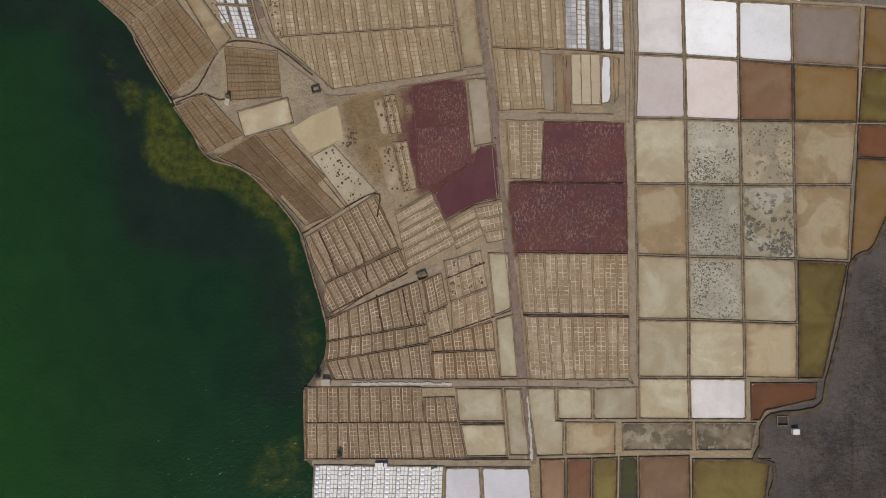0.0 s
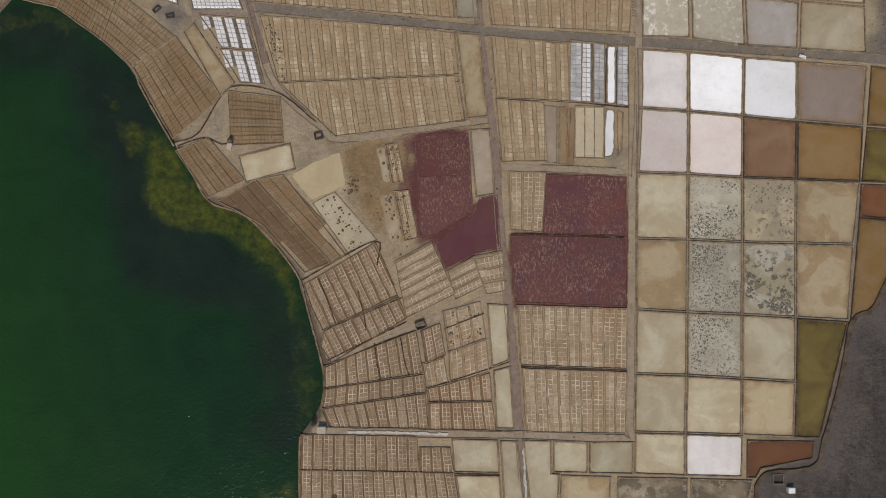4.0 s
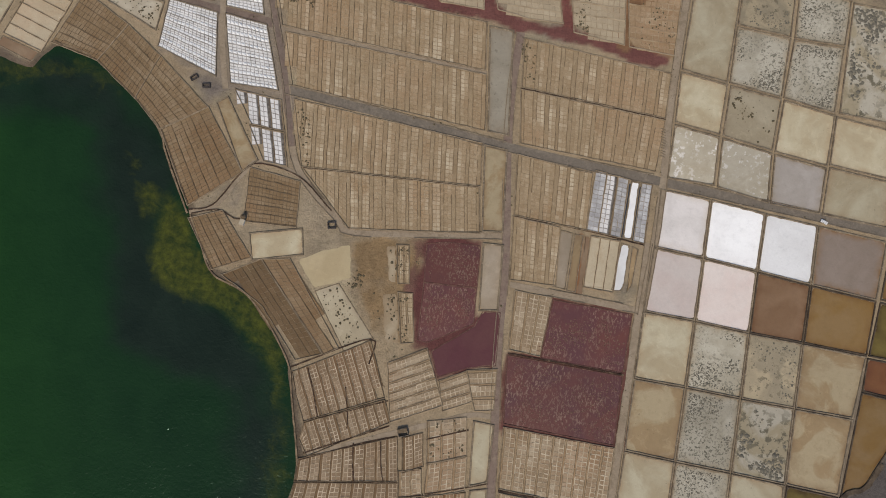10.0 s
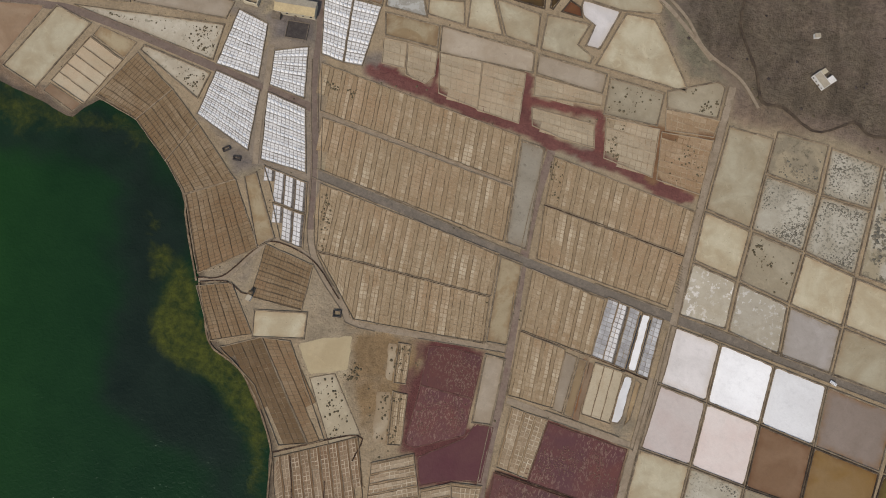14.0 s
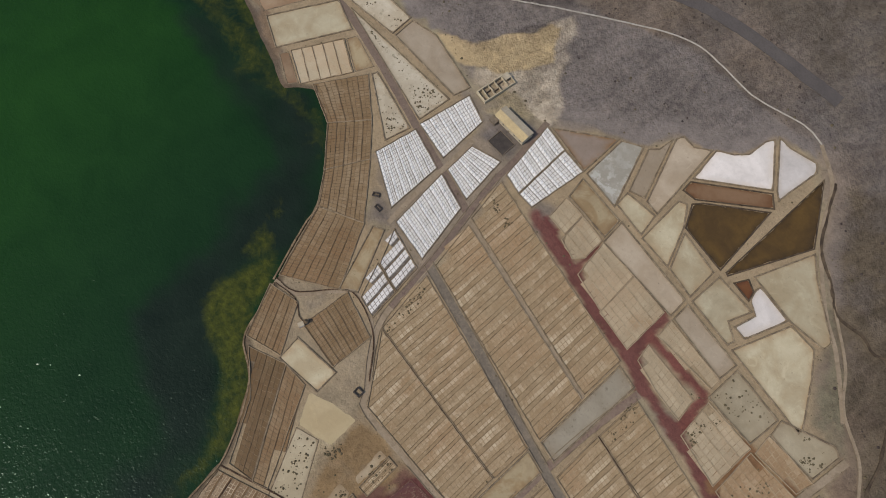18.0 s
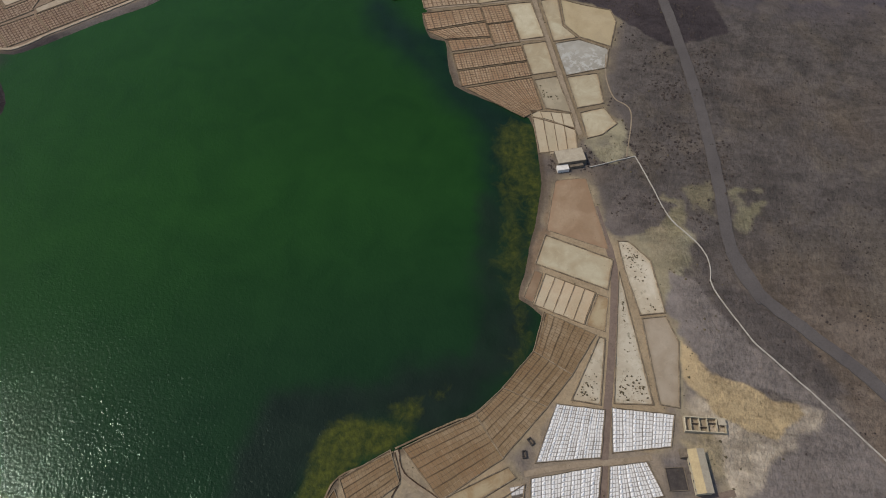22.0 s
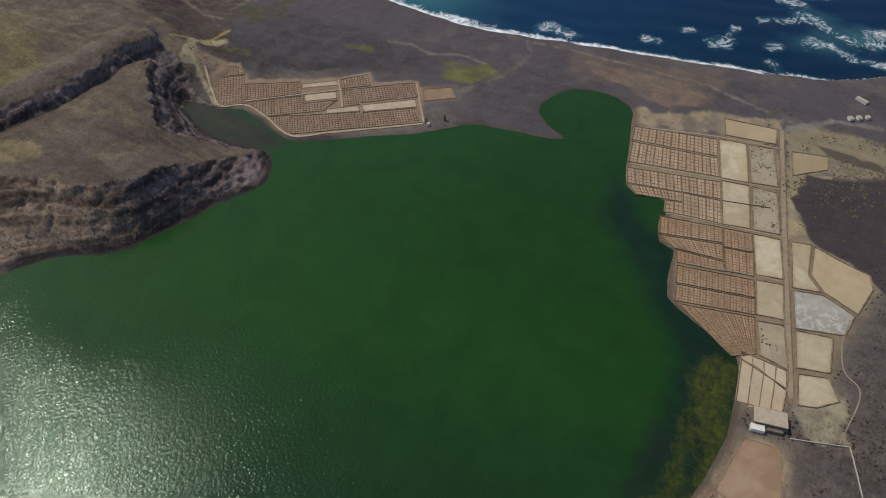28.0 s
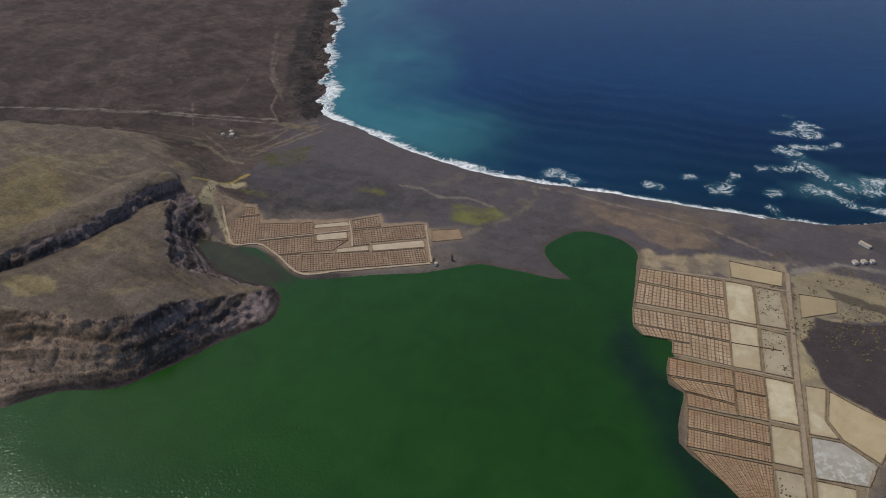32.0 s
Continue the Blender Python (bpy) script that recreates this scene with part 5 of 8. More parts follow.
soil = soil + (rock * (0.7 + 0.6 * speck) - soil) * steep
wet_rock = ((1 - ease(lake + 10 * wob, 4, 11)) * ease(body, -75, -60))[..., None]
soil = soil + (tone((0.052, 0.044, 0.044)) * (0.6 + 0.8 * speck) - soil) * wet_rock
fringe = ease(works + 34 * (rough_noise(X, Y, 34.0, 81, 5) - 0.62) - 30 * ease(X, 160, 190) * ease(-Y, -90, -60), -10, -4)[..., None]
soil = soil + (tone((0.27, 0.23, 0.15)) * (0.75 + 0.5 * speck) * (1 - 0.2 * ease(-X, 330, 400))[..., None] - soil) * fringe * ease(crowd, 0.12, 0.5)[..., None] * (0.45 + 0.5 * ease(speck, 0.35, 0.6))
inner = ease(works + 4 * wob - 7 * ease(X, 160, 190) * ease(-Y, -90, -60), -9, -4)[..., None]
soil = soil + (tone((0.315, 0.245, 0.158)) * (1 - 0.3 * ease(-X, 330, 400))[..., None] * (0.85 + 0.3 * speck) - soil) * inner * (0.25 + 0.75 * ease(crowd, 0.4, 0.56))[..., None]
bare = ease(-works, 6, 22) * (1 - hills[..., 0]) * (1 - plain[..., 0]) * ease(lake, 6, 20) * ease(Y, -330, -250)
dusty = ease(rough_noise(X, Y, 24.0, 73, 5), 0.54, 0.66) * bare
soil = soil + (tone((0.19, 0.155, 0.11)) - soil) * (0.22 * dusty)[..., None]
dark_patch = ease(rough_noise(X, Y, 30.0, 75, 5), 0.55, 0.66) * bare
soil = soil * (1 - 0.14 * dark_patch)[..., None]
soil = stained(soil, X, Y, (.285, .22, .14), 0, 3, [(-128.1, 113.8), (-97.2, 117.3), (-57.4, 90), (24.3, 102.7), (34.5, 39), (-37.5, 22.3), (-56, 25), (-84.2, 69.6), (-120.4, 79.3)])
soil = stained(soil, X, Y, (.37, .305, .20), 0, 3, [(-92.1, 84.1), (-69.7, 86.1), (-60, 78.2), (-55.7, 54.3), (-41.6, 33.8), (-52, 25.6), (-78.8, 53.9)])
soil = stained(soil, X, Y, (.235, .16, .085), 0, 3, [(-60.7, 84), (-17, 93.1), (-13.4, 66.3), (-20.8, 34.1), (-40, 36.3), (-46.8, 56.1)])
soil = stained(soil, X, Y, (.29, .235, .16), 0, 4, [(-161.8, 92.3), (-130.9, 115.7), (-100.2, 118.5), (-64.2, 93.5), (-68.6, 58.8), (-94.3, 70.6), (-130.7, 75)])
soil = stained(soil, X, Y, (.27, .215, .14), 0, 3, [(94.1, 209), (104.4, 215.3), (106.6, 267.2), (102.4, 271.4), (100.5, 217.7)])
soil = stained(soil, X, Y, (.25, .175, .09), 0, 3, [(67.8, 251.2), (104, 255.7), (103.7, 218.6), (71.9, 218.6)])
soil = stained(soil, X, Y, (.33, .275, .18), 0, 5, [(-189.5, 244.5), (-201.2, 258), (-188.4, 275.6), (-174.2, 300.4), (-157.4, 279.6), (-145.1, 279), (-147.2, 266.5), (-160.2, 253.6), (-174, 240.9)])
soil = stained(soil, X, Y, (.36, .33, .22), 0, 5, [(-333.7, 229.1), (-319.1, 263.2), (-290.3, 258.8), (-266.7, 256.4), (-253.7, 242.2), (-293.7, 239.4), (-311.2, 221.9)])
soil = stained(soil, X, Y, (.33, .29, .19), 0, 4, [(-254.4, 240.5), (-241.2, 254.9), (-204, 251.4), (-189.9, 248.6), (-211.1, 234.9)])
soil = stained(soil, X, Y, (.24, .205, .135), 0, 5, [(-324.9, 207.3), (-352.4, 247.9), (-336.1, 261.3), (-293.6, 245.8), (-257.9, 243.2), (-309.1, 224.9)])
soil = stained(soil, X, Y, (.30, .27, .18), 0, 4, [(-397.6, 194.6), (-421.9, 221.5), (-385.8, 229.3), (-373.7, 204.5)])
soil = stained(soil, X, Y, (.27, .22, .145), 0, 5, [(-671.1, -24), (-668.8, 0.4), (-704.8, 57.5), (-719.7, 108.3), (-693.6, 119), (-638.3, -11.7)])
soil = stained(soil, X, Y, (.25, .215, .145), 0, 4, [(-703.1, 117), (-723.3, 149.1), (-725.2, 201.9), (-675.7, 207.5), (-679, 175.7), (-688.6, 159.9), (-682.6, 126.4)])
soil = stained(soil, X, Y, (.27, .23, .15), 0, 4, [(-639.8, 136.1), (-665, 168.5), (-638.8, 170.4), (-616.5, 149.1), (-569.5, 152.9)])
soil = stained(soil, X, Y, (.30, .25, .15), 0, 5, [(-634.2, 135.4), (-653.7, 172.8), (-628.9, 180.1), (-589, 158.4), (-560.6, 171.1), (-557.5, 154.4)])
soil = stained(soil, X, Y, (.11, .094, .086), 0, 5, [(-290.3, 258.8), (-280, 300.5), (-213.6, 346.7), (-199, 326.1), (-212.6, 283.8), (-221.3, 263.7), (-249.3, 252.5)])
soil = stained(soil, X, Y, (.13, .13, .05), 0, 8, [(-638.9, -225.7), (-660.8, -180.4), (-646.7, -158.5), (-618.4, -177.1), (-613.7, -209.7)])
soil = stained(soil, X, Y, (.075, .07, .04), 0, 12, [(-616, -509.3), (-667.2, -459.7), (-627.5, -433.5), (-579.7, -453.4)])
soil = stained(soil, X, Y, (.062, .058, .064), 0, 20, [(-572.3, -464.9), (-635.1, -421.7), (-652.6, -313.6), (-661.8, -225), (-604.1, -203.6), (-570.2, -299.1), (-545.8, -359.4), (-518.7, -401.6)])
soil = stained(soil, X, Y, (.074, .067, .073), 0, 12, [(-617.1, -183.3), (-724.2, -127.9), (-698.3, -56.9), (-660.1, -91.8), (-617.4, -103.4), (-585.5, -63.7), (-569, -141.6)])
soil = stained(soil, X, Y, (.125, .10, .08), 0, 12, [(-724.2, -127.9), (-748.5, -43.9), (-772.3, 47.6), (-744, 54.7), (-717.8, -26.6), (-696, -81.7)])
soil = stained(soil, X, Y, (.24, .20, .11), 0, 8, [(-276.8, -452.7), (-292.9, -427.7), (-283.7, -404.6), (-263.6, -421.4)])
soil = stained(soil, X, Y, (.19, .155, .085), 0, 20, [(-410.6, -690.4), (-444.4, -623.7), (-371.6, -532.2), (-316.6, -529.4)])
soil = stained(soil, X, Y, (.23, .195, .13), 0, 4, [(-715, 120.5), (-729.8, 143.4), (-721.7, 196.7), (-676.5, 201.1), (-684.3, 169.4), (-647.8, 142.4)])
soil = stained(soil, X, Y, (.15, .125, .10), 0, 22, [(-272.9, 370.7), (-231.5, 395.7), (-189.4, 414), (-140.8, 430), (-87.2, 443.1), (-69, 485.6), (-225.8, 606.1), (-298.8, 384.9)])
soil = stained(soil, X, Y, (.27, .21, .14), 0, 4, [(-27, -12.3), (1.8, -9.1), (14.6, -21.9), (-1.4, -33.1), (-27, -31.5)])
soil = stained(soil, X, Y, (.25, .22, .14), 0, 4, [(-345.8, 246.1), (-347.6, 260.8), (-322.2, 259.3), (-311.5, 252.3), (-322.6, 244.9)])
soil = stained(soil, X, Y, (.20, .175, .115), 0, 5, [(-357.5, 262.6), (-365.6, 283), (-337, 280.8), (-340.4, 268.2)])
soil = stained(soil, X, Y, (.26, .22, .145), 0, 4, [(-323, 230.4), (-329.3, 244.7), (-310.5, 248.8), (-290.9, 238.9), (-307.1, 236.5)])
soil = stained(soil, X, Y, (.24, .205, .13), 0, 4, [(-290.9, 238.9), (-309.2, 259.4), (-295.7, 256.1), (-281.8, 242.7)])
soil = stained(soil, X, Y, (.26, .22, .14), 0, 4, [(-260.5, 243.4), (-271.8, 256.5), (-248.8, 255.3), (-235.9, 260.3), (-236.8, 250.7)])
soil = stained(soil, X, Y, (.22, .19, .125), 0, 3, [(-267.9, 256.6), (-270.6, 273.2), (-264.1, 263.3)])
soil = stained(soil, X, Y, (.142, .113, .08), 0, 9, [(-15.1, 397.6), (94.6, 481.2), (209.9, 285.7), (171.5, 288.3), (130.7, 281.6), (87, 302.2), (41.3, 336.3)])
soil = stained(soil, X, Y, (.19, .168, .115), 0, 4, [(5.9, 358.4), (41.3, 336.3), (68.3, 322.1), (87, 302.2), (101.2, 292.1), (78, 286.1), (54.6, 320.2), (17.1, 348.8)])
soil = stained(soil, X, Y, (.055, .045, .047), 0, 2, [(-609.3, 144.6), (-648.1, 149.6), (-655.9, 181.4), (-676.3, 209.8), (-704.1, 266.3), (-527, 315.5), (-504.6, 260.4), (-542.3, 219.3), (-553.5, 199.1), (-561.7, 172), (-584.5, 158.3)])
soil = stained(soil, X, Y, (.22, .185, .12), 0, 4, [(-712.2, 118), (-735.7, 201.5), (-677.9, 209.5), (-658.4, 180.9), (-653, 148.6), (-613.6, 141.8)])
soil = stained(soil, X, Y, (.09, .078, .06), 0, 2, [(-699.9, 143.9), (-698.5, 174), (-695, 207.1), (-684.7, 208.6), (-684.3, 166.8)])
soil = stained(soil, X, Y, (.078, .062, .052), 0, 8, [(-605.1, -670.3), (-667.6, -572.6), (-649.6, -502.6), (-579, -481.3), (-534.4, -472.3), (-516.5, -500.2), (-530.6, -556.9)])
soil = stained(soil, X, Y, (.135, .05, .045), 3.2, 2, [(-97.6, 236.3), (-78.5, 232.7), (-56.8, 229.6), (-21.6, 226.6), (-6.4, 227.2), (13.4, 223.4), (40.9, 221.7), (68.5, 218.7), (99.1, 216.7)])
soil = stained(soil, X, Y, (.135, .05, .045), 2.6, 2, [(-11.8, 257.6), (-6.4, 227.2)])
soil = stained(soil, X, Y, (.14, .055, .045), 2.6, 2, [(-9.1, 244.5), (34.1, 249.8), (41.4, 222.5)])
soil = stained(soil, X, Y, (.14, .055, .045), 2.2, 2, [(-69, 250.7), (-61.8, 230)])
soil = stained(soil, X, Y, (.19, .10, .05), 2.4, 2, [(65, 248.6), (102.9, 252.9)])
soil = stained(soil, X, Y, (.19, .10, .05), 2.4, 2, [(66.3, 249), (71.1, 219.4), (100.2, 219.4)])
soil = stained(soil, X, Y, (.145, .06, .05), 5, 2, [(103, 35.8), (105, -1.1)])
soil = stained(soil, X, Y, (.145, .06, .05), 2.5, 2, [(41.9, -2.4), (104.3, -2.7)])
soil = stained(soil, X, Y, (.20, .10, .05), 2.5, 2, [(66, 110.9), (69.2, 78.2)])
soil = stained(soil, X, Y, (.21, .15, .10), 3, 3, [(-341.9, 174), (-258.4, 149.8)])
soil = stained(soil, X, Y, (.24, .17, .11), 3, 3, [(-660.9, -21.4), (-575, 11.1)])
soil = stained(soil, X, Y, (.16, .14, .11), 2, 2, [(-424.8, -402.8), (-448.6, -404.6), (-449.2, -380.1)])
soil = stained(soil, X, Y, (.13, .115, .095), 2, 3, [(-596.4, -184.7), (-655.1, -156.1), (-706.9, -154.9), (-728.8, -169.6)])
soil = stained(soil, X, Y, (.15, .13, .105), 3, 4, [(-623.8, -590.8), (-637.9, -552.5), (-685.8, -527.1), (-731.8, -507.2)])
soil = stained(soil, X, Y, (.12, .105, .09), 2.5, 3, [(-758.6, -596.6), (-854.2, -713.1), (-991.6, -833.3)])
soil = stained(soil, X, Y, (.19, .17, .15), 1.6, 2, [(-516.4, -917.1), (-618.2, -735.3), (-706.4, -557.5)])
soil = stained(soil, X, Y, (.19, .17, .15), 3, 3, [(-707.2, 116.9), (-745.9, 151.1), (-756.4, 193.4)])
soil = stained(soil, X, Y, (.12, .05, .045), 3, 3, [(-19.2, 88.3), (-15.9, 70.1), (-16, 54), (-13.5, 36.8)])
soil = stained(soil, X, Y, (.12, .05, .045), 2.5, 3, [(-12.9, 32.7), (-7.6, 36), (13.2, 47.1)])
soil = stained(soil, X, Y, (.10, .085, .07), 2, 3, [(-587.7, -615), (-594.5, -579.3), (-585.4, -527.6), (-595.2, -498)])
soil = stained(soil, X, Y, (.12, .10, .08), 2, 3, [(-590.9, -533.6), (-571.6, -492.9), (-558.5, -460.2), (-535.6, -445.7)])
soil = stained(soil, X, Y, (.055, .045, .04), 5, 5, [(-566.3, -611), (-577.1, -570), (-556.7, -516.2), (-529.5, -505.4)])
soil = stained(soil, X, Y, (.055, .045, .04), 4, 5, [(-642.6, -611.7), (-635.8, -539.8), (-654.1, -527.3)])
soil = stained(soil, X, Y, (.14, .12, .07), 3, 4, [(-696.7, -537.5), (-703.8, -482.4), (-667.9, -489.8), (-633.2, -506.6)])
soil = stained(soil, X, Y, (.26, .235, .15), 3.5, 3, [(-357.3, 295.7), (-343, 302.4), (-324.9, 300.6)])
soil = stained(soil, X, Y, (.26, .235, .15), 2.5, 3, [(-336.3, 302.1), (-352.2, 318.9)])
soil = stained(soil, X, Y, (.26, .235, .15), 3.5, 3, [(-359.2, 297.6), (-361.4, 314)])
soil = stained(soil, X, Y, (.15, .13, .115), 1.6, 2, [(-645, -300.1), (-653.2, -275.2), (-645.8, -248.1), (-661.1, -221.2), (-660.1, -185.2)])
soil = stained(soil, X, Y, (.055, .052, .055), 6, 6, [(-541.2, -432.5), (-549.3, -374.5), (-559.6, -336.2), (-594.3, -302), (-594.9, -258.1)])
soil = stained(soil, X, Y, (.11, .105, .045), 5, 5, [(-536.4, -444.8), (-543.2, -417.7)])
soil = stained(soil, X, Y, (.10, .10, .045), 5, 5, [(-611.7, -330.3), (-616.7, -310.8)])
soil = stained(soil, X, Y, (.25, .20, .075), 2.6, 2, [(-501.1, -482.4), (-517.9, -473.1), (-549.3, -469.4), (-565.9, -469.6)])
soil = stained(soil, X, Y, (.15, .125, .095), 1.6, 2, [(-586, -601.9), (-593.8, -568), (-580, -521.7), (-583.8, -496)])
soil = stained(soil, X, Y, (.15, .125, .095), 1.6, 2, [(-604.3, -527.5), (-641.7, -515), (-690, -520.7), (-721.8, -498.3)])
soil = stained(soil, X, Y, (.13, .11, .09), 1.6, 2, [(-615.7, -603.5), (-598.8, -542.1), (-621.4, -525)])
soil = stained(soil, X, Y, (.045, .038, .036), 4, 3, [(-494.3, -878.1), (-538.8, -750.1), (-563.6, -652.6), (-586.5, -591.7)])
soil = stained(soil, X, Y, (.03, .026, .027), 22, 8, [(-1297, -964.8), (-1113.6, -844.5), (-994.7, -766.5), (-898.5, -694.3), (-826.5, -616.2), (-750.6, -532.2)])
soil = stained(soil, X, Y, (.205, .178, .162), 0, 1.5, [(-286.9, 248.9), (-283, 263.8), (-267.5, 271.2), (-240.9, 293.8), (-209.8, 327.7), (-195.4, 344.9), (-140.3, 379), (-81, 390.1), (-49, 400.4), (-39.5, 395.7), (-61, 388.6), (-64.8, 385.2), (-64.6, 371.1), (-65.9, 360.1), (-74.5, 349.9), (-79.6, 345.2), (-96.3, 335.8), (-99, 331.5), (-101.9, 313.6), (-114.7, 304.2), (-133.5, 294.3), (-146.4, 283.6), (-160, 288), (-167.7, 296.9), (-173.4, 310.1), (-184.1, 313), (-189.3, 324.9), (-199.3, 329.5), (-204.7, 314.6), (-214.4, 284.7), (-218.5, 266.4), (-232.4, 258.8), (-243.3, 249.7), (-251.8, 251.6), (-258.2, 242.2)], 0.9)
soil = stained(soil, X, Y, (.135, .115, .104), 0, 1.5, [(-358.6, 220.1), (-332.6, 207.2), (-321.5, 204.5), (-313.5, 213.7), (-313.7, 225), (-325.2, 242.4), (-343, 256.4)], 0.9)
soil = stained(soil, X, Y, (.47, .40, .31), 0, 3, [(-204.7, 314.6), (-199.3, 329.5), (-188.2, 324.3), (-185.6, 312.6), (-173.8, 309.1), (-169.5, 295.9), (-161, 288.6), (-148.7, 284.8), (-143.1, 272), (-158, 268.1), (-176.1, 265.4), (-194.5, 252.8), (-205.7, 252.2), (-199.7, 261.2), (-189.6, 272.2), (-180.2, 301.5)])
soil = stained(soil, X, Y, (.45, .345, .20), 0, 1.2, [(-239.7, 250.5), (-233.8, 255.4), (-226.3, 260), (-218.9, 264.5), (-216, 271.2), (-213.6, 284.3), (-207.5, 297.5), (-204.3, 304.9), (-203.3, 315.9), (-197.4, 318.9), (-192.8, 313.6), (-188.8, 307.3), (-179.8, 301.3), (-184, 285.4), (-192.7, 265), (-201.1, 261.9), (-209.8, 252.1), (-215.7, 249.7), (-229.2, 250)], 0.9)
soil = stained(soil, X, Y, (.235, .175, .125), 0, 1.5, [(-500, -464), (-523.1, -411.5), (-504.4, -382.1), (-532.5, -337), (-556, -303.2), (-582.2, -282), (-568.6, -268.6), (-595.8, -228.8), (-534.1, -182.1), (-515.3, -203.6), (-493, -227.5), (-451.2, -276.1), (-461.5, -313.2), (-467.2, -351.6), (-452.4, -367.9), (-475.4, -408.5)], 0.9)
soil = stained(soil, X, Y, (.33, .285, .18), 0, 2, [(-520.5, -476.4), (-552.4, -460.4), (-546.7, -450.6), (-514.1, -463.8), (-492.4, -443.5), (-458.9, -385.9), (-451.6, -369.4), (-450.1, -381), (-480.4, -431.3), (-469.6, -438.3), (-497.5, -461.4)], 0.9)
shore_wet = (1 - ease(lake + 4 * wob, 2.0, 5.0)) * ease(X, -560, -530) * ease(Y, -160, -120)
soil = soil + (tone((0.10, 0.076, 0.055)) * (0.7 + 0.6 * speck) - soil) * 0.8 * shore_wet[..., None]
sand_wet = (1 - ease(lake + 5 * wob, 2.5, 7.0)) * (1 - ease(X, -560, -530)) * ease(Y, -200, -150)
soil = soil + (tone((0.085, 0.066, 0.058)) - soil) * 0.6 * sand_wet[..., None]
soil = stained(soil, X, Y, (.25, .205, .155), 0, 2, [(-164.9, 234.6), (-133.6, 235.8), (-121.2, 195.6), (-113.4, 158.9), (-141.2, 154.8), (-146.4, 160.3), (-149.5, 159.5), (-188.2, 171.9), (-189.1, 205.9), (-165.4, 219.7)], 0.8)
soil = stained(soil, X, Y, (.15, .064, .055), 3.6, 2, [(-102.1, 232.7), (-95.3, 230.9), (-77.5, 229.2), (-46.2, 228.7), (-8.2, 227.7), (13.3, 223.6), (44, 222.4), (65, 219.4), (82.2, 217.5), (97.1, 218.1)], 0.8)
soil = stained(soil, X, Y, (.15, .064, .055), 2.6, 2, [(-13.8, 258.4), (-7.2, 230.4)], 0.8)
soil = stained(soil, X, Y, (.15, .064, .055), 2.4, 2, [(-64.9, 243.6), (-64, 232.9)], 0.8)
soil = stained(soil, X, Y, (.17, .066, .055), 3.0, 2, [(-7.3, 244.1), (7.5, 246.7), (33.8, 248.2), (38.7, 230.5)], 0.8)
soil = stained(soil, X, Y, (.21, .12, .065), 2.6, 2, [(69.1, 249.6), (102.3, 255.8)], 0.8)
soil = stained(soil, X, Y, (.21, .12, .065), 2.6, 2, [(69.1, 249.6), (73, 222.3)], 0.8)
# pale foot trails over the headland and the coast track behind it
soil = stained(soil, X, Y, (.185, .16, .115), 1.3, 1.6, [(-420.5, -642.7), (-428.9, -614.5), (-438, -570.8), (-450.5, -555.8), (-489.2, -545.7)], 0.8)
soil = stained(soil, X, Y, (.185, .16, .115), 1.3, 1.6, [(-415.2, -600.8), (-419.9, -565.6), (-432.3, -530), (-420.9, -487.4)], 0.8)
soil = stained(soil, X, Y, (.15, .13, .115), 2.0, 1.6, [(-536.7, -874.1), (-629.8, -701.5), (-702.5, -532.3)], 0.8)
# scratched paths and wheel marks on the lava plain
soil = stained(soil, X, Y, (0.15, 0.118, 0.1), 1.3, 1.6, [(-699.4, -548.1), (-730.2, -592.1), (-778.9, -624.7), (-818.1, -678.4), (-905.8, -747.3)], 0.8)
soil = stained(soil, X, Y, (0.17, 0.135, 0.11), 1.2, 1.6, [(-733.9, -487.1), (-679.7, -497.3), (-621.5, -503.3), (-600.5, -536.0)], 0.8)
soil = stained(soil, X, Y, (0.17, 0.135, 0.11), 1.1, 1.6, [(-710.1, -479.6), (-646.0, -492.5), (-604.2, -503.6)], 0.8)
soil = stained(soil, X, Y, (0.14, 0.105, 0.09), 1.0, 1.6, [(-682.1, -702.4), (-645.1, -658.0), (-616.5, -625.8)], 0.8)
soil = stained(soil, X, Y, (0.13, 0.1, 0.085), 1.0, 1.6, [(-745.8, -676.4), (-786.8, -699.8), (-833.8, -730.5)], 0.8)
soil = stained(soil, X, Y, (0.05, 0.038, 0.036), 2.0, 1.6, [(-504.5, -824.6), (-553.8, -717.1), (-570.6, -635.3), (-586.4, -567.2)], 0.8)
soil = stained(soil, X, Y, (0.14, 0.105, 0.085), 1.0, 1.6, [(-556.4, -736.7), (-577.7, -669.6), (-596.8, -613.7), (-612.9, -556.6)], 0.8)
soil = stained(soil, X, Y, (0.13, 0.1, 0.085), 0.9, 1.6, [(-532.8, -739.8), (-553.1, -672.2), (-575.0, -609.6)], 0.8)
soil = stained(soil, X, Y, (0.15, 0.115, 0.08), 2.2, 1.6, [(-702.8, -542.8), (-708.3, -506.3), (-718.7, -483.1)], 0.8)
soil = stained(soil, X, Y, (.17, .14, .12), 1.2, 1.4, [(-729.0, -161.2), (-734.8, -128.1), (-739.9, -45.2), (-745.3, 31.0), (-732.2, 78.7), (-723.3, 117.7)], 0.8)
soil = stained(soil, X, Y, (.165, .125, .095), 0, 5, [(-725.4, -99.4), (-731.0, -46.3), (-733.5, 26.3), (-716.9, 42.9), (-680.9, 8.2), (-696.2, -39.2), (-706.9, -84.8)], 0.6)
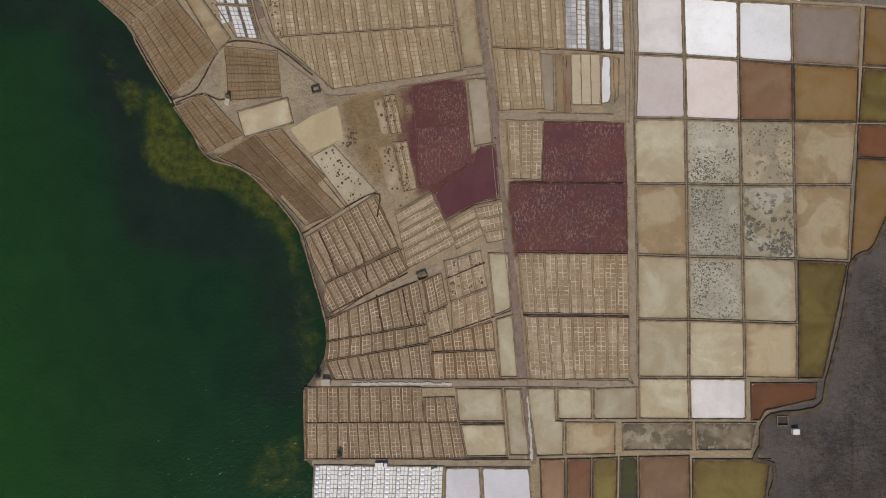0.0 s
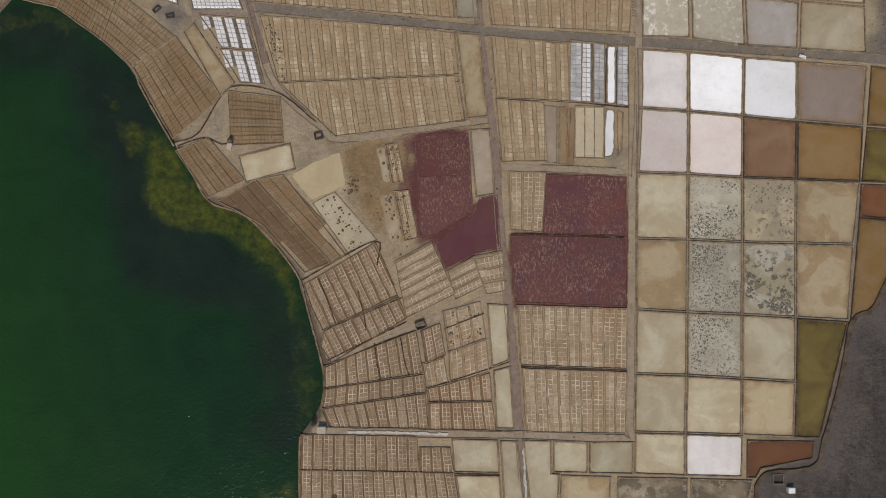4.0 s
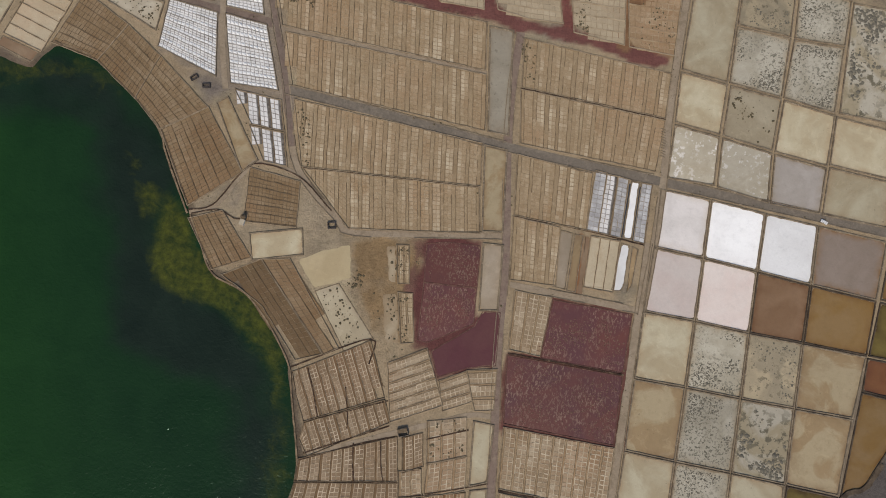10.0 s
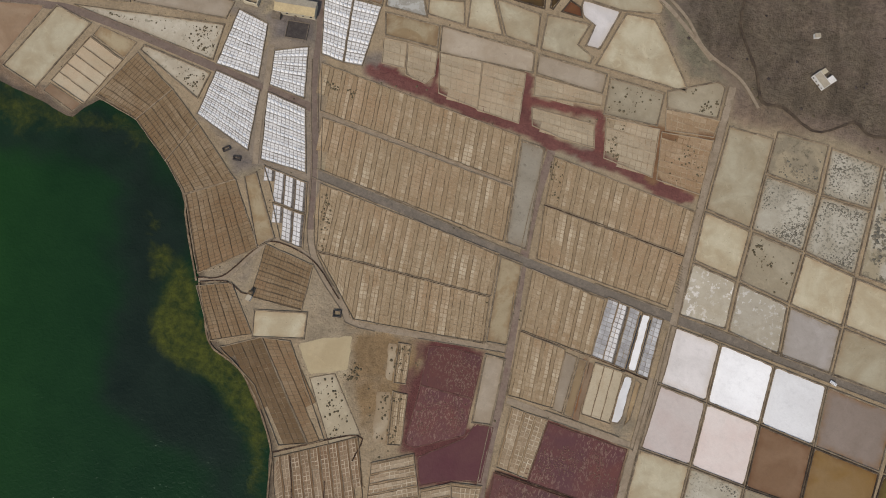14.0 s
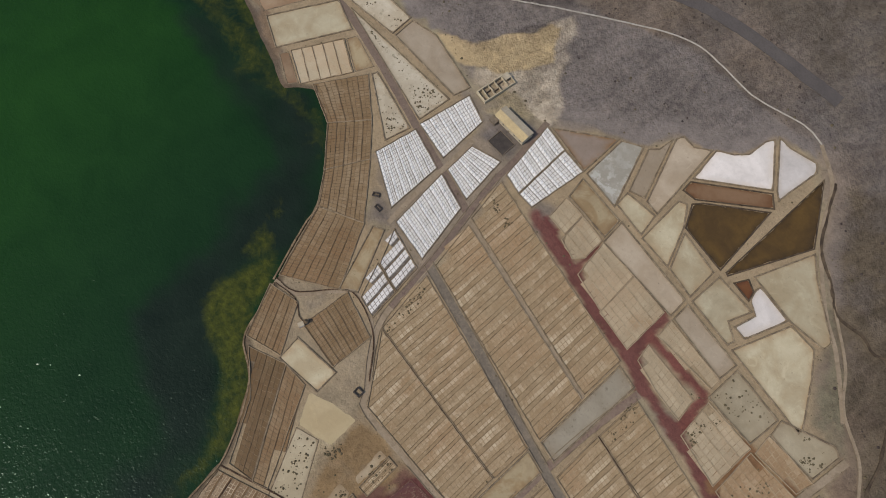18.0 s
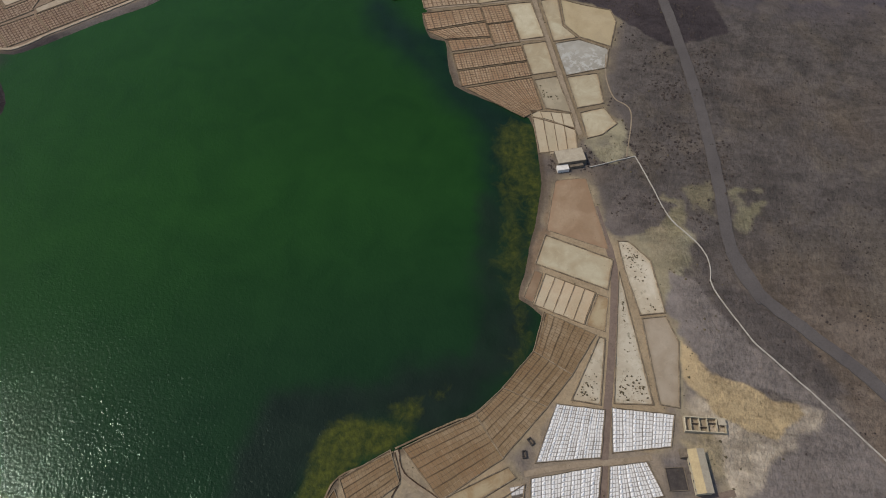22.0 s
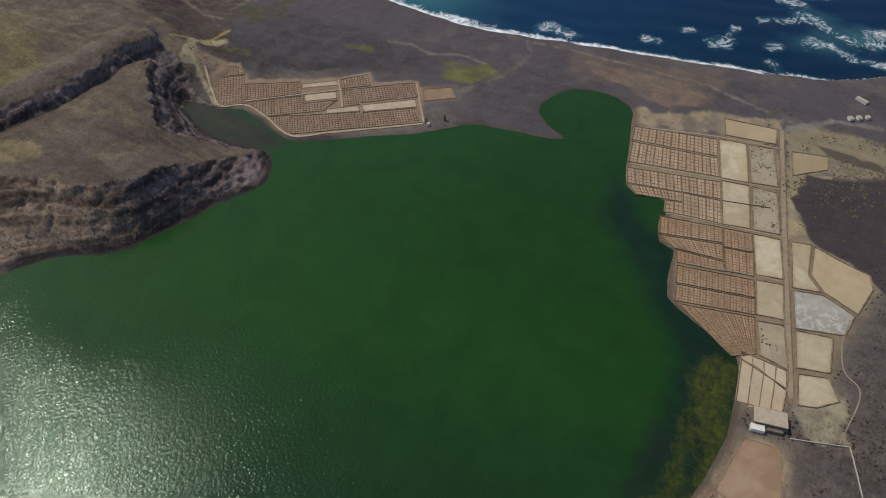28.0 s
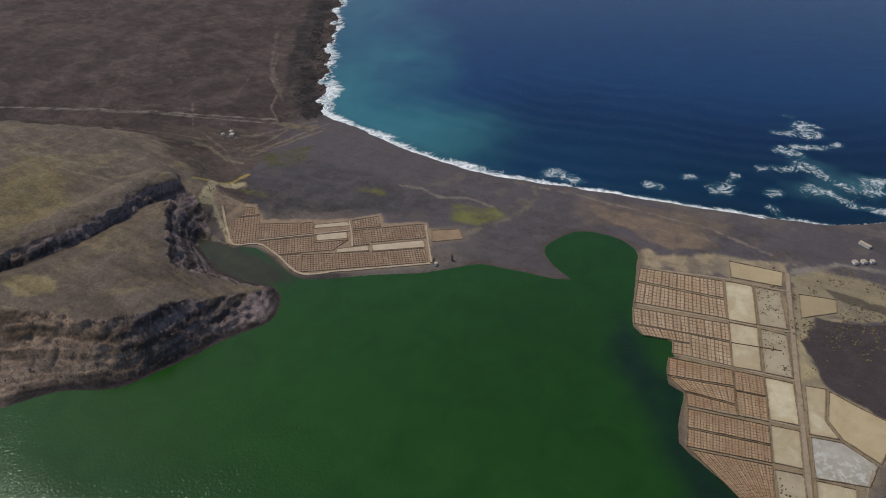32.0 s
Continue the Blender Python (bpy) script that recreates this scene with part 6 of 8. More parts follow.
# maroon brine soaked into the earth round its ponds
soil = stained(soil, X, Y, (.155, .085, .065), 0, 3, [(-27, 91), (-17.1, 95.7), (-17, 60), (-13, 34), (-17, 36), (-24, 56)], 0.6)
soil = stained(soil, X, Y, (.115, .046, .042), 0, 2, [(-20.1, 92.9), (-17.1, 96.5), (1.3, 98), (12.3, 95.8), (16, 54.5), (31.2, 58), (32.4, 27.7), (20.3, 26.6), (0.7, 16.9), (-8.4, 33.7), (-14.3, 34), (-17.5, 48.4), (-20.2, 54.5), (-19, 73.8)], 0.8)
soil = stained(soil, X, Y, (.125, .055, .045), 0, 2, [(56.2, 73), (103.5, 73), (107.3, 8), (109, 0.1), (103, -4), (52.3, -3), (39.5, -2.5), (36, 38.6), (55.1, 40.3)], 0.8)

bed = ease(-lake, 0, 3)[..., None]
soil = soil + (tone((0.06, 0.055, 0.03)) - soil) * bed

nx, ny = X.shape
co = np.stack([X, Y, Z], -1).reshape(-1, 3)
idx = np.arange(nx * ny).reshape(nx, ny)
quads = np.stack([idx[:-1, :-1], idx[1:, :-1], idx[1:, 1:], idx[:-1, 1:]], -1).reshape(-1, 4)


def sheet(name, co, quads, colours, layer, mat, grit=None):
    me = bpy.data.meshes.new(name)
    me.vertices.add(len(co))
    me.vertices.foreach_set("co", co.astype(np.float32).ravel())
    me.loops.add(quads.size)
    me.loops.foreach_set("vertex_index", quads.astype(np.int32).ravel())
    me.polygons.add(len(quads))
    me.polygons.foreach_set("loop_start", np.arange(0, quads.size, 4, dtype=np.int32))
    me.update(calc_edges=True)
    me.polygons.foreach_set("use_smooth", np.ones(len(quads), bool))
    full = np.concatenate([np.clip(colours.reshape(-1, 3), 0, 1), grit.reshape(-1, 1) if grit is not None else np.ones((len(co), 1))], 1)
    me.attributes.new(layer, "FLOAT_COLOR", "POINT").data.foreach_set("color", full.astype(np.float32).ravel())
    me.materials.append(mat)
    return new(name, me)


def ground_height(x, y):
    i = int(np.clip(np.searchsorted(GX, x) - 1, 0, nx - 2))
    j = int(np.clip(np.searchsorted(GY, y) - 1, 0, ny - 2))
    f, g = (x - GX[i]) / (GX[i + 1] - GX[i]), (y - GY[j]) / (GY[j + 1] - GY[j])
    return float((Z[i, j] * (1 - f) + Z[i + 1, j] * f) * (1 - g) + (Z[i, j + 1] * (1 - f) + Z[i + 1, j + 1] * f) * g)


m, nt, b = nodes_of("soil", 0.95, 0.15)
layer = attr(nt, "soil")
base, grit = layer.outputs["Color"], layer.outputs["Alpha"]
dark, light = mixed(nt, 1.0, base, (0.42, 0.40, 0.39), "MULTIPLY"), mixed(nt, 1.0, base, (1.5, 1.45, 1.38), "MULTIPLY")
col = mixed(nt, times(nt, ramp(nt, noise_of(nt, 0.35, 7, 0.72), 0.44, 0.68), times(nt, grit, 0.75)), base, dark)
col = mixed(nt, times(nt, ramp(nt, noise_of(nt, 0.045, 7, 0.7, None, 0.5), 0.48, 0.6), times(nt, grit, 0.28)), col, dark)
col = mixed(nt, times(nt, ramp(nt, noise_of(nt, 0.13, 7, 0.7, None, 0.8), 0.5, 0.68), times(nt, grit, 0.5)), col, light)
drift = nt.nodes.new("ShaderNodeVectorMath")
drift.operation = "MULTIPLY"
drift.inputs[1].default_value = (1.0, 0.28, 1.0)
nt.links.new(place_of(nt), drift.inputs[0])
swept = noise_of(nt, 0.075, 6, 0.66, drift.outputs[0], 1.4)
col = mixed(nt, times(nt, ramp(nt, swept, 0.52, 0.62), times(nt, grit, 0.34)), col, dark)
col = mixed(nt, times(nt, ramp(nt, swept, 0.47, 0.4), times(nt, grit, 0.22)), col, light)
col = mixed(nt, times(nt, ramp(nt, noise_of(nt, 0.6, 3, 0.6), 0.66, 0.72), 0.6), col, dark)
col = mixed(nt, times(nt, ramp(nt, noise_of(nt, 0.8, 4, 0.65), 0.5, 0.75), 0.3), col, light)
nt.links.new(col, b.inputs["Base Color"])
relief(nt, b, times(nt, noise_of(nt, 0.45, 7, 0.72), grit), 2.2, 1.0)
SOIL = m
tagged(sheet("ground", co, quads, soil, "soil", SOIL, (0.42 + 0.58 * ease(-works, 4, 22) + 0.45 * bluff) * (1 - 0.55 * dark_sand[..., 0])), "bare volcanic ground, dark lava soil with pale dusty flats round the salt works", "ground", kind="structure")

# lagoon
LX, LY = np.meshgrid(np.arange(-720, 60, 2.5), np.arange(-480, 180, 2.5), indexing="ij")
shore = side(LX, LY, LAGOON)
n1, n2, n3 = rough_noise(LX, LY, 60, 101), rough_noise(LX, LY, 22, 111), rough_noise(LX, LY, 200, 121)
deep = tone((0.0088, 0.0270, 0.0105)) * (0.9 + 0.25 * n3[..., None])
# brighter green by position stands in for how water brightens at slanting views
slant_green = ease(-LX - 0.35 * LY, 140, 365)[..., None]
deep = deep + (tone((0.0135, 0.052, 0.009)) - deep) * slant_green
water = np.broadcast_to(deep, (*LX.shape, 3)).copy()
water = water * (1.03 - 0.15 * ease(-LX, 300, 430) * ease(LY, -160, -60))[..., None]
weed = np.zeros(LX.shape)
calm = 0.5 * ease(side(LX, LY, [(-157.9, -293.9), (-166.9, -261.5), (-179.6, -223.3), (-200, -192.5), (-227.8, -171.8), (-260.9, -178.3), (-306.4, -213.8), (-331.9, -279.9), (-302.4, -343.1), (-243.6, -392.1)]) + 40 * (n2 - 0.5), -26, 30)


def grown(field, amount, half, pts, soft=9.0):
    d = (side(LX, LY, pts) if half == 0 else half - reach(LX, LY, pts)) + (rough_noise(LX, LY, 26, 231) - 0.5) * 9
    return np.maximum(field, amount * ease(d, -soft, soft))


water = stained(water, LX, LY, (.0125, .0205, .0145), 0, 12, [(-260.3, 145.5), (-216, 152.1), (-181.8, 124.6), (-168, 99.1), (-180.6, 73), (-155, 33.3), (-122.6, 31.7), (-97.2, 13.1), (-80.9, -19.6), (-80.6, -32.3), (-93.8, -8.8), (-112.4, 7.6), (-142.1, 12.8), (-166.6, 25.2), (-178, 46), (-190.8, 86), (-217.4, 121), (-257.4, 128)], 1.1)
water = stained(water, LX, LY, (.0125, .0205, .0145), 0, 12, [(-187.3, 131.9), (-161.6, 93.5), (-177.6, 58.2), (-152, 29.4), (-123.2, 26.2), (-100.7, 6.9), (-87.9, -21.9), (-81.5, -50.7), (-84.7, -76.4), (-91.1, -76.4), (-91.1, -50.7), (-100.7, -25.1), (-113.5, -5.9), (-132.8, 6.9), (-168, 13.4), (-179.2, 35.8), (-182.5, 77.4), (-219.3, 122.3)], 1.1)
water = stained(water, LX, LY, (.0125, .0205, .0145), 0, 10, [(-333.2, 124.4), (-319.7, 155.7), (-282.2, 154), (-245.2, 155.6), (-213.8, 148.1), (-193.4, 128.5), (-196.3, 107.7), (-222.4, 128.2), (-256.5, 129.2), (-304.9, 122.8)], 1.1)
water = stained(water, LX, LY, (.0125, .0205, .0145), 0, 10, [(-171.9, 9.6), (-181.9, 46.4), (-166.8, 46.9), (-144, 33.1), (-114.5, 22.4), (-93.1, -3), (-109.2, -11), (-139.4, -4.3)], 1.1)
water = stained(water, LX, LY, (.0105, .025, .0125), 9, 12, [(-337.2, 145.7), (-297, 136.7), (-262.6, 137.2), (-222.1, 132.3)], 1.1)
water = stained(water, LX, LY, (.006, .024, .012), 8, 12, [(-500.8, 68.5), (-456.5, 87.7), (-418.6, 124.2)], 1.1)
water = stained(water, LX, LY, (.008, .021, .013), 0, 14, [(-559.7, 3.8), (-502.3, 61.2), (-450.7, 93), (-413.2, 150), (-356.5, 165.8), (-308.2, 159.1), (-322.5, 133.2), (-392.7, 116.8), (-445.8, 63.5), (-505.8, 15.5)], 1.3)
water = stained(water, LX, LY, (.028, .042, .02), 6, 10, [(-438.9, -392), (-442.2, -340.2), (-435.2, -281.9)], 1.1)
water = stained(water, LX, LY, (.05, .052, .025), 5, 5, [(-443.1, -404.7), (-440.3, -361.5)], 1.1)
water = stained(water, LX, LY, (.034, .034, .02), 0, 7, [(-438, -414), (-450, -409), (-461, -377), (-453, -345), (-446, -313.7), (-438, -292), (-422.7, -294), (-412, -326.8), (-408, -364.3), (-423.7, -394.7)], 1.1)
weed = grown(weed, .95, 0, [(-185.7, 94.9), (-176.3, 96.3), (-168.7, 89.3), (-174.4, 78.1), (-181.5, 78.3)])
weed = grown(weed, 1.1, 0, [(-168.2, 79.7), (-153.9, 77), (-145.6, 65.3), (-133.4, 55.8), (-112.2, 47.7), (-93.3, 29.7), (-86.2, 14.7), (-81.1, -3.7), (-84.2, -9), (-91, 4.4), (-105.4, 24.7), (-123.1, 34.9), (-145.7, 35.4), (-161.7, 45.2), (-169.1, 57)])
weed = grown(weed, .45, 0, [(-87.5, -7.9), (-79.2, -9.8), (-72.1, -24.7), (-67.8, -52.7), (-68.1, -71.8), (-80.1, -76.7), (-87.1, -52.4), (-83.7, -32.8)])
weed = grown(weed, .5, 0, [(-84.7, -12.3), (-71.9, -37.9), (-68, -53.9), (-73.5, -66.7), (-79.9, -50.7)])
weed = grown(weed, .5, 0, [(-103.9, -108.4), (-84.7, -102), (-76.7, -114.8), (-76.7, -141.1), (-110.3, -141.1), (-113.5, -130.8)])
weed = grown(weed, .55, 0, [(-200.1, 113.8), (-183.8, 113), (-175.5, 101.2), (-192.8, 98.7)])
weed = grown(weed, .95, 0, [(-168.2, 69.7), (-167.9, 92.3), (-152.6, 80), (-140.8, 57.2), (-124.3, 46.8), (-103.8, 32.1), (-96, 20), (-84.9, 8.7), (-80.3, -3.5), (-85, -14.6), (-92.3, 6.2), (-105.1, 21.2), (-129.7, 34.3), (-148.1, 40), (-164.9, 51.4)])
weed = grown(weed, .8, 0, [(-178.8, 80.2), (-181.9, 95.4), (-172.2, 95.6), (-169.9, 87.7)])
weed = grown(weed, .55, 0, [(-370.1, 120.4), (-360.7, 166.3), (-321, 164.2), (-276.7, 155.9), (-249, 157.1), (-230.3, 159.5), (-211.1, 154.6), (-202.7, 145), (-230.1, 149.9), (-254.7, 143.8), (-275.5, 132.1), (-277.4, 143.6), (-307.1, 151.2), (-335.6, 153.3), (-346.2, 128.7)])
weed = grown(weed, .38, 5, [(-411, 151.6), (-369, 149.8), (-344.9, 155.6), (-305.4, 150.5), (-278, 147.3), (-246.3, 150.7), (-218.2, 145.1)])
weed = grown(weed, .4, 8, [(-360.5, 138.1), (-357.7, 146.6)])
weed = grown(weed, .5, 6, [(-282.9, 133.6), (-281.2, 143.1)])
weed = grown(weed, .4, 0, [(-413.3, 133.5), (-407.7, 150), (-368.8, 160), (-355.6, 139.1), (-389.3, 129)])
weed = grown(weed, .5, 0, [(-435.8, -396.9), (-446.3, -352), (-437.7, -320.7), (-419.7, -340.4)])
weed = grown(weed, .62, 0, [(-408.6, 126.3), (-407.7, 149.3), (-373, 157), (-330.5, 151.5), (-285.1, 150.1), (-232.9, 157.2), (-227.4, 145.3), (-271.8, 139.5), (-321.9, 132.9), (-358.9, 126.9)])
weed = grown(weed, .75, 0, [(-393.2, 126.6), (-415.2, 136.9), (-408.6, 155.9), (-360.9, 165.3), (-342.9, 166.1), (-304.7, 160.2), (-307.2, 150.8), (-336.5, 148.4), (-346.5, 134.2)])

lidx = np.arange(LX.size).reshape(LX.shape)
lq = np.stack([lidx[:-1, :-1], lidx[1:, :-1], lidx[1:, 1:], lidx[:-1, 1:]], -1).reshape(-1, 4)
near = (shore > -14).reshape(-1)
lq = lq[near[lq].any(1)]
weed = np.maximum(weed, 0.2 * (1 - ease(shore, 2, 9)) * ease(LX, -500, -420) * ease(LY, -140, -80))
m, nt, b = nodes_of("lagoon_water", 0.1, 0.24)
b.inputs["Specular Tint"].default_value = (0.64, 0.94, 0.87, 1)
col = attr(nt, "depth").outputs["Color"]
col = mixed(nt, times(nt, ramp(nt, noise_of(nt, 0.035, 7, 0.65, None, 0.6), 0.38, 0.7), 0.5), col, mixed(nt, 1.0, col, (0.5, 0.58, 0.62), "MULTIPLY"))
mottle = noise_of(nt, 0.085, 9, 0.74, None, 1.2)
grown_here = ramp(nt, times(nt, attr(nt, "weed").outputs["Fac"], times(nt, times(nt, mottle, 0.5, "SUBTRACT"), 1.5), "ADD"), 0.3, 0.9)
tint = mixed(nt, ramp(nt, noise_of(nt, 0.16, 7, 0.72), 0.36, 0.64), (0.018, 0.028, 0.010), (0.072, 0.078, 0.014))
col = mixed(nt, grown_here, col, tint)
nt.links.new(col, b.inputs["Base Color"])
b.inputs["IOR"].default_value = 1.33
still = attr(nt, "calm").outputs["Fac"]
breeze = times(nt, times(nt, ramp(nt, noise_of(nt, 0.02, 4, 0.6, None, 1.0), 0.3, 0.65), 0.4), 0.7, "ADD")
breeze = times(nt, breeze, times(nt, 1.0, still, "SUBTRACT"))
ripple = times(nt, times(nt, noise_of(nt, 0.45, 2.0, 0.5, None, 0.5), 0.85), times(nt, noise_of(nt, 1.1, 1.0, 0.5), 0.3), "ADD")
relief(nt, b, times(nt, ripple, breeze), 0.34, 1.0)
LAGOON_OB = tagged(sheet("lagoon_water", np.stack([LX, LY, 0 * LX], -1).reshape(-1, 3), lq, water, "depth", m), "still dark green lagoon water with algae along the shore", "lagoon", kind="structure")
LAGOON_OB.data.attributes.new("weed", "FLOAT", "POINT").data.foreach_set("value", weed.astype(np.float32).ravel())
LAGOON_OB.data.attributes.new("calm", "FLOAT", "POINT").data.foreach_set("value", calm.astype(np.float32).ravel())

# sea
SX = np.concatenate([-5200 + np.cumsum(np.full(13, 240.0)), np.arange(-2000, -1100, 12.0), np.arange(-1100, -640, 4.0)])
SY = np.concatenate([-5200 + np.cumsum(np.full(16, 240.0)), np.arange(-1300, -760, 10.0), np.arange(-760, 420, 4.0), np.arange(420, 720, 12.0), 720 + np.cumsum(np.full(18, 240.0))])
WX, WY = np.meshgrid(SX, SY, indexing="ij")
out = side(WX, WY, SEA)
n1, n2 = rough_noise(WX, WY, 120, 131), rough_noise(WX, WY, 40, 141)
swell = np.broadcast_to(tone((0.006, 0.034, 0.106)), (*WX.shape, 3)).copy()
shelf = (1 - ease(out + 120 * (n1 - 0.5), 40, 240)) * (0.12 + 0.88 * ease(-WY + 50 * (n2 - 0.5), 200, 330)) * (1 - 0.55 * ease(-WY + 90 * (n1 - 0.5), 520, 700))
swell = swell + (tone((0.035, 0.15, 0.19)) - swell) * shelf[..., None] * 0.9
swell = swell + (tone((0.02, 0.055, 0.09)) - swell) * ((1 - ease(out, 0, 30)) * 0.4)[..., None]
swell = swell * (1 - 0.3 * ease(WY, -420, -250) * (1 - ease(out, 150, 420)))[..., None]
swell = swell * (1 - 0.35 * ease(WY, -200, 100) * (1 - ease(out, 0, 400)))[..., None]
foam = np.zeros(WX.shape)


def breaking(half, pts):
    d = half - reach(WX, WY, pts) + (rough_noise(WX, WY, 24, 151) - 0.5) * half * 3.0
    return ease(d, -half * 1.3, half * 0.8)


foam = np.maximum(foam, 0.95 * breaking(17, [(-1233, -889.7), (-1031, -771.5), (-940.2, -681.2), (-869.4, -640.7), (-824.7, -575.6), (-762.5, -532.2)]))
foam = np.maximum(foam, 0.95 * breaking(8, [(-762.5, -532.2), (-753.1, -484.5), (-746.5, -439.2), (-723.2, -312.7), (-727.4, -217.9)]))
foam = np.maximum(foam, 0.95 * breaking(4.6, [(-727.4, -217.9), (-748.3, -139.1), (-765.7, -63.3), (-792.5, 42.5), (-817.9, 135.2)]))
foam = np.maximum(foam, 0.62 * breaking(9, [(-769.1, -163.5), (-765.2, -138.2)]))
foam = np.maximum(foam, 0.62 * breaking(10.8, [(-1077.4, 57.2), (-1056.7, 78.5)]))
foam = np.maximum(foam, 0.62 * breaking(6.375, [(-1085.5, 62.9), (-1082.1, 84.9)]))
foam = np.maximum(foam, 0.62 * breaking(6.375, [(-1035.9, 32.8), (-1044.3, 52.6)]))
foam = np.maximum(foam, 0.62 * breaking(5.3125, [(-1102.5, 32.5), (-1101.4, 41.7)]))
foam = np.maximum(foam, 0.62 * breaking(8.1, [(-984.4, 50.4), (-982.4, 71.1)]))
foam = np.maximum(foam, 0.62 * breaking(6.375, [(-1004.7, 67), (-1016.8, 91.9), (-1035.7, 109.1)]))
foam = np.maximum(foam, 0.62 * breaking(9.9, [(-841.9, 14.1), (-852.3, 17.8)]))
foam = np.maximum(foam, 0.62 * breaking(5.3125, [(-856.4, 16.7), (-880.3, 20.4)]))
foam = np.maximum(foam, 0.62 * breaking(5.3125, [(-918.1, 41.7), (-920.7, 45.7)]))
foam = np.maximum(foam, 0.62 * breaking(7.2, [(-860.1, 64.6), (-865.7, 68.3)]))
foam = np.maximum(foam, 0.62 * breaking(9, [(-951.3, 76.9), (-945.6, 103.5), (-925.9, 125)]))
foam = np.maximum(foam, 0.62 * breaking(14.4, [(-925.9, 125), (-918, 149.9), (-919.5, 164.3)]))
foam = np.maximum(foam, 0.62 * breaking(7.2, [(-927.6, 61.9), (-953.4, 83)]))
foam = np.maximum(foam, 0.62 * breaking(9, [(-894.8, 96.5), (-897.7, 123.2), (-879.7, 149)]))
foam = np.maximum(foam, 0.62 * breaking(7.2, [(-879.7, 149), (-881.7, 181.2)]))
foam = np.maximum(foam, 0.62 * breaking(10.8, [(-947.3, 158.3), (-965, 173.1)]))
foam = np.maximum(foam, 0.62 * breaking(5.3125, [(-806.3, -56.4), (-808.2, -48.2)]))
foam = np.maximum(foam, 0.62 * breaking(5.3125, [(-846.3, -27.5), (-851.3, -22.2)]))
foam = np.maximum(foam, 0.62 * breaking(6.375, [(-826.8, 73.5), (-808.4, 89)]))

wash = ease(side(WX, WY, [(-949.2, 37.6), (-974.4, 91.7), (-967.5, 172.8), (-885.6, 183.1), (-857.0, 137.4), (-881.7, 85.1)]) + 50 * (n2 - 0.5), -20, 30) * ease(n1, 0.35, 0.6)
swell = swell + (tone((0.04, 0.13, 0.155)) - swell) * (0.55 * wash)[..., None]
foam = np.maximum(foam, 0.3 * wash)
swell = swell + (tone((0.045, 0.16, 0.19)) - swell) * (0.4 * ease(foam, 0.0, 0.9))[..., None]
edge = out - (rough_noise(WX, WY, 26.0, 11) - 0.5) * (8.0 + 34.0 * ease(-WY, 480, 560))
foam = np.maximum(foam, (1 - ease(np.abs(edge), 2.0, 8.0 + 16 * ease(-WY, 440, 560))) * (0.75 + 0.5 * n2))
sidx = np.arange(WX.size).reshape(WX.shape)
sq = np.stack([sidx[:-1, :-1], sidx[1:, :-1], sidx[1:, 1:], sidx[:-1, 1:]], -1).reshape(-1, 4)
near = (out > -30).reshape(-1)
sq = sq[near[sq].any(1)]
m, nt, b = nodes_of("sea_water", 0.12, 0.06)
b.inputs["Specular Tint"].default_value = (0.5, 0.75, 1.0, 1)
col = attr(nt, "depth").outputs["Color"]
col = mixed(nt, times(nt, ramp(nt, noise_of(nt, 0.02, 6, 0.65), 0.4, 0.75), 0.4), col, mixed(nt, 1.0, col, (0.6, 0.65, 0.7), "MULTIPLY"))
lace = times(nt, times(nt, noise_of(nt, 0.045, 9, 0.72, None, 2.6), 0.72), times(nt, noise_of(nt, 0.35, 6, 0.7, None, 1.0), 0.28), "ADD")
spray = ramp(nt, times(nt, attr(nt, "foam").outputs["Fac"], times(nt, times(nt, lace, 0.5, "SUBTRACT"), 3.4), "ADD"), 0.45, 1.15)
nt.links.new(mixed(nt, spray, col, (0.75, 0.78, 0.80)), b.inputs["Base Color"])
nt.links.new(ramp(nt, spray, -0.15, 1.0), b.inputs["Roughness"])
b.inputs["IOR"].default_value = 1.33
relief(nt, b, noise_of(nt, 0.12, 6, 0.65), 0.7, 0.6)
SWELL = 0.25 * np.sin((out + 60 * n1) * 0.16) * np.exp(-np.clip(out, 0, 900) / 300) * ease(out, 2, 20)
SEA_OB = tagged(sheet("sea", np.stack([WX, WY, SWELL], -1).reshape(-1, 3), sq, swell, "depth", m), "deep blue ocean with turquoise shallows off a black beach", "sea", kind="structure")
SEA_OB.data.attributes.new("foam", "FLOAT", "POINT").data.foreach_set("value", foam.astype(np.float32).ravel())

# ---- roads, tracks and walls ----
ribbon("track", "dusty dirt track between the salt ponds", "track", GREYTRACK, 4.6, [(49.9, -121.8), (45.4, -76.3), (38.6, -12.3), (32.2, 35.8), (26.8, 93.5), (17.8, 150.5), (14.1, 187.1), (13.7, 219.2)], lift=0.050, step=3.0, wear=0.03)
ribbon("track", "dusty dirt track between the salt ponds", "track", STONETRACK, 5.2, [(-112.8, 162.7), (-57.3, 158.8), (19.7, 152.1), (104.4, 148.3), (176, 145), (229.9, 142.4), (272, 138.7)], lift=0.058, step=3.0, wear=0.03)
ribbon("track", "dusty dirt track between the salt ponds", "track", TRACK, 3.5, [(-135.4, 228.1), (-126.5, 201.5), (-111.9, 162.9), (-98.2, 120.4), (-70, 94.8), (-62, 88.8), (-25.6, 93.9), (22.9, 101.7)], lift=0.066, step=3.0, wear=0.07)
ribbon("track", "dusty dirt track between the salt ponds", "track", TRACK, 2.5, [(-120.7, 197.3), (-1.3, 191.9)], lift=0.098, step=3.0, wear=0.07)
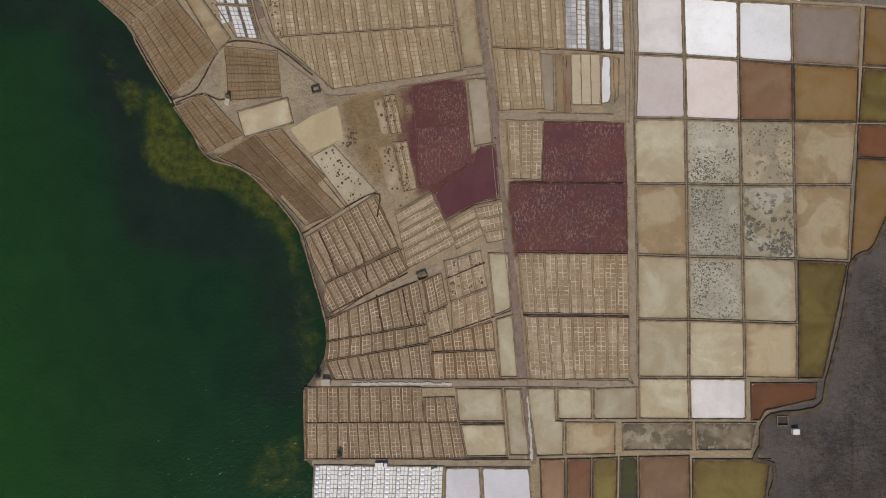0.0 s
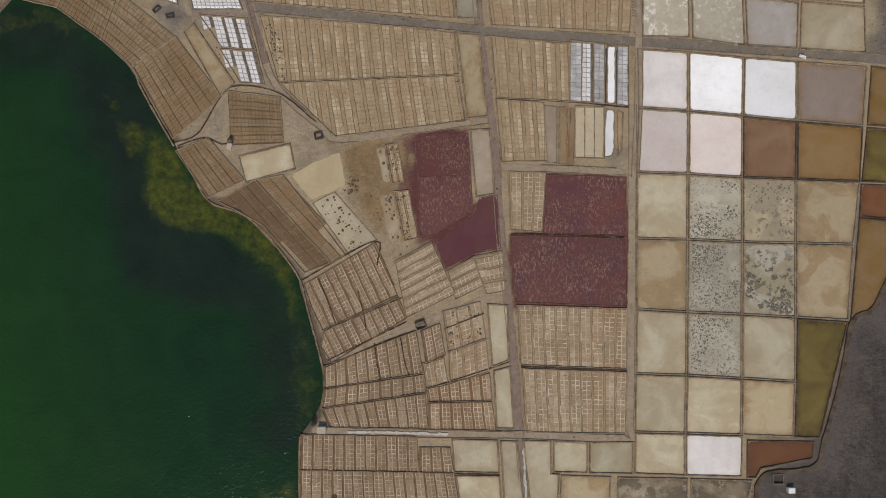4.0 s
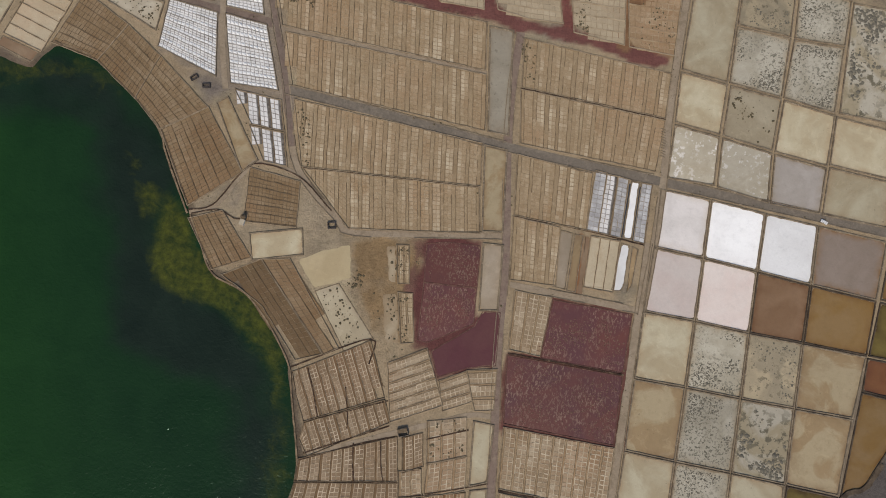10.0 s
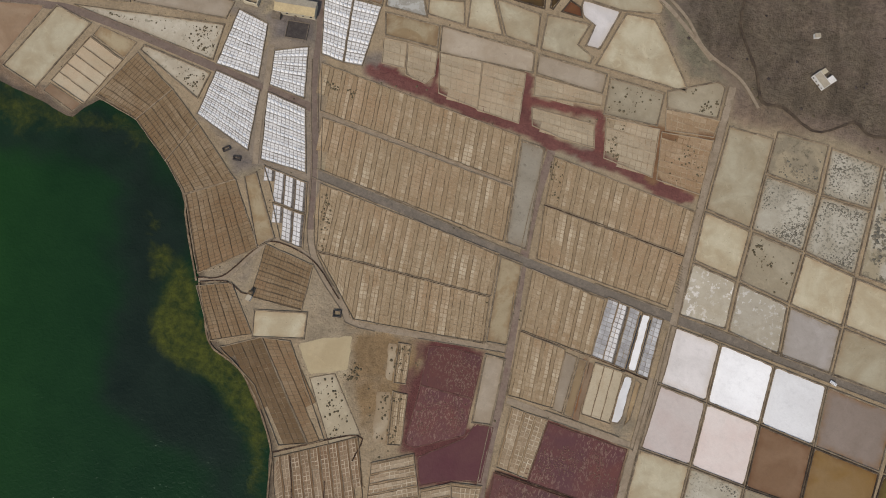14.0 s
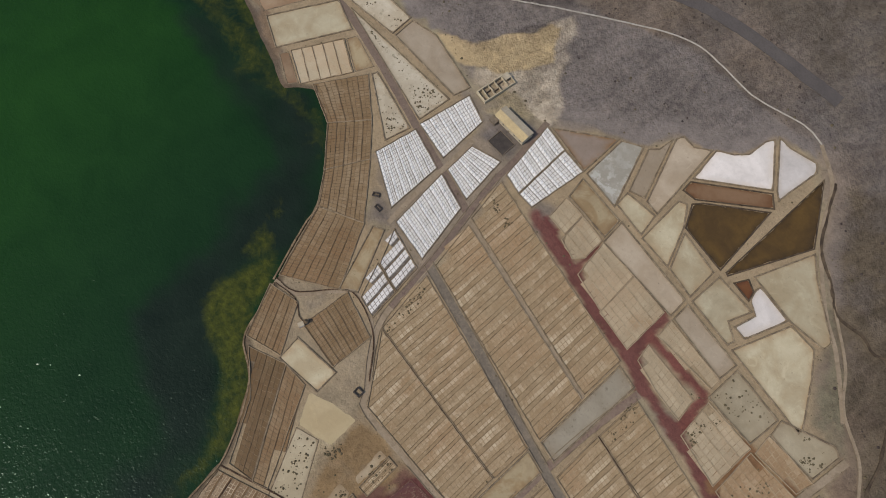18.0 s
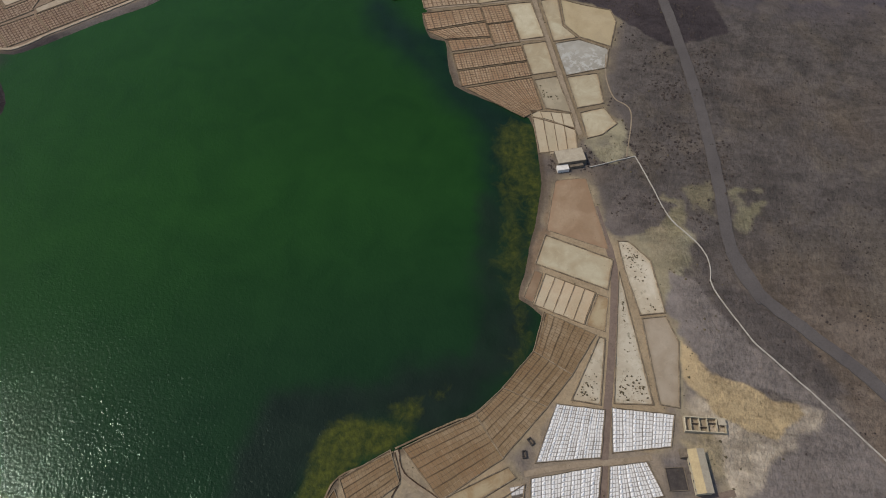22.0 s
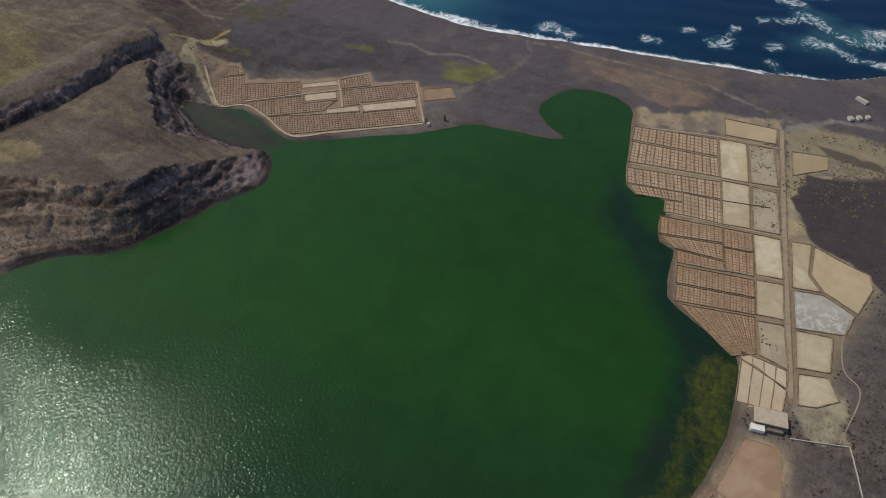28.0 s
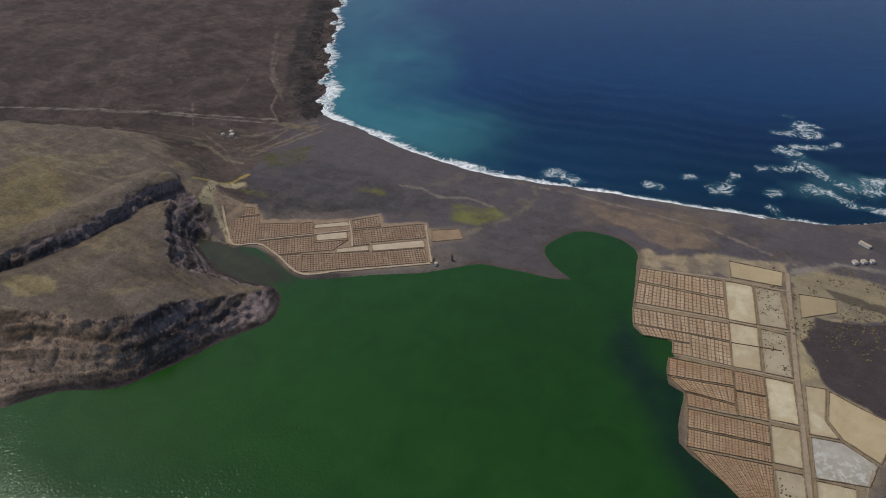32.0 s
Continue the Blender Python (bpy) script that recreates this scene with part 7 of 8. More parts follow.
ribbon("track", "dusty dirt track between the salt ponds", "track", TRACK, 4, [(-71.9, -75.7), (-7.8, -76.3), (45, -75.7), (104.3, -76.3), (107.5, -69.9), (106.9, -2.7), (105.6, 74.2), (105, 112.7)], lift=0.106, step=3.0, wear=0.07)
ribbon("track", "dusty dirt track between the salt ponds", "track", TRACK, 3.5, [(-74.4, -120.6), (-7.8, -121.2), (49.9, -121.2)], lift=0.114, step=3.0, wear=0.07)
ribbon("track", "dusty dirt track between the salt ponds", "track", TRACK, 3, [(-62.3, -36.6), (-15.8, -16.1), (21, -0.1), (34.5, 1.8)], lift=0.122, step=3.0, wear=0.07)
ribbon("track", "dusty dirt track between the salt ponds", "track", TRACK, 3.5, [(32.2, 75.8), (69.1, 74.9), (105.6, 74.2)], lift=0.130, step=3.0, wear=0.07)
ribbon("track", "dusty dirt track between the salt ponds", "track", TRACK, 2.5, [(-153.5, 83.3), (-139.1, 90.1), (-128.7, 107.9), (-119.3, 119.2), (-94.8, 114.4), (-77.8, 99.1)], lift=0.138, step=3.0, wear=0.07)
ribbon("track", "dusty dirt track between the salt ponds", "track", TRACK, 4, [(107.3, 71.4), (108.2, 109.6), (107.6, 148.5), (105.2, 181.3), (104.4, 215.3), (103.5, 289.9)], lift=0.154, step=3.0, wear=0.07)
ribbon("track", "dusty dirt track between the salt ponds", "track", TRACK, 4, [(-402.7, 189.6), (-504.4, 163.5), (-594.2, 140.8), (-674.2, 121.1), (-706.1, 113.3)], lift=0.162, step=3.0, wear=0.07)
ribbon("track", "dusty dirt track between the salt ponds", "track", TRACK, 2.5, [(-638.5, -6), (-663.5, 64.5), (-675.4, 119.8)], lift=0.170, step=3.0, wear=0.07)
ribbon("track", "dusty dirt track between the salt ponds", "track", TRACK, 2, [(-581.8, 9.6), (-602.6, 84.5), (-616, 134.3)], lift=0.178, step=3.0, wear=0.07)
ribbon("track", "dusty dirt track between the salt ponds", "track", TRACK, 2, [(-534.6, 57.1), (-550.7, 127), (-556, 150)], lift=0.186, step=3.0, wear=0.07)
ribbon("track", "dusty dirt track between the salt ponds", "track", TRACK, 2, [(-483.3, 84.7), (-501.5, 139.9), (-506.3, 162.3)], lift=0.194, step=3.0, wear=0.07)
ribbon("road", "worn grey asphalt road across the lava field", "road", ASPHALT, 9, [(-708.7, 234.9), (-622.2, 248.2), (-563.1, 261.9), (-478.8, 276.5), (-417, 283.9), (-357.4, 287.7), (-305.3, 290.6), (-270.3, 305.9), (-307.6, 290.1), (-280, 300.5), (-252.5, 329.3), (-220.7, 363.5), (-182.2, 392.3), (-144.4, 411.1), (-99.9, 423.5), (-59.1, 432.1)], lift=0.7, thick=1.5, step=3.0)
ribbon("boundary_wall", "low limewashed boundary wall across the lava field", "wall", LIMEWALL, 0.5, [(-384.8, 229.4), (-358.5, 240), (-333, 250.1), (-307.9, 269.9), (-292.6, 274.4), (-276.9, 274.9), (-242.1, 295.2), (-239.5, 297.3), (-183.8, 350.9), (-140.7, 383.5), (-93.3, 390.2), (-59.4, 403.7), (-43.7, 404)], lift=0.9, step=4.0)
ribbon("track", "dusty dirt track between the salt ponds", "track", TRACK, 2.5, [(-43.7, 404), (-19.4, 390.7), (1.2, 363.5), (33.6, 337.2), (56.8, 324.7), (87, 302.2)], lift=0.218, step=3.0, wear=0.07)
ribbon("track", "dusty dirt track between the salt ponds", "track", TRACK, 0.9, [(-492.8, 211.1), (-466.7, 210.5), (-443.7, 216.1), (-429.5, 228.5), (-384.2, 223.5)], lift=0.226, step=3.0, wear=0.07)
ribbon("boundary_wall", "low limewashed boundary wall across the lava field", "wall", LIMEWALL, 0.5, [(-371.4, 196), (-384.8, 229.4)], lift=0.9, step=4.0)
ribbon("drainage_ditch", "narrow dark stone-lined brine channel between salt pans", "channel", DITCH, 0.9, [(-66.1, -52.3), (-10.4, -42.4)], lift=0.362, step=3.0, wear=0.3)
ribbon("drainage_ditch", "narrow dark stone-lined brine channel between salt pans", "channel", DITCH, 0.9, [(-66.8, -63.5), (-8.8, -53.3)], lift=0.370, step=3.0, wear=0.3)
ribbon("drainage_ditch", "narrow dark stone-lined brine channel between salt pans", "channel", DITCH, 0.8, [(-79.9, 8.9), (-39.2, 31.9), (-37.3, 18.2)], lift=0.378, step=3.0, wear=0.3)
ribbon("drainage_ditch", "narrow dark stone-lined brine channel between salt pans", "channel", DITCH, 0.7, [(-64.8, -18.4), (-23.2, 0.2)], lift=0.386, step=3.0, wear=0.3)
ribbon("drainage_ditch", "narrow dark stone-lined brine channel between salt pans", "channel", DITCH, 0.8, [(-63.9, -36), (-20, -13.2)], lift=0.394, step=3.0, wear=0.3)
ribbon("drainage_ditch", "narrow dark stone-lined brine channel between salt pans", "channel", DITCH, 0.8, [(-66.1, -40.2), (-30.2, -23.8), (-15.8, -18.4)], lift=0.402, step=3.0, wear=0.3)
ribbon("drainage_ditch", "narrow dark stone-lined brine channel between salt pans", "channel", DITCH, 0.8, [(-63.9, -73.8), (-7.8, -73.8), (42.8, -73.8)], lift=0.410, step=3.0, wear=0.3)
ribbon("drainage_ditch", "narrow dark stone-lined brine channel between salt pans", "channel", DITCH, 0.7, [(-78, -98.5), (-27, -98.1), (34.8, -98.4)], lift=0.418, step=3.0, wear=0.3)
ribbon("drainage_ditch", "narrow dark stone-lined brine channel between salt pans", "channel", DITCH, 0.8, [(-76.7, -119), (-27, -118.6), (37, -118.3)], lift=0.426, step=3.0, wear=0.3)
ribbon("drainage_ditch", "narrow dark stone-lined brine channel between salt pans", "channel", DITCH, 0.8, [(-10, -36.6), (0.5, -33.4)], lift=0.434, step=3.0, wear=0.3)
ribbon("drainage_ditch", "narrow dark stone-lined brine channel between salt pans", "channel", DITCH, 0.8, [(1.2, -16.8), (23.6, -7.5)], lift=0.442, step=3.0, wear=0.3)
ribbon("drainage_ditch", "narrow dark stone-lined brine channel between salt pans", "channel", DITCH, 0.8, [(4.4, -29.9), (24.9, -22.2)], lift=0.450, step=3.0, wear=0.3)
ribbon("drainage_ditch", "narrow dark stone-lined brine channel between salt pans", "channel", DITCH, 0.6, [(-7.8, -50.7), (24.2, -39.8), (39, -34.4)], lift=0.458, step=3.0, wear=0.3)
ribbon("drainage_ditch", "narrow dark stone-lined brine channel between salt pans", "channel", DITCH, 0.6, [(-47.9, 3.7), (-43.7, -12.3), (-43, -18.7)], lift=0.466, step=3.0, wear=0.3)
ribbon("drainage_ditch", "narrow dark stone-lined brine channel between salt pans", "channel", DITCH, 0.7, [(-70.3, 10.1), (-66.1, 0.5), (-59.7, -16.1)], lift=0.474, step=3.0, wear=0.3)
ribbon("drainage_ditch", "narrow dark stone-lined brine channel between salt pans", "channel", DITCH, 0.7, [(-37.9, -25.7), (-36, -37.9), (-33.4, -46.9)], lift=0.482, step=3.0, wear=0.3)
ribbon("drainage_ditch", "narrow dark stone-lined brine channel between salt pans", "channel", DITCH, 0.7, [(-23.2, -22.5), (-20, -37.9), (-17.4, -44.3)], lift=0.490, step=3.0, wear=0.3)
ribbon("drainage_ditch", "narrow dark stone-lined brine channel between salt pans", "channel", DITCH, 0.8, [(-6.2, -58.1), (28.7, -57.1)], lift=0.498, step=3.0, wear=0.3)
ribbon("drainage_ditch", "narrow dark stone-lined brine channel between salt pans", "channel", DITCH, 0.7, [(19.2, 187.1), (62.8, 186), (103, 183.7)], lift=0.506, step=3.0, wear=0.3)
ribbon("drainage_ditch", "narrow dark stone-lined brine channel between salt pans", "channel", DITCH, 0.6, [(-94.4, 120.1), (-47.2, 123.3), (5.5, 126.8)], lift=0.514, step=3.0, wear=0.3)
ribbon("drainage_ditch", "narrow dark stone-lined brine channel between salt pans", "channel", DITCH, 0.7, [(27.8, 114.4), (69.7, 113.2), (102.5, 110.9)], lift=0.522, step=3.0, wear=0.3)
ribbon("drainage_ditch", "narrow dark stone-lined brine channel between salt pans", "channel", DITCH, 0.8, [(45.1, -36.9), (75.5, -37.3), (105, -37.9)], lift=0.530, step=3.0, wear=0.3)
ribbon("drainage_ditch", "narrow dark stone-lined brine channel between salt pans", "channel", DITCH, 0.8, [(37.7, 37.7), (69.1, 37.7), (103, 37.4)], lift=0.538, step=3.0, wear=0.3)
ribbon("drainage_ditch", "narrow dark stone-lined brine channel between salt pans", "channel", DITCH, 0.7, [(-154, 84.9), (-140.7, 90.2), (-128.7, 110.3), (-119.3, 117.9), (-95.3, 114.4), (-73.9, 98.6)], lift=0.546, step=3.0, wear=0.3)
ribbon("drainage_ditch", "narrow dark stone-lined brine channel between salt pans", "channel", DITCH, 0.7, [(-151.8, 83.2), (-137.2, 87.9), (-127.1, 84.7), (-123.3, 85.1)], lift=0.554, step=3.0, wear=0.3)
ribbon("drainage_ditch", "narrow dark stone-lined brine channel between salt pans", "channel", DITCH, 0.6, [(-586.8, 132.5), (-573.2, 89.8)], lift=0.562, step=3.0, wear=0.3)
ribbon("drainage_ditch", "narrow dark stone-lined brine channel between salt pans", "channel", DITCH, 0.6, [(-417.2, 152.9), (-415, 165.9), (-407.3, 185.5)], lift=0.570, step=3.0, wear=0.3)
ribbon("salt_spill", "strip of spilled pale salt beside the track", "salt", LIMEWALL, 1.5, [(-52, -76.4), (-27, -76), (5, -76.3)], lift=0.578, step=1.6, wear=0.7)
ribbon("salt_spill", "strip of spilled pale salt beside the track", "salt", LIMEWALL, 1.3, [(47.9, -82.8), (49.2, -102), (50.2, -119.6)], lift=0.586, step=1.6, wear=0.7)
ribbon("shore_wall", "low rough stone wall along the lagoon shore", "wall", DIVIDER, 1, [(-78.9, -79.6), (-78.6, -98.8), (-78, -119.6)], lift=0.874, step=3.0, wear=0.3)
ribbon("shore_wall", "low rough stone wall along the lagoon shore", "wall", DIVIDER, 1, [(-65.5, -50.7), (-67.4, -37.9), (-76.7, -5.9), (-81.5, 10.1), (-97.5, 31), (-113.5, 44.8), (-132.8, 51.8), (-142.4, 66.2), (-152, 82.2)], lift=0.882, step=3.0, wear=0.3)
ribbon("shore_wall", "low rough stone wall along the lagoon shore", "wall", DIVIDER, 1, [(-154, 82.9), (-172.2, 113.4), (-179.1, 127.5), (-196.3, 142.5), (-223.3, 160.9), (-248.6, 166.2)], lift=0.890, step=3.0, wear=0.3)
ribbon("shore_wall", "low pale stone wall along the far pans", "wall", PALEWALL, 2.4, [(-488.6, -426.4), (-463.5, -392), (-451.7, -371), (-466.2, -351.4), (-462.2, -321.1), (-451.2, -279.5), (-473.1, -252.7), (-495.9, -226.3), (-533, -183.9)], lift=0.75, step=3.0, wear=0.3)
ribbon("shore_wall", "low pale stone wall across the far pans", "wall", PALEWALL, 1.6, [(-471.4, -356.2), (-500.5, -326.6), (-537.3, -288.8)], lift=0.7, step=3.0, wear=0.3)
ribbon("shore_wall", "low pale stone wall across the far pans", "wall", PALEWALL, 1.6, [(-551.1, -300.9), (-534.1, -284.1), (-514.9, -267.3)], lift=0.7, step=3.0, wear=0.3)
ribbon("shore_wall", "low pale stone wall across the far pans", "wall", PALEWALL, 1.6, [(-588.3, -226.7), (-567.8, -210.5), (-535.1, -184)], lift=0.7, step=3.0, wear=0.3)
ribbon("boundary_bank", "dark stone bank along the edge of the works", "bank", DARKBANK, 2.6, [(250.9, 14.9), (243.5, 0.5), (231.7, -7.8), (226.6, -37.9), (217.6, -73.8), (211.8, -89.8), (183.6, -95.5), (179.8, -111.5), (176, -118.6), (186.8, -121.8), (188.1, -127.5), (184.9, -140.3)], lift=0.9, step=3.0, wear=0.25)
ribbon("brine_channel", "dark brine channel beside a white salt bed", "channel", BRINE, 1.2, [(89, 143.9), (89.3, 112.9)], lift=0.2, step=3.0, wear=0.1)
ribbon("brine_channel", "dark brine channel beside a white salt bed", "channel", BRINE, 1.2, [(95.5, 143.1), (96.1, 112.4)], lift=0.2, step=3.0, wear=0.1)
ribbon("track", "dark reddish earth track between white salt pans", "track", REDTRACK, 5.0, [(-336.7, 199.5), (-316.9, 204.5), (-297.2, 209.6), (-279.9, 211.3), (-236.1, 208.8), (-210.4, 206.3), (-188.5, 204.2), (-159.6, 201.6), (-141.9, 200.7), (-126.8, 199.1)], lift=0.07, step=3.0, wear=0.06)
ribbon("track", "dark reddish earth track beside white salt pans", "track", REDTRACK, 4.0, [(-147.8, 273.1), (-138.2, 241.9), (-133.6, 221.1), (-125.8, 201.5), (-117.8, 178.8), (-110.8, 156.1), (-102.7, 130.9)], lift=0.11, step=3.0, wear=0.06)
ribbon("track", "pale dirt track between white salt pans", "track", TRACK, 3.4, [(-163, 228.5), (-157.5, 203.7), (-154.7, 186.4), (-146.6, 156.8)], lift=0.16, step=3.0, wear=0.06)
ribbon("dry_gully", "narrow dark dry gully winding over lava ground", "gully", DARKBANK, 1.5, [(-19.7, 394), (-7.2, 375.7), (6.5, 358.8), (24.4, 350), (40.7, 340.2), (58.2, 343.9), (69.2, 342.2), (84.3, 352.4), (94.5, 348.4), (98, 327.5), (112.8, 305.1), (121.6, 286.9), (134.9, 286.8), (156.5, 279.1), (176, 291.6), (185.3, 287), (204.1, 290.3), (246.5, 300.2)], lift=0.618, step=3.0, wear=0.5)
ribbon("track", "dusty dirt track between the salt ponds", "track", TRACK, 1.6, [(17.8, 353.9), (41.7, 338.8), (65.1, 323.9), (82, 306.9), (106.3, 296), (120.8, 282.2)], lift=0.506, step=3.0, wear=0.07)

# ---- buildings ----
PLASTER = earth_material("cream_plaster", (0.50, 0.44, 0.32), (0.42, 0.36, 0.25), 0.3, 2.5, bump=0.05)
WHITEWASH = earth_material("white_plaster", (0.72, 0.70, 0.66), (0.60, 0.57, 0.52), 0.3, 2.5, bump=0.05)
ROOF = earth_material("pale_roof", (0.44, 0.385, 0.29), (0.35, 0.30, 0.225), 0.25, 1.5, bump=0.1)
# for the sun-facing slope: sunlight put into a lighter, yellower roof tone
SUNLITROOF = earth_material("sunlit_ochre_roof", (0.50, 0.40, 0.23), (0.40, 0.315, 0.185), 0.25, 1.5, bump=0.1)
RUBBLE = earth_material("rubble_masonry", (0.22, 0.18, 0.135), (0.13, 0.105, 0.08), 0.5, 2.5)
YARD = earth_material("pale_rubble", (0.31, 0.26, 0.19), (0.22, 0.18, 0.13), 0.5, 1.2)
BASALT = earth_material("dark_basalt", (0.052, 0.045, 0.042), (0.085, 0.072, 0.065), 0.3, 1.5, bump=0.5)
# near-black colour puts in the shade inside openings and behind glass
SHADE_PANE = nodes_of("dark_opening", 0.6, 0.2)[0]
SHADE_PANE.node_tree.nodes["Principled BSDF"].inputs["Base Color"].default_value = (0.02, 0.018, 0.016, 1)
TIMBER = earth_material("weathered_timber", (0.12, 0.085, 0.05), (0.17, 0.125, 0.08), 0.6, 3.0)
PAINT = earth_material("white_vehicle_paint", (0.70, 0.70, 0.70), (0.60, 0.60, 0.60), 0.4, 3.0, rough=0.4, bump=0.0)
RUBBER = earth_material("tyre_rubber", (0.02, 0.02, 0.02), (0.03, 0.03, 0.03), 1.0, 4.0, bump=0.02)


def box_bm(sx, sy, sz, at=(0, 0, 0), bevel=0.0):
    """A box standing on its base at a place, with edges rounded off."""
    bm = bmesh.new()
    bmesh.ops.create_cube(bm, size=1.0)
    bmesh.ops.scale(bm, vec=(sx, sy, sz), verts=bm.verts)
    bmesh.ops.translate(bm, vec=(at[0], at[1], at[2] + sz / 2), verts=bm.verts)
    if bevel:
        bmesh.ops.bevel(bm, geom=bm.edges[:], offset=bevel, segments=1, affect="EDGES")
    return bm


def solid(name, bm, mat, parent, label=""):
    me = bpy.data.meshes.new(name)
    bm.to_mesh(me)
    bm.free()
    me.materials.append(mat)
    return part(name, me, parent, label)


def stand(name, label, category, x, y, turn, group="", z=None):
    thing = tagged(new(name), label, category, group)
    thing.location = (x, y, ground_height(x, y) - 0.03 if z is None else z)
    thing.rotation_euler = (0, 0, radians(turn))
    return thing


def walls(thing, sx, sy, h, mat, thick=0.35, at=(0, 0), ruin=0.0, z=0.0):
    """Four walls round a plan, broken at the top when ruined."""
    for px_, py_, lx, ly in ((0, -sy / 2 + thick / 2, sx, thick), (0, sy / 2 - thick / 2, sx, thick), (-sx / 2 + thick / 2, 0, thick, sy - 2 * thick), (sx / 2 - thick / 2, 0, thick, sy - 2 * thick)):
        bm = box_bm(lx, ly, h, (at[0] + px_, at[1] + py_, z))
        if ruin:
            bmesh.ops.subdivide_edges(bm, edges=[e for e in bm.edges if e.calc_length() > 1.5], cuts=4)
            for v in bm.verts:
                if v.co.z > 0.4 * h:
                    v.co.z -= random.uniform(0, ruin) * h
        solid("wall", bm, mat, thing)


def openings(thing, sx, sy, n, h=1.1, sill=1.0, w=0.9, at=(0, 0)):
    """Flat dark panes as windows along the two long sides, and a door."""
    for side_ in (-1, 1):
        for k in range(n):
            x = at[0] - sx / 2 + sx * (k + 0.5) / n
            door = k == n // 2 and side_ < 0
            hh, zz = (2.1, 0.0) if door else (h, sill)
            f = solid("door" if door else "window", box_bm(w, 0.12, hh, (x, at[1] + side_ * (sy / 2 + 0.02), zz)), TIMBER if door else SHADE_PANE, thing)
            solid("frame", box_bm(w + 0.25, 0.08, 0.12, (x, at[1] + side_ * (sy / 2 + 0.06), zz + hh)), WHITEWASH, f)


# salt warehouse
w = stand("salt_warehouse", "long cream salt warehouse with a low pitched pale roof", "warehouse", -156.5, 253.6, 8.5)
walls(w, 24.0, 8.6, 5.0, PLASTER)
openings(w, 24.0, 8.6, 5, 1.4, 2.0, 1.4)
for s in (-1, 1):
    bm = bmesh.new()
    q = [bm.verts.new(c) for c in ((-12.3, s * 4.7, 4.9), (12.3, s * 4.7, 4.9), (12.3, 0, 6.3), (-12.3, 0, 6.3), (-12.3, s * 4.7, 5.1), (12.3, s * 4.7, 5.1), (12.3, 0, 6.5), (-12.3, 0, 6.5))]
    for f in ((0, 1, 2, 3), (4, 5, 6, 7), (0, 1, 5, 4), (1, 2, 6, 5), (2, 3, 7, 6), (3, 0, 4, 7)):
        bm.faces.new([q[i] for i in f])
    bmesh.ops.recalc_face_normals(bm, faces=bm.faces)
    # south slope gets the tone with sunlight painted in, north slope the plain one
    solid("roof_slope", bm, SUNLITROOF if s < 0 else ROOF, w, "ochre roof slope painted lighter for the sun on it" if s < 0 else "roof slope in the plain pale roof colour")
solid("lean_to", box_bm(5.0, 4.0, 3.0, (-11.0, -6.0, 0)), RUBBLE, w, "small stone lean-to")
# roofless store
w = stand("roofless_store", "roofless cream stone store divided into rooms", "ruin", -184.3, 259.8, 92)
walls(w, 24.0, 9.0, 3.2, PLASTER, 0.6, ruin=0.3)
for k in (-8.2, -3.4, 1.2, 6.6):
    walls(w, 0.5, 8.0, 2.9, PLASTER, 0.25, (k, 0), ruin=0.25)
for k, y in ((-5.8, 0.8), (-1.0, -1.2), (3.9, 1.4)):
    solid("partition", box_bm(4.2, 0.4, 2.2, (k, y, 0)), RUBBLE, w)
solid("roof", box_bm(4.4, 4.0, 0.3, (9.3, 2.0, 2.9)), ROOF, w, "flat roof left over one end")
solid("rubble_floor", box_bm(22.8, 7.8, 0.12), YARD, w)
w = stand("walled_yard", "low walled yard of dark cinders beside the warehouse", "yard", -152.0, 241.5, 8.5)
walls(w, 13.0, 11.0, 1.0, RUBBLE, 0.35, ruin=0.3)
solid("yard_floor", box_bm(12.2, 10.2, 0.12), BASALT, w, "dark cinder floor")
# lagoon-side works
w = stand("lagoon_works", "flat-roofed pale works building at the lagoon edge", "building", -377.5, 181.5, 106)
walls(w, 21.0, 12.0, 5.0, RUBBLE)
solid("roof", box_bm(20.6, 11.6, 0.35, (0, 0, 4.7)), ROOF, w, "pale flat roof")
openings(w, 21.0, 12.0, 4)
solid("annex", box_bm(8.5, 4.6, 3.2, (-7.5, -8.4, 0), 0.05), WHITEWASH, w, "white flat-roofed annex")
solid("porch", box_bm(10.0, 2.6, 2.6, (3.0, -7.4, 0), 0.05), RUBBLE, w)
# country house on the lava
w = stand("country_house", "small white flat-roofed house with a rear wing", "house", 150.5, 309.0, -38)
walls(w, 10.0, 5.0, 3.4, WHITEWASH)
solid("roof", box_bm(9.6, 4.6, 0.3, (0, 0, 3.1)), ROOF, w)
openings(w, 10.0, 5.0, 4)
solid("wing", box_bm(4.0, 4.5, 3.0, (3.0, 4.8, 0), 0.05), WHITEWASH, w)
solid("wing", box_bm(3.0, 4.0, 2.8, (-3.4, 4.5, 0), 0.05), PLASTER, w)
w = stand("shed", "small white shed among lava rocks", "shed", 142.0, 336.0, 20)
walls(w, 3.2, 2.6, 2.3, WHITEWASH, 0.25)
solid("roof", box_bm(3.4, 2.8, 0.2, (0, 0, 2.3)), ROOF, w)
# pump house by the red pond
w = stand("roofless_tank", "square roofless masonry tank with a rubble floor", "tank", 191.7, -97.0, 2)
walls(w, 6.4, 5.6, 1.6, RUBBLE, 0.4, ruin=0.15)
solid("floor_slab", box_bm(5.6, 4.8, 0.2), BASALT, w)
w = stand("pump_hut", "small white flat-roofed pump hut", "hut", 198.8, -102.8, 2)
walls(w, 3.6, 2.8, 2.6, WHITEWASH, 0.25)
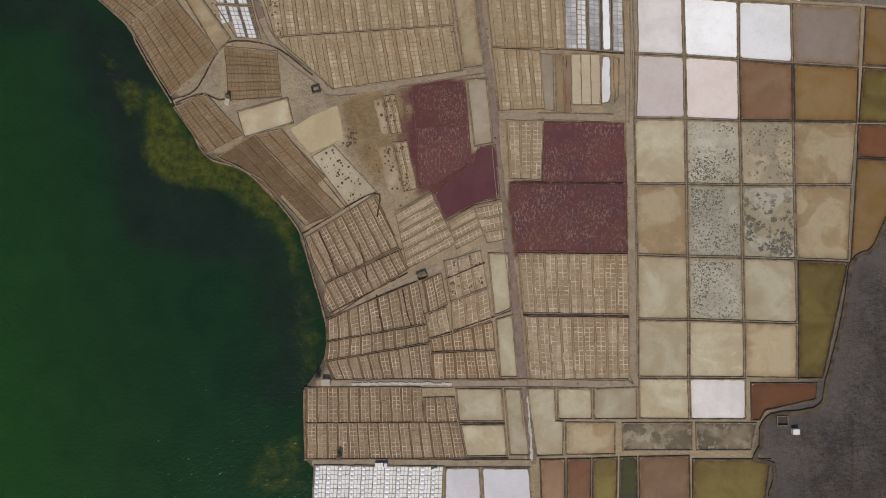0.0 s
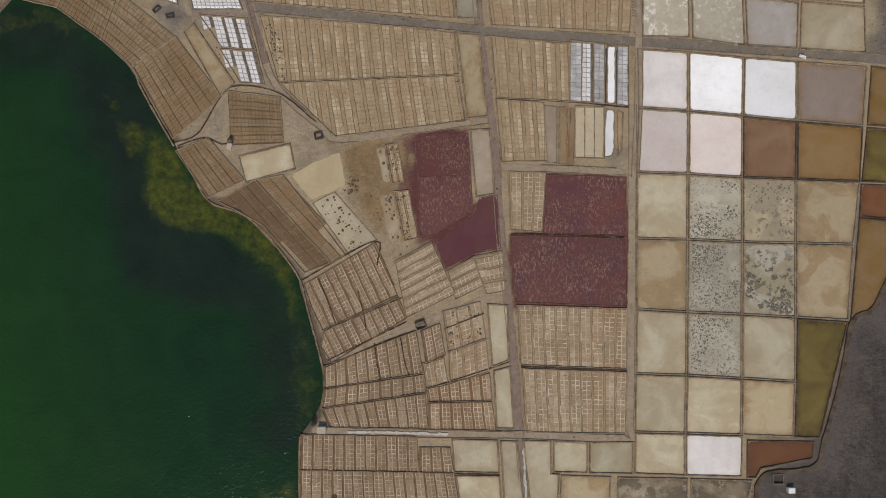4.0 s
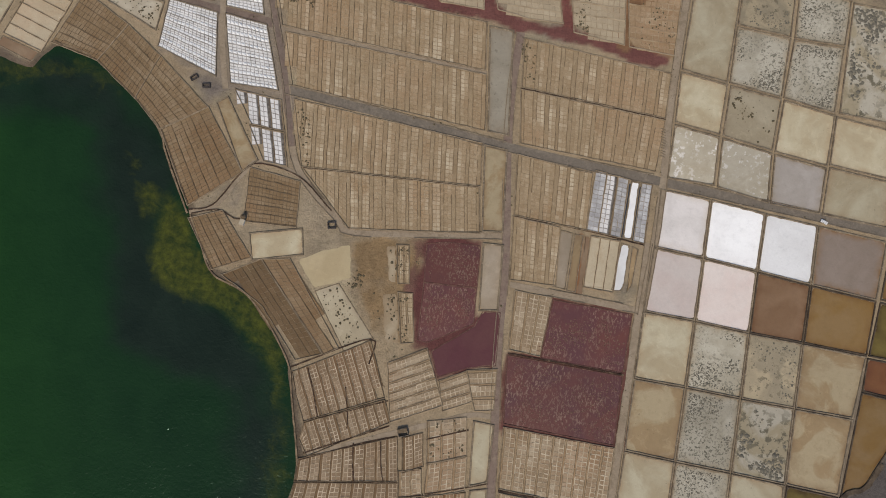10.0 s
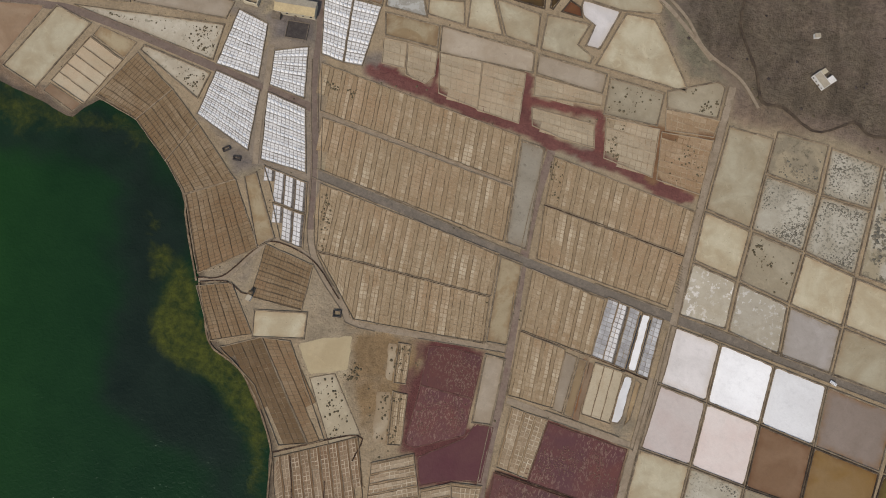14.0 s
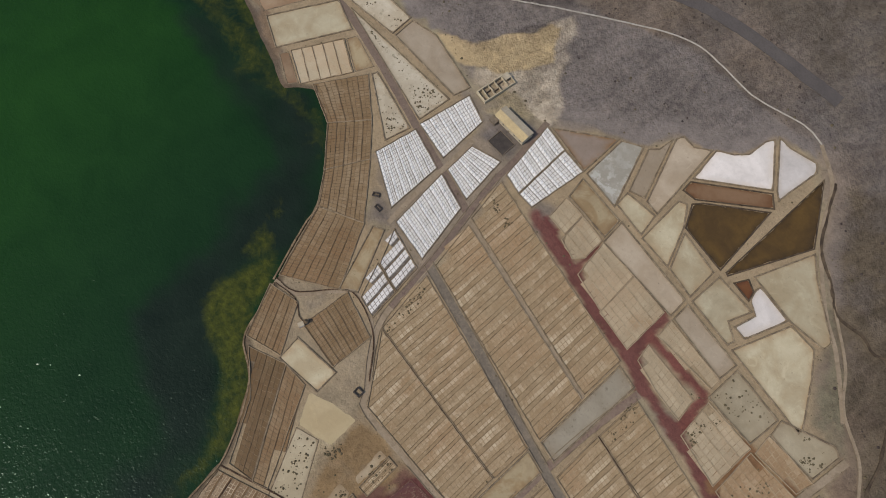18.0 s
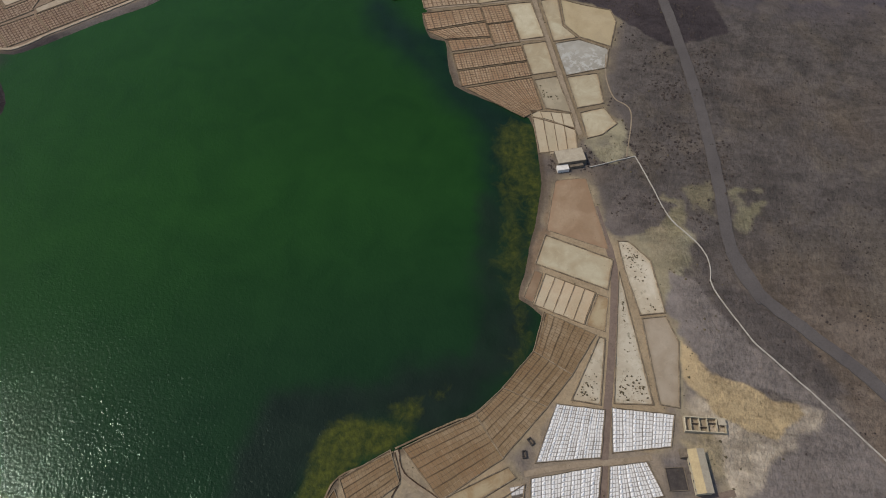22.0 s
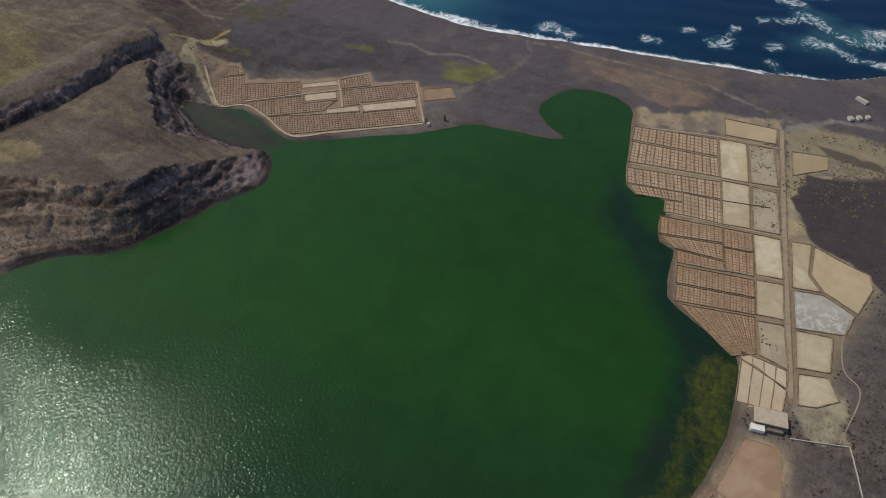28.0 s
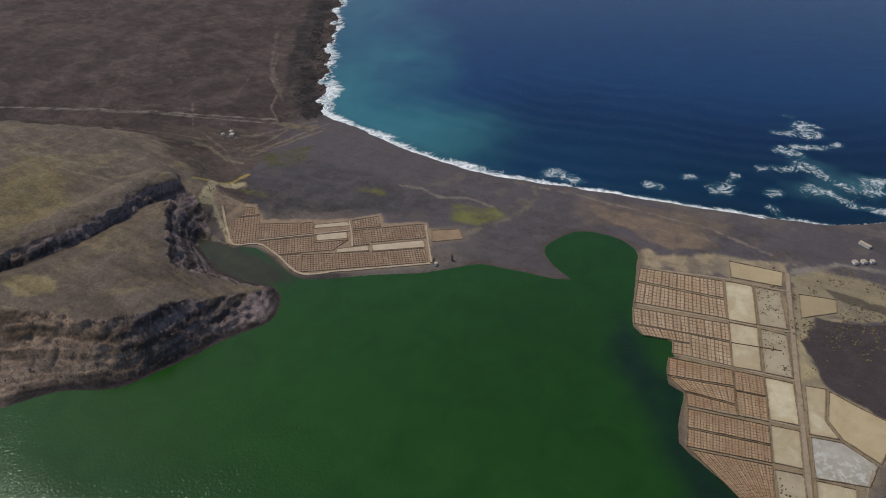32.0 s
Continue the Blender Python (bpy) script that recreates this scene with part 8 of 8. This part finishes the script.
solid("roof", box_bm(3.8, 3.0, 0.2, (0, 0, 2.6)), WHITEWASH, w)
# ruins among the pans
w = stand("ruined_hut", "small roofless stone hut beside a dusty track", "ruin", -12.0, -15.0, 22)
walls(w, 5.6, 4.4, 2.4, RUBBLE, 0.4, ruin=0.35)
# dark slab put where shade lies at the north side; the hut has no roof
solid("roof", box_bm(5.2, 1.8, 0.2, (0, 1.0, 2.1)), TIMBER, w, "dark slab standing in for the shade on the hut's north side")
w = stand("stone_pen", "square roofless pen of dark stone walls", "ruin", -72.2, 90.6, 14)
walls(w, 4.6, 4.0, 1.7, BASALT, 0.6, ruin=0.2)
for x, y, turn in ((-165.5, 160.0, 40), (-157.6, 156.5, 10)):
    w = stand("collapsed_wall", "collapsed heap of dark stone walling", "ruin", x, y, turn, "collapsed walls by the pans")
    walls(w, 4.5, 2.6, 1.5, BASALT, 0.6, ruin=0.5)


def wind_pump(x, y, turn, label, house=None, tall=4.6):
    """A tapered stone tower with a cap and rotor stub, and the pump house next to it."""
    thing = stand("wind_pump", label, "wind pump", x, y, turn, "wind pumps on the lagoon shore")
    bm = bmesh.new()
    bmesh.ops.create_cone(bm, cap_ends=True, segments=12, radius1=1.55, radius2=1.15, depth=tall)
    bmesh.ops.translate(bm, vec=(0, 0, tall / 2), verts=bm.verts)
    solid("tower", bm, RUBBLE, thing)
    bm = bmesh.new()
    bmesh.ops.create_cone(bm, cap_ends=True, segments=12, radius1=1.4, radius2=0.1, depth=1.3)
    bmesh.ops.translate(bm, vec=(0, 0, tall + 0.65), verts=bm.verts)
    cap = solid("cap", bm, TIMBER, thing, "dark timber cap")
    for k in range(4):
        bm = box_bm(0.12, 2.4, 0.08)
        bmesh.ops.translate(bm, vec=(0, 1.3, 0), verts=bm.verts)
        bmesh.ops.rotate(bm, cent=(0, 0, 0), matrix=Matrix.Rotation(k * math.pi / 2, 3, "Z"), verts=bm.verts)
        bmesh.ops.rotate(bm, cent=(0, 0, 0), matrix=Matrix.Rotation(math.pi / 2.6, 3, "X"), verts=bm.verts)
        bmesh.ops.translate(bm, vec=(0, -1.3, tall + 0.6), verts=bm.verts)
        solid("sail_arm", bm, TIMBER, cap)
    if house:
        hx, hy, sx, sy, h = house
        solid("pump_house", box_bm(sx, sy, h, (hx, hy, 0), 0.06), WHITEWASH, thing, "white pump house")
        solid("roof", box_bm(sx + 0.2, sy + 0.2, 0.18, (hx, hy, h)), ROOF, thing)


wind_pump(-71.0, -72.0, 0, "stone wind pump with a white pump house", (4.8, -3.0, 4.6, 3.4, 3.4), 4.8)
wind_pump(-58.6, -116.5, 0, "dark stone wind pump tower above the brown pans", None, 5.2)
wind_pump(-121.7, 86.5, -10, "small grey wind pump beside a brine channel", (0.4, -3.2, 2.4, 3.2, 2.6), 3.2)
wind_pump(-80.5, -163.0, 0, "dark stone wind pump on a shore spur", (3.5, -2.0, 4.0, 3.0, 3.0), 5.2)
wind_pump(-88.5, -155.0, 30, "dark stone wind pump at the tip of a spur", None, 4.4)
# the next two towers stand in for black rocky clumps by the far pans
wind_pump(-536.0, -181.5, 20, "tower standing in for a black clump at the corner of red pans", (3.0, 2.5, 3.2, 2.8, 2.8), 5.0)
wind_pump(-548.5, -168.5, 0, "lone tower standing in for a black clump on black sand", None, 6.0)
for x, y, turn, sx, sy in ((-797, 170, 62, 12, 4), (-758, 166, 40, 5, 4), (-763, 173, 40, 5, 4), (-768, 180, 35, 4, 3.5), (-633, -568, 30, 7, 5), (-640, -577, 10, 5, 4), (-628, -579, -20, 4, 3)):
    w = stand("beach_hut", "small whitewashed hut on dark sand", "hut", x, y, turn, "scattered white huts")
    walls(w, sx, sy, 2.6, WHITEWASH, 0.25)
    solid("roof", box_bm(sx + 0.2, sy + 0.2, 0.2, (0, 0, 2.6)), ROOF, w)


def wheel(thing, x, y, r=0.45, wide=0.28):
    bm = bmesh.new()
    bmesh.ops.create_cone(bm, cap_ends=True, segments=14, radius1=r, radius2=r, depth=wide, matrix=Matrix.Translation((x, y, r)) @ Matrix.Rotation(math.pi / 2, 4, "X"))
    t = solid("wheel", bm, RUBBER, thing)
    bm = bmesh.new()
    bmesh.ops.create_cone(bm, cap_ends=True, segments=10, radius1=r * 0.5, radius2=r * 0.5, depth=wide + 0.04, matrix=Matrix.Translation((x, y, r)) @ Matrix.Rotation(math.pi / 2, 4, "X"))
    solid("rim", bm, PAINT, t)


w = stand("lorry", "white flatbed lorry parked on the salt yard", "lorry", -35.0, -121.6, 2, z=GROUND + 0.34)
solid("chassis", box_bm(7.2, 2.0, 0.3, (0, 0, 0.7)), TIMBER, w)
solid("load_bed", box_bm(4.6, 2.4, 0.9, (-1.2, 0, 1.0), 0.06), PAINT, w, "white load bed")
cab = solid("cab", box_bm(1.9, 2.3, 1.9, (2.6, 0, 0.8), 0.18), PAINT, w, "white cab")
solid("windscreen", box_bm(0.06, 1.9, 0.7, (3.56, 0, 1.75)), SHADE_PANE, cab)
for x in (-2.6, -1.5, 2.6):
    for s in (-1, 1):
        wheel(w, x, s * 1.05)
w = stand("trailer", "small white trailer on the salt yard", "trailer", -5.2, -124.4, 25, z=GROUND + 0.34)
solid("body", box_bm(3.4, 1.5, 1.1, (0, 0, 0.5), 0.06), PAINT, w)
solid("drawbar", box_bm(1.2, 0.1, 0.1, (2.2, 0, 0.55)), TIMBER, w)
for s in (-1, 1):
    wheel(w, 0, s * 0.8, 0.35, 0.2)
w = stand("car", "small white car on the gravel road", "car", 200.0, 141.8, -17, z=GROUND + 0.12)
bm = box_bm(3.9, 1.65, 0.65, (0, 0, 0.35), 0.14)
body = solid("body", bm, PAINT, w)
solid("cabin", box_bm(2.1, 1.45, 0.55, (-0.2, 0, 0.98), 0.2), PAINT, w)
for s in (-1, 1):
    solid("side_window", box_bm(1.7, 0.05, 0.35, (-0.2, s * 0.72, 1.05)), SHADE_PANE, w)
solid("windscreen", box_bm(0.08, 1.2, 0.36, (0.82, 0, 1.05)), SHADE_PANE, w)
for x in (-1.25, 1.25):
    for s in (-1, 1):
        wheel(w, x, s * 0.75, 0.31, 0.2)

# stacked stone rungs beside the pond
for k in range(11):
    w = stand("stone_rung", "short dark stone rung beside a pond", "stone row", 103.0 + 0.2 * k, 178.0 - 1.55 * k, -14, "stone rungs beside a pond")
    solid("rung", box_bm(3.0, 0.5, 0.45, (0, 0, 0), 0.1), BANK, w)

# ---- loose stones and scrub ----
def domes(places, sizes, heights, rng, lumps=6):
    """Many small uneven mounds as one mesh."""
    n = len(places)
    a = np.linspace(0, 2 * np.pi, lumps, endpoint=False)
    r0 = sizes[:, None] * rng.uniform(0.75, 1.25, (n, lumps))
    turn = rng.uniform(0, 6.28, n)[:, None]
    low = np.stack([r0 * np.cos(a + turn), r0 * np.sin(a + turn), np.full((n, lumps), -0.15)], -1)
    r1 = r0 * rng.uniform(0.5, 0.8, (n, lumps))
    up = np.stack([r1 * np.cos(a + turn + 0.3), r1 * np.sin(a + turn + 0.3), heights[:, None] * rng.uniform(0.55, 0.85, (n, lumps))], -1)
    top = np.stack([0 * sizes, 0 * sizes, heights], -1)[:, None]
    v = (np.concatenate([low, up, top], 1) + places[:, None]).reshape(-1, 3)
    k = 2 * lumps + 1
    f = []
    for i in range(lumps):
        j = (i + 1) % lumps
        f += [(i, j, lumps + j), (i, lumps + j, lumps + i), (lumps + i, lumps + j, 2 * lumps)]
    f = (np.array(f)[None] + (np.arange(n) * k)[:, None, None]).reshape(-1, 3)
    return v, f


def stuff(name, label, category, places, sizes, heights, mat, seed):
    rng = np.random.RandomState(seed)
    v, f = domes(np.asarray(places, float), np.asarray(sizes, float), np.asarray(heights, float), rng)
    me = bpy.data.meshes.new(name)
    me.vertices.add(len(v))
    me.vertices.foreach_set("co", v.astype(np.float32).ravel())
    me.loops.add(f.size)
    me.loops.foreach_set("vertex_index", f.astype(np.int32).ravel())
    me.polygons.add(len(f))
    me.polygons.foreach_set("loop_start", np.arange(0, f.size, 3, dtype=np.int32))
    me.update(calc_edges=True)
    me.materials.append(mat)
    return tagged(new(name, me), label, category, kind="stuff")


def island_material(name, a, c):
    m, nt, b = nodes_of(name, 0.95, 0.15)
    g = nt.nodes.new("ShaderNodeNewGeometry")
    col = mixed(nt, g.outputs["Random Per Island"], a, c)
    nt.links.new(mixed(nt, times(nt, noise_of(nt, 2.5, 4, 0.7, g.outputs["Position"]), 0.5), col, [k * 0.4 for k in a]), b.inputs["Base Color"])
    return m


SCRUB = island_material("dry_scrub", (0.10, 0.083, 0.05), (0.16, 0.13, 0.082))
CRUST = island_material("dark_crust", (0.13, 0.12, 0.095), (0.19, 0.17, 0.13))
STONES = island_material("lava_stones", (0.045, 0.037, 0.034), (0.10, 0.078, 0.066))
COASTROCK = island_material("wet_black_lava", (0.024, 0.021, 0.022), (0.055, 0.046, 0.045))
CLIFF = island_material("cliff_basalt", (0.058, 0.047, 0.046), (0.105, 0.083, 0.076))
GREEN = island_material("green_scrub", (0.06, 0.065, 0.025), (0.12, 0.115, 0.05))
PALECRUST = island_material("pale_crust", (0.20, 0.125, 0.095), (0.125, 0.06, 0.05))
COUNTS = {"speckle": (420, 0.22, 0.75, CRUST), "patch": (160, 0.5, 1.5, CRUST), "moss": (150, 0.25, 0.8, CRUST), "bushy": (60, 0.25, 0.9, SCRUB), "pebbly": (60, 0.25, 0.8, SCRUB), "sandy": (90, 0.3, 1.0, SCRUB), "maroon": (600, 0.15, 0.7, PALECRUST), "frost": (0, 0, 0, None)}
seed = 500
for kind, pts in BEDDED:
    n, lo, hi, mat = COUNTS.get(kind, (0, 0, 0, None))
    if not n:
        continue
    seed += 1
    rng = np.random.RandomState(seed)
    x0, x1 = min(p[0] for p in pts), max(p[0] for p in pts)
    y0, y1 = min(p[1] for p in pts), max(p[1] for p in pts)
    n = int(n * (x1 - x0) * (y1 - y0) / 1200.0) + 6
    gx, gy = rng.uniform(x0, x1, 14 * n), rng.uniform(y0, y1, 14 * n)
    keep = (side(gx, gy, list(pts)) > 2.4) & (rough_noise(gx, gy, 13.0, seed) + rng.uniform(-0.12, 0.12, gx.shape) > 0.54)
    gx, gy = gx[keep][:n], gy[keep][:n]
    if len(gx) == 0:
        continue
    size = lo + (hi - lo) * rng.rand(len(gx)) ** 2.2
    high = size * (0.25 if mat is not SCRUB else 0.8)
    stuff("scrub_mounds" if mat is not PALECRUST else "salt_crust", "low dark scrub and crust mounds on a dried pond bed" if mat is not PALECRUST else "pale crust lumps breaking through maroon brine", "scrub" if mat is not PALECRUST else "crust", np.stack([gx, gy, np.full(gx.shape, GROUND + 0.1)], -1), size, high, mat, seed)

rng = np.random.RandomState(77)


def scattered(n, x0, x1, y0, y1, test):
    gx, gy = rng.uniform(x0, x1, n), rng.uniform(y0, y1, n)
    i, j = np.clip(np.searchsorted(GX, gx), 0, nx - 1), np.clip(np.searchsorted(GY, gy), 0, ny - 1)
    keep = test(gx, gy, i, j)
    gx, gy = gx[keep], gy[keep]
    return np.stack([gx, gy, [ground_height(x, y) for x, y in zip(gx, gy)]], -1)


p = scattered(14000, -680, 320, -140, 520, lambda x, y, i, j: (works[i, j] < -14) & (soil[i, j, 0] < 0.19) & (lake[i, j] > 8) & (rough_noise(x, y, 24, 301) > 0.47))
stuff("lava_stones", "scattered dark lava stones on bare volcanic ground", "stones", p, 0.25 + 1.1 * rng.rand(len(p)) ** 4, 0.2 + 0.7 * rng.rand(len(p)) ** 3, STONES, 78)
p = scattered(5000, -680, 320, 150, 520, lambda x, y, i, j: (works[i, j] < -4) & (works[i, j] > -50) & (lake[i, j] > 8) & (rough_noise(x, y, 18, 311) > 0.55))
stuff("dry_scrub", "low dry scrub along the edge of the salt works", "scrub", p, 0.3 + 0.9 * rng.rand(len(p)) ** 3, 0.3 + 0.6 * rng.rand(len(p)) ** 2, SCRUB, 79)
p = scattered(26000, -560, 260, -140, 420, lambda x, y, i, j: (works[i, j] < -0.8) & (works[i, j] > -4) & (lake[i, j] > 4) & (rough_noise(x, y, 16, 331) > 0.58))[:1100]
stuff("wayside_scrub", "small dark scrub along the tracks between salt ponds", "scrub", p, 0.2 + 0.7 * rng.rand(len(p)) ** 3, 0.2 + 0.4 * rng.rand(len(p)) ** 2, SCRUB, 83)
p = scattered(9000, -1000, -420, -900, -60, lambda x, y, i, j: (works[i, j] < -8) & (sea[i, j] > 70) & (lake[i, j] > 8) & (np.maximum(mesa, hill)[i, j] < -40) & (rough_noise(x, y, 40, 321) > 0.5))
stuff("coastal_scrub", "low green-brown scrub on black sand behind the beach", "scrub", p, 0.3 + 0.9 * rng.rand(len(p)) ** 3, 0.2 + 0.4 * rng.rand(len(p)) ** 2, GREEN, 80)
p = scattered(9000, -520, -150, -620, -230, lambda x, y, i, j: (dZ[i, j] > 0.55) & (lake[i, j] > 0.5))
stuff("cliff_rocks", "jagged dark basalt blocks on the headland cliffs", "rocks", p, 0.3 + 1.0 * rng.rand(len(p)) ** 4, 0.2 + 0.6 * rng.rand(len(p)) ** 2, CLIFF, 81)
p = scattered(26000, -1250, -700, -950, -480, lambda x, y, i, j: (sea[i, j] > -14) & (sea[i, j] < 32) & (y < -515) & (rough_noise(x, y, 22, 371) > 0.4))[:5000]
stuff("shore_rocks", "black broken lava rocks along the ocean edge", "rocks", p, 0.6 + 2.4 * rng.rand(len(p)) ** 4, 0.3 + 1.2 * rng.rand(len(p)) ** 2, COASTROCK, 82)
p = scattered(5000, -745, -610, 95, 215, lambda x, y, i, j: (works[i, j] < -2) & (lake[i, j] > 8) & (rough_noise(x, y, 15, 341) > 0.5))[:900]
stuff("dry_scrub", "low dark scrub on pale dirt beside the track", "scrub", p, 0.35 + 1.3 * rng.rand(len(p)) ** 3, 0.3 + 0.6 * rng.rand(len(p)) ** 2, SCRUB, 84)
p = scattered(9000, -560, -300, 150, 300, lambda x, y, i, j: (works[i, j] < -3) & (soil[i, j, 0] < 0.19) & (lake[i, j] > 8) & (rough_noise(x, y, 20, 351) > 0.52))[:1500]
stuff("lava_stones", "small dark lava stones on the slope above the works", "stones", p, 0.3 + 1.2 * rng.rand(len(p)) ** 3, 0.25 + 0.7 * rng.rand(len(p)) ** 2, STONES, 85)
p = scattered(9000, -340, -60, 262, 430, lambda x, y, i, j: (works[i, j] < -9) & (soil[i, j, 0] < 0.19) & (rough_noise(x, y, 20, 361) > 0.53))[:1100]
stuff("lava_stones", "small dark lava stones on grey volcanic ground", "stones", p, 0.2 + 0.8 * rng.rand(len(p)) ** 4, 0.2 + 0.4 * rng.rand(len(p)) ** 2, STONES, 86)
for k, zone in enumerate((
    [(-105.6, 157.3), (-97.2, 156.6), (-90, 121.8), (-96, 121.5)],
    [(14.3, 216.8), (23.3, 217.5), (26.5, 191.1), (18, 191.5)],
    [(0.9, -5), (23.2, -3), (23.5, -19.6), (3.6, -33.6)],
    [(78.5, 248.6), (99.6, 252.6), (101.3, 224.8), (80.6, 224.4)],
    [(39.9, 247), (49.9, 247.9), (53.4, 225.7), (44.7, 226.9)],
    [(-127.9, 217.2), (-105.4, 217.9), (-106.6, 210.4), (-124.3, 209.1)],
    [(-61.1, 56.8), (-48.4, 59.1), (-49, 68.7), (-53.9, 70)],
    [(-34, 85.6), (-27, 86), (-25.9, 66.9), (-32.2, 66.5)],
    [(-33, 58.5), (-22.2, 59.1), (-18.6, 32.2), (-28.2, 31.6)],
)):
    x0, x1, y0, y1 = min(q[0] for q in zone), max(q[0] for q in zone), min(q[1] for q in zone), max(q[1] for q in zone)
    gx, gy = rng.uniform(x0, x1, 260), rng.uniform(y0, y1, 260)
    keep = (side(gx, gy, zone) > 0.3) & (rough_noise(gx, gy, 7.0, 381 + k) > 0.47)
    gx, gy = gx[keep][:60], gy[keep][:60]
    stuff("dry_scrub", "small dark shrubs grown into disused salt pans", "scrub", np.stack([gx, gy, np.full(gx.shape, GROUND + 0.1)], -1), 0.2 + 0.75 * rng.rand(len(gx)) ** 2.5, 0.2 + 0.4 * rng.rand(len(gx)), SCRUB, 90 + k)
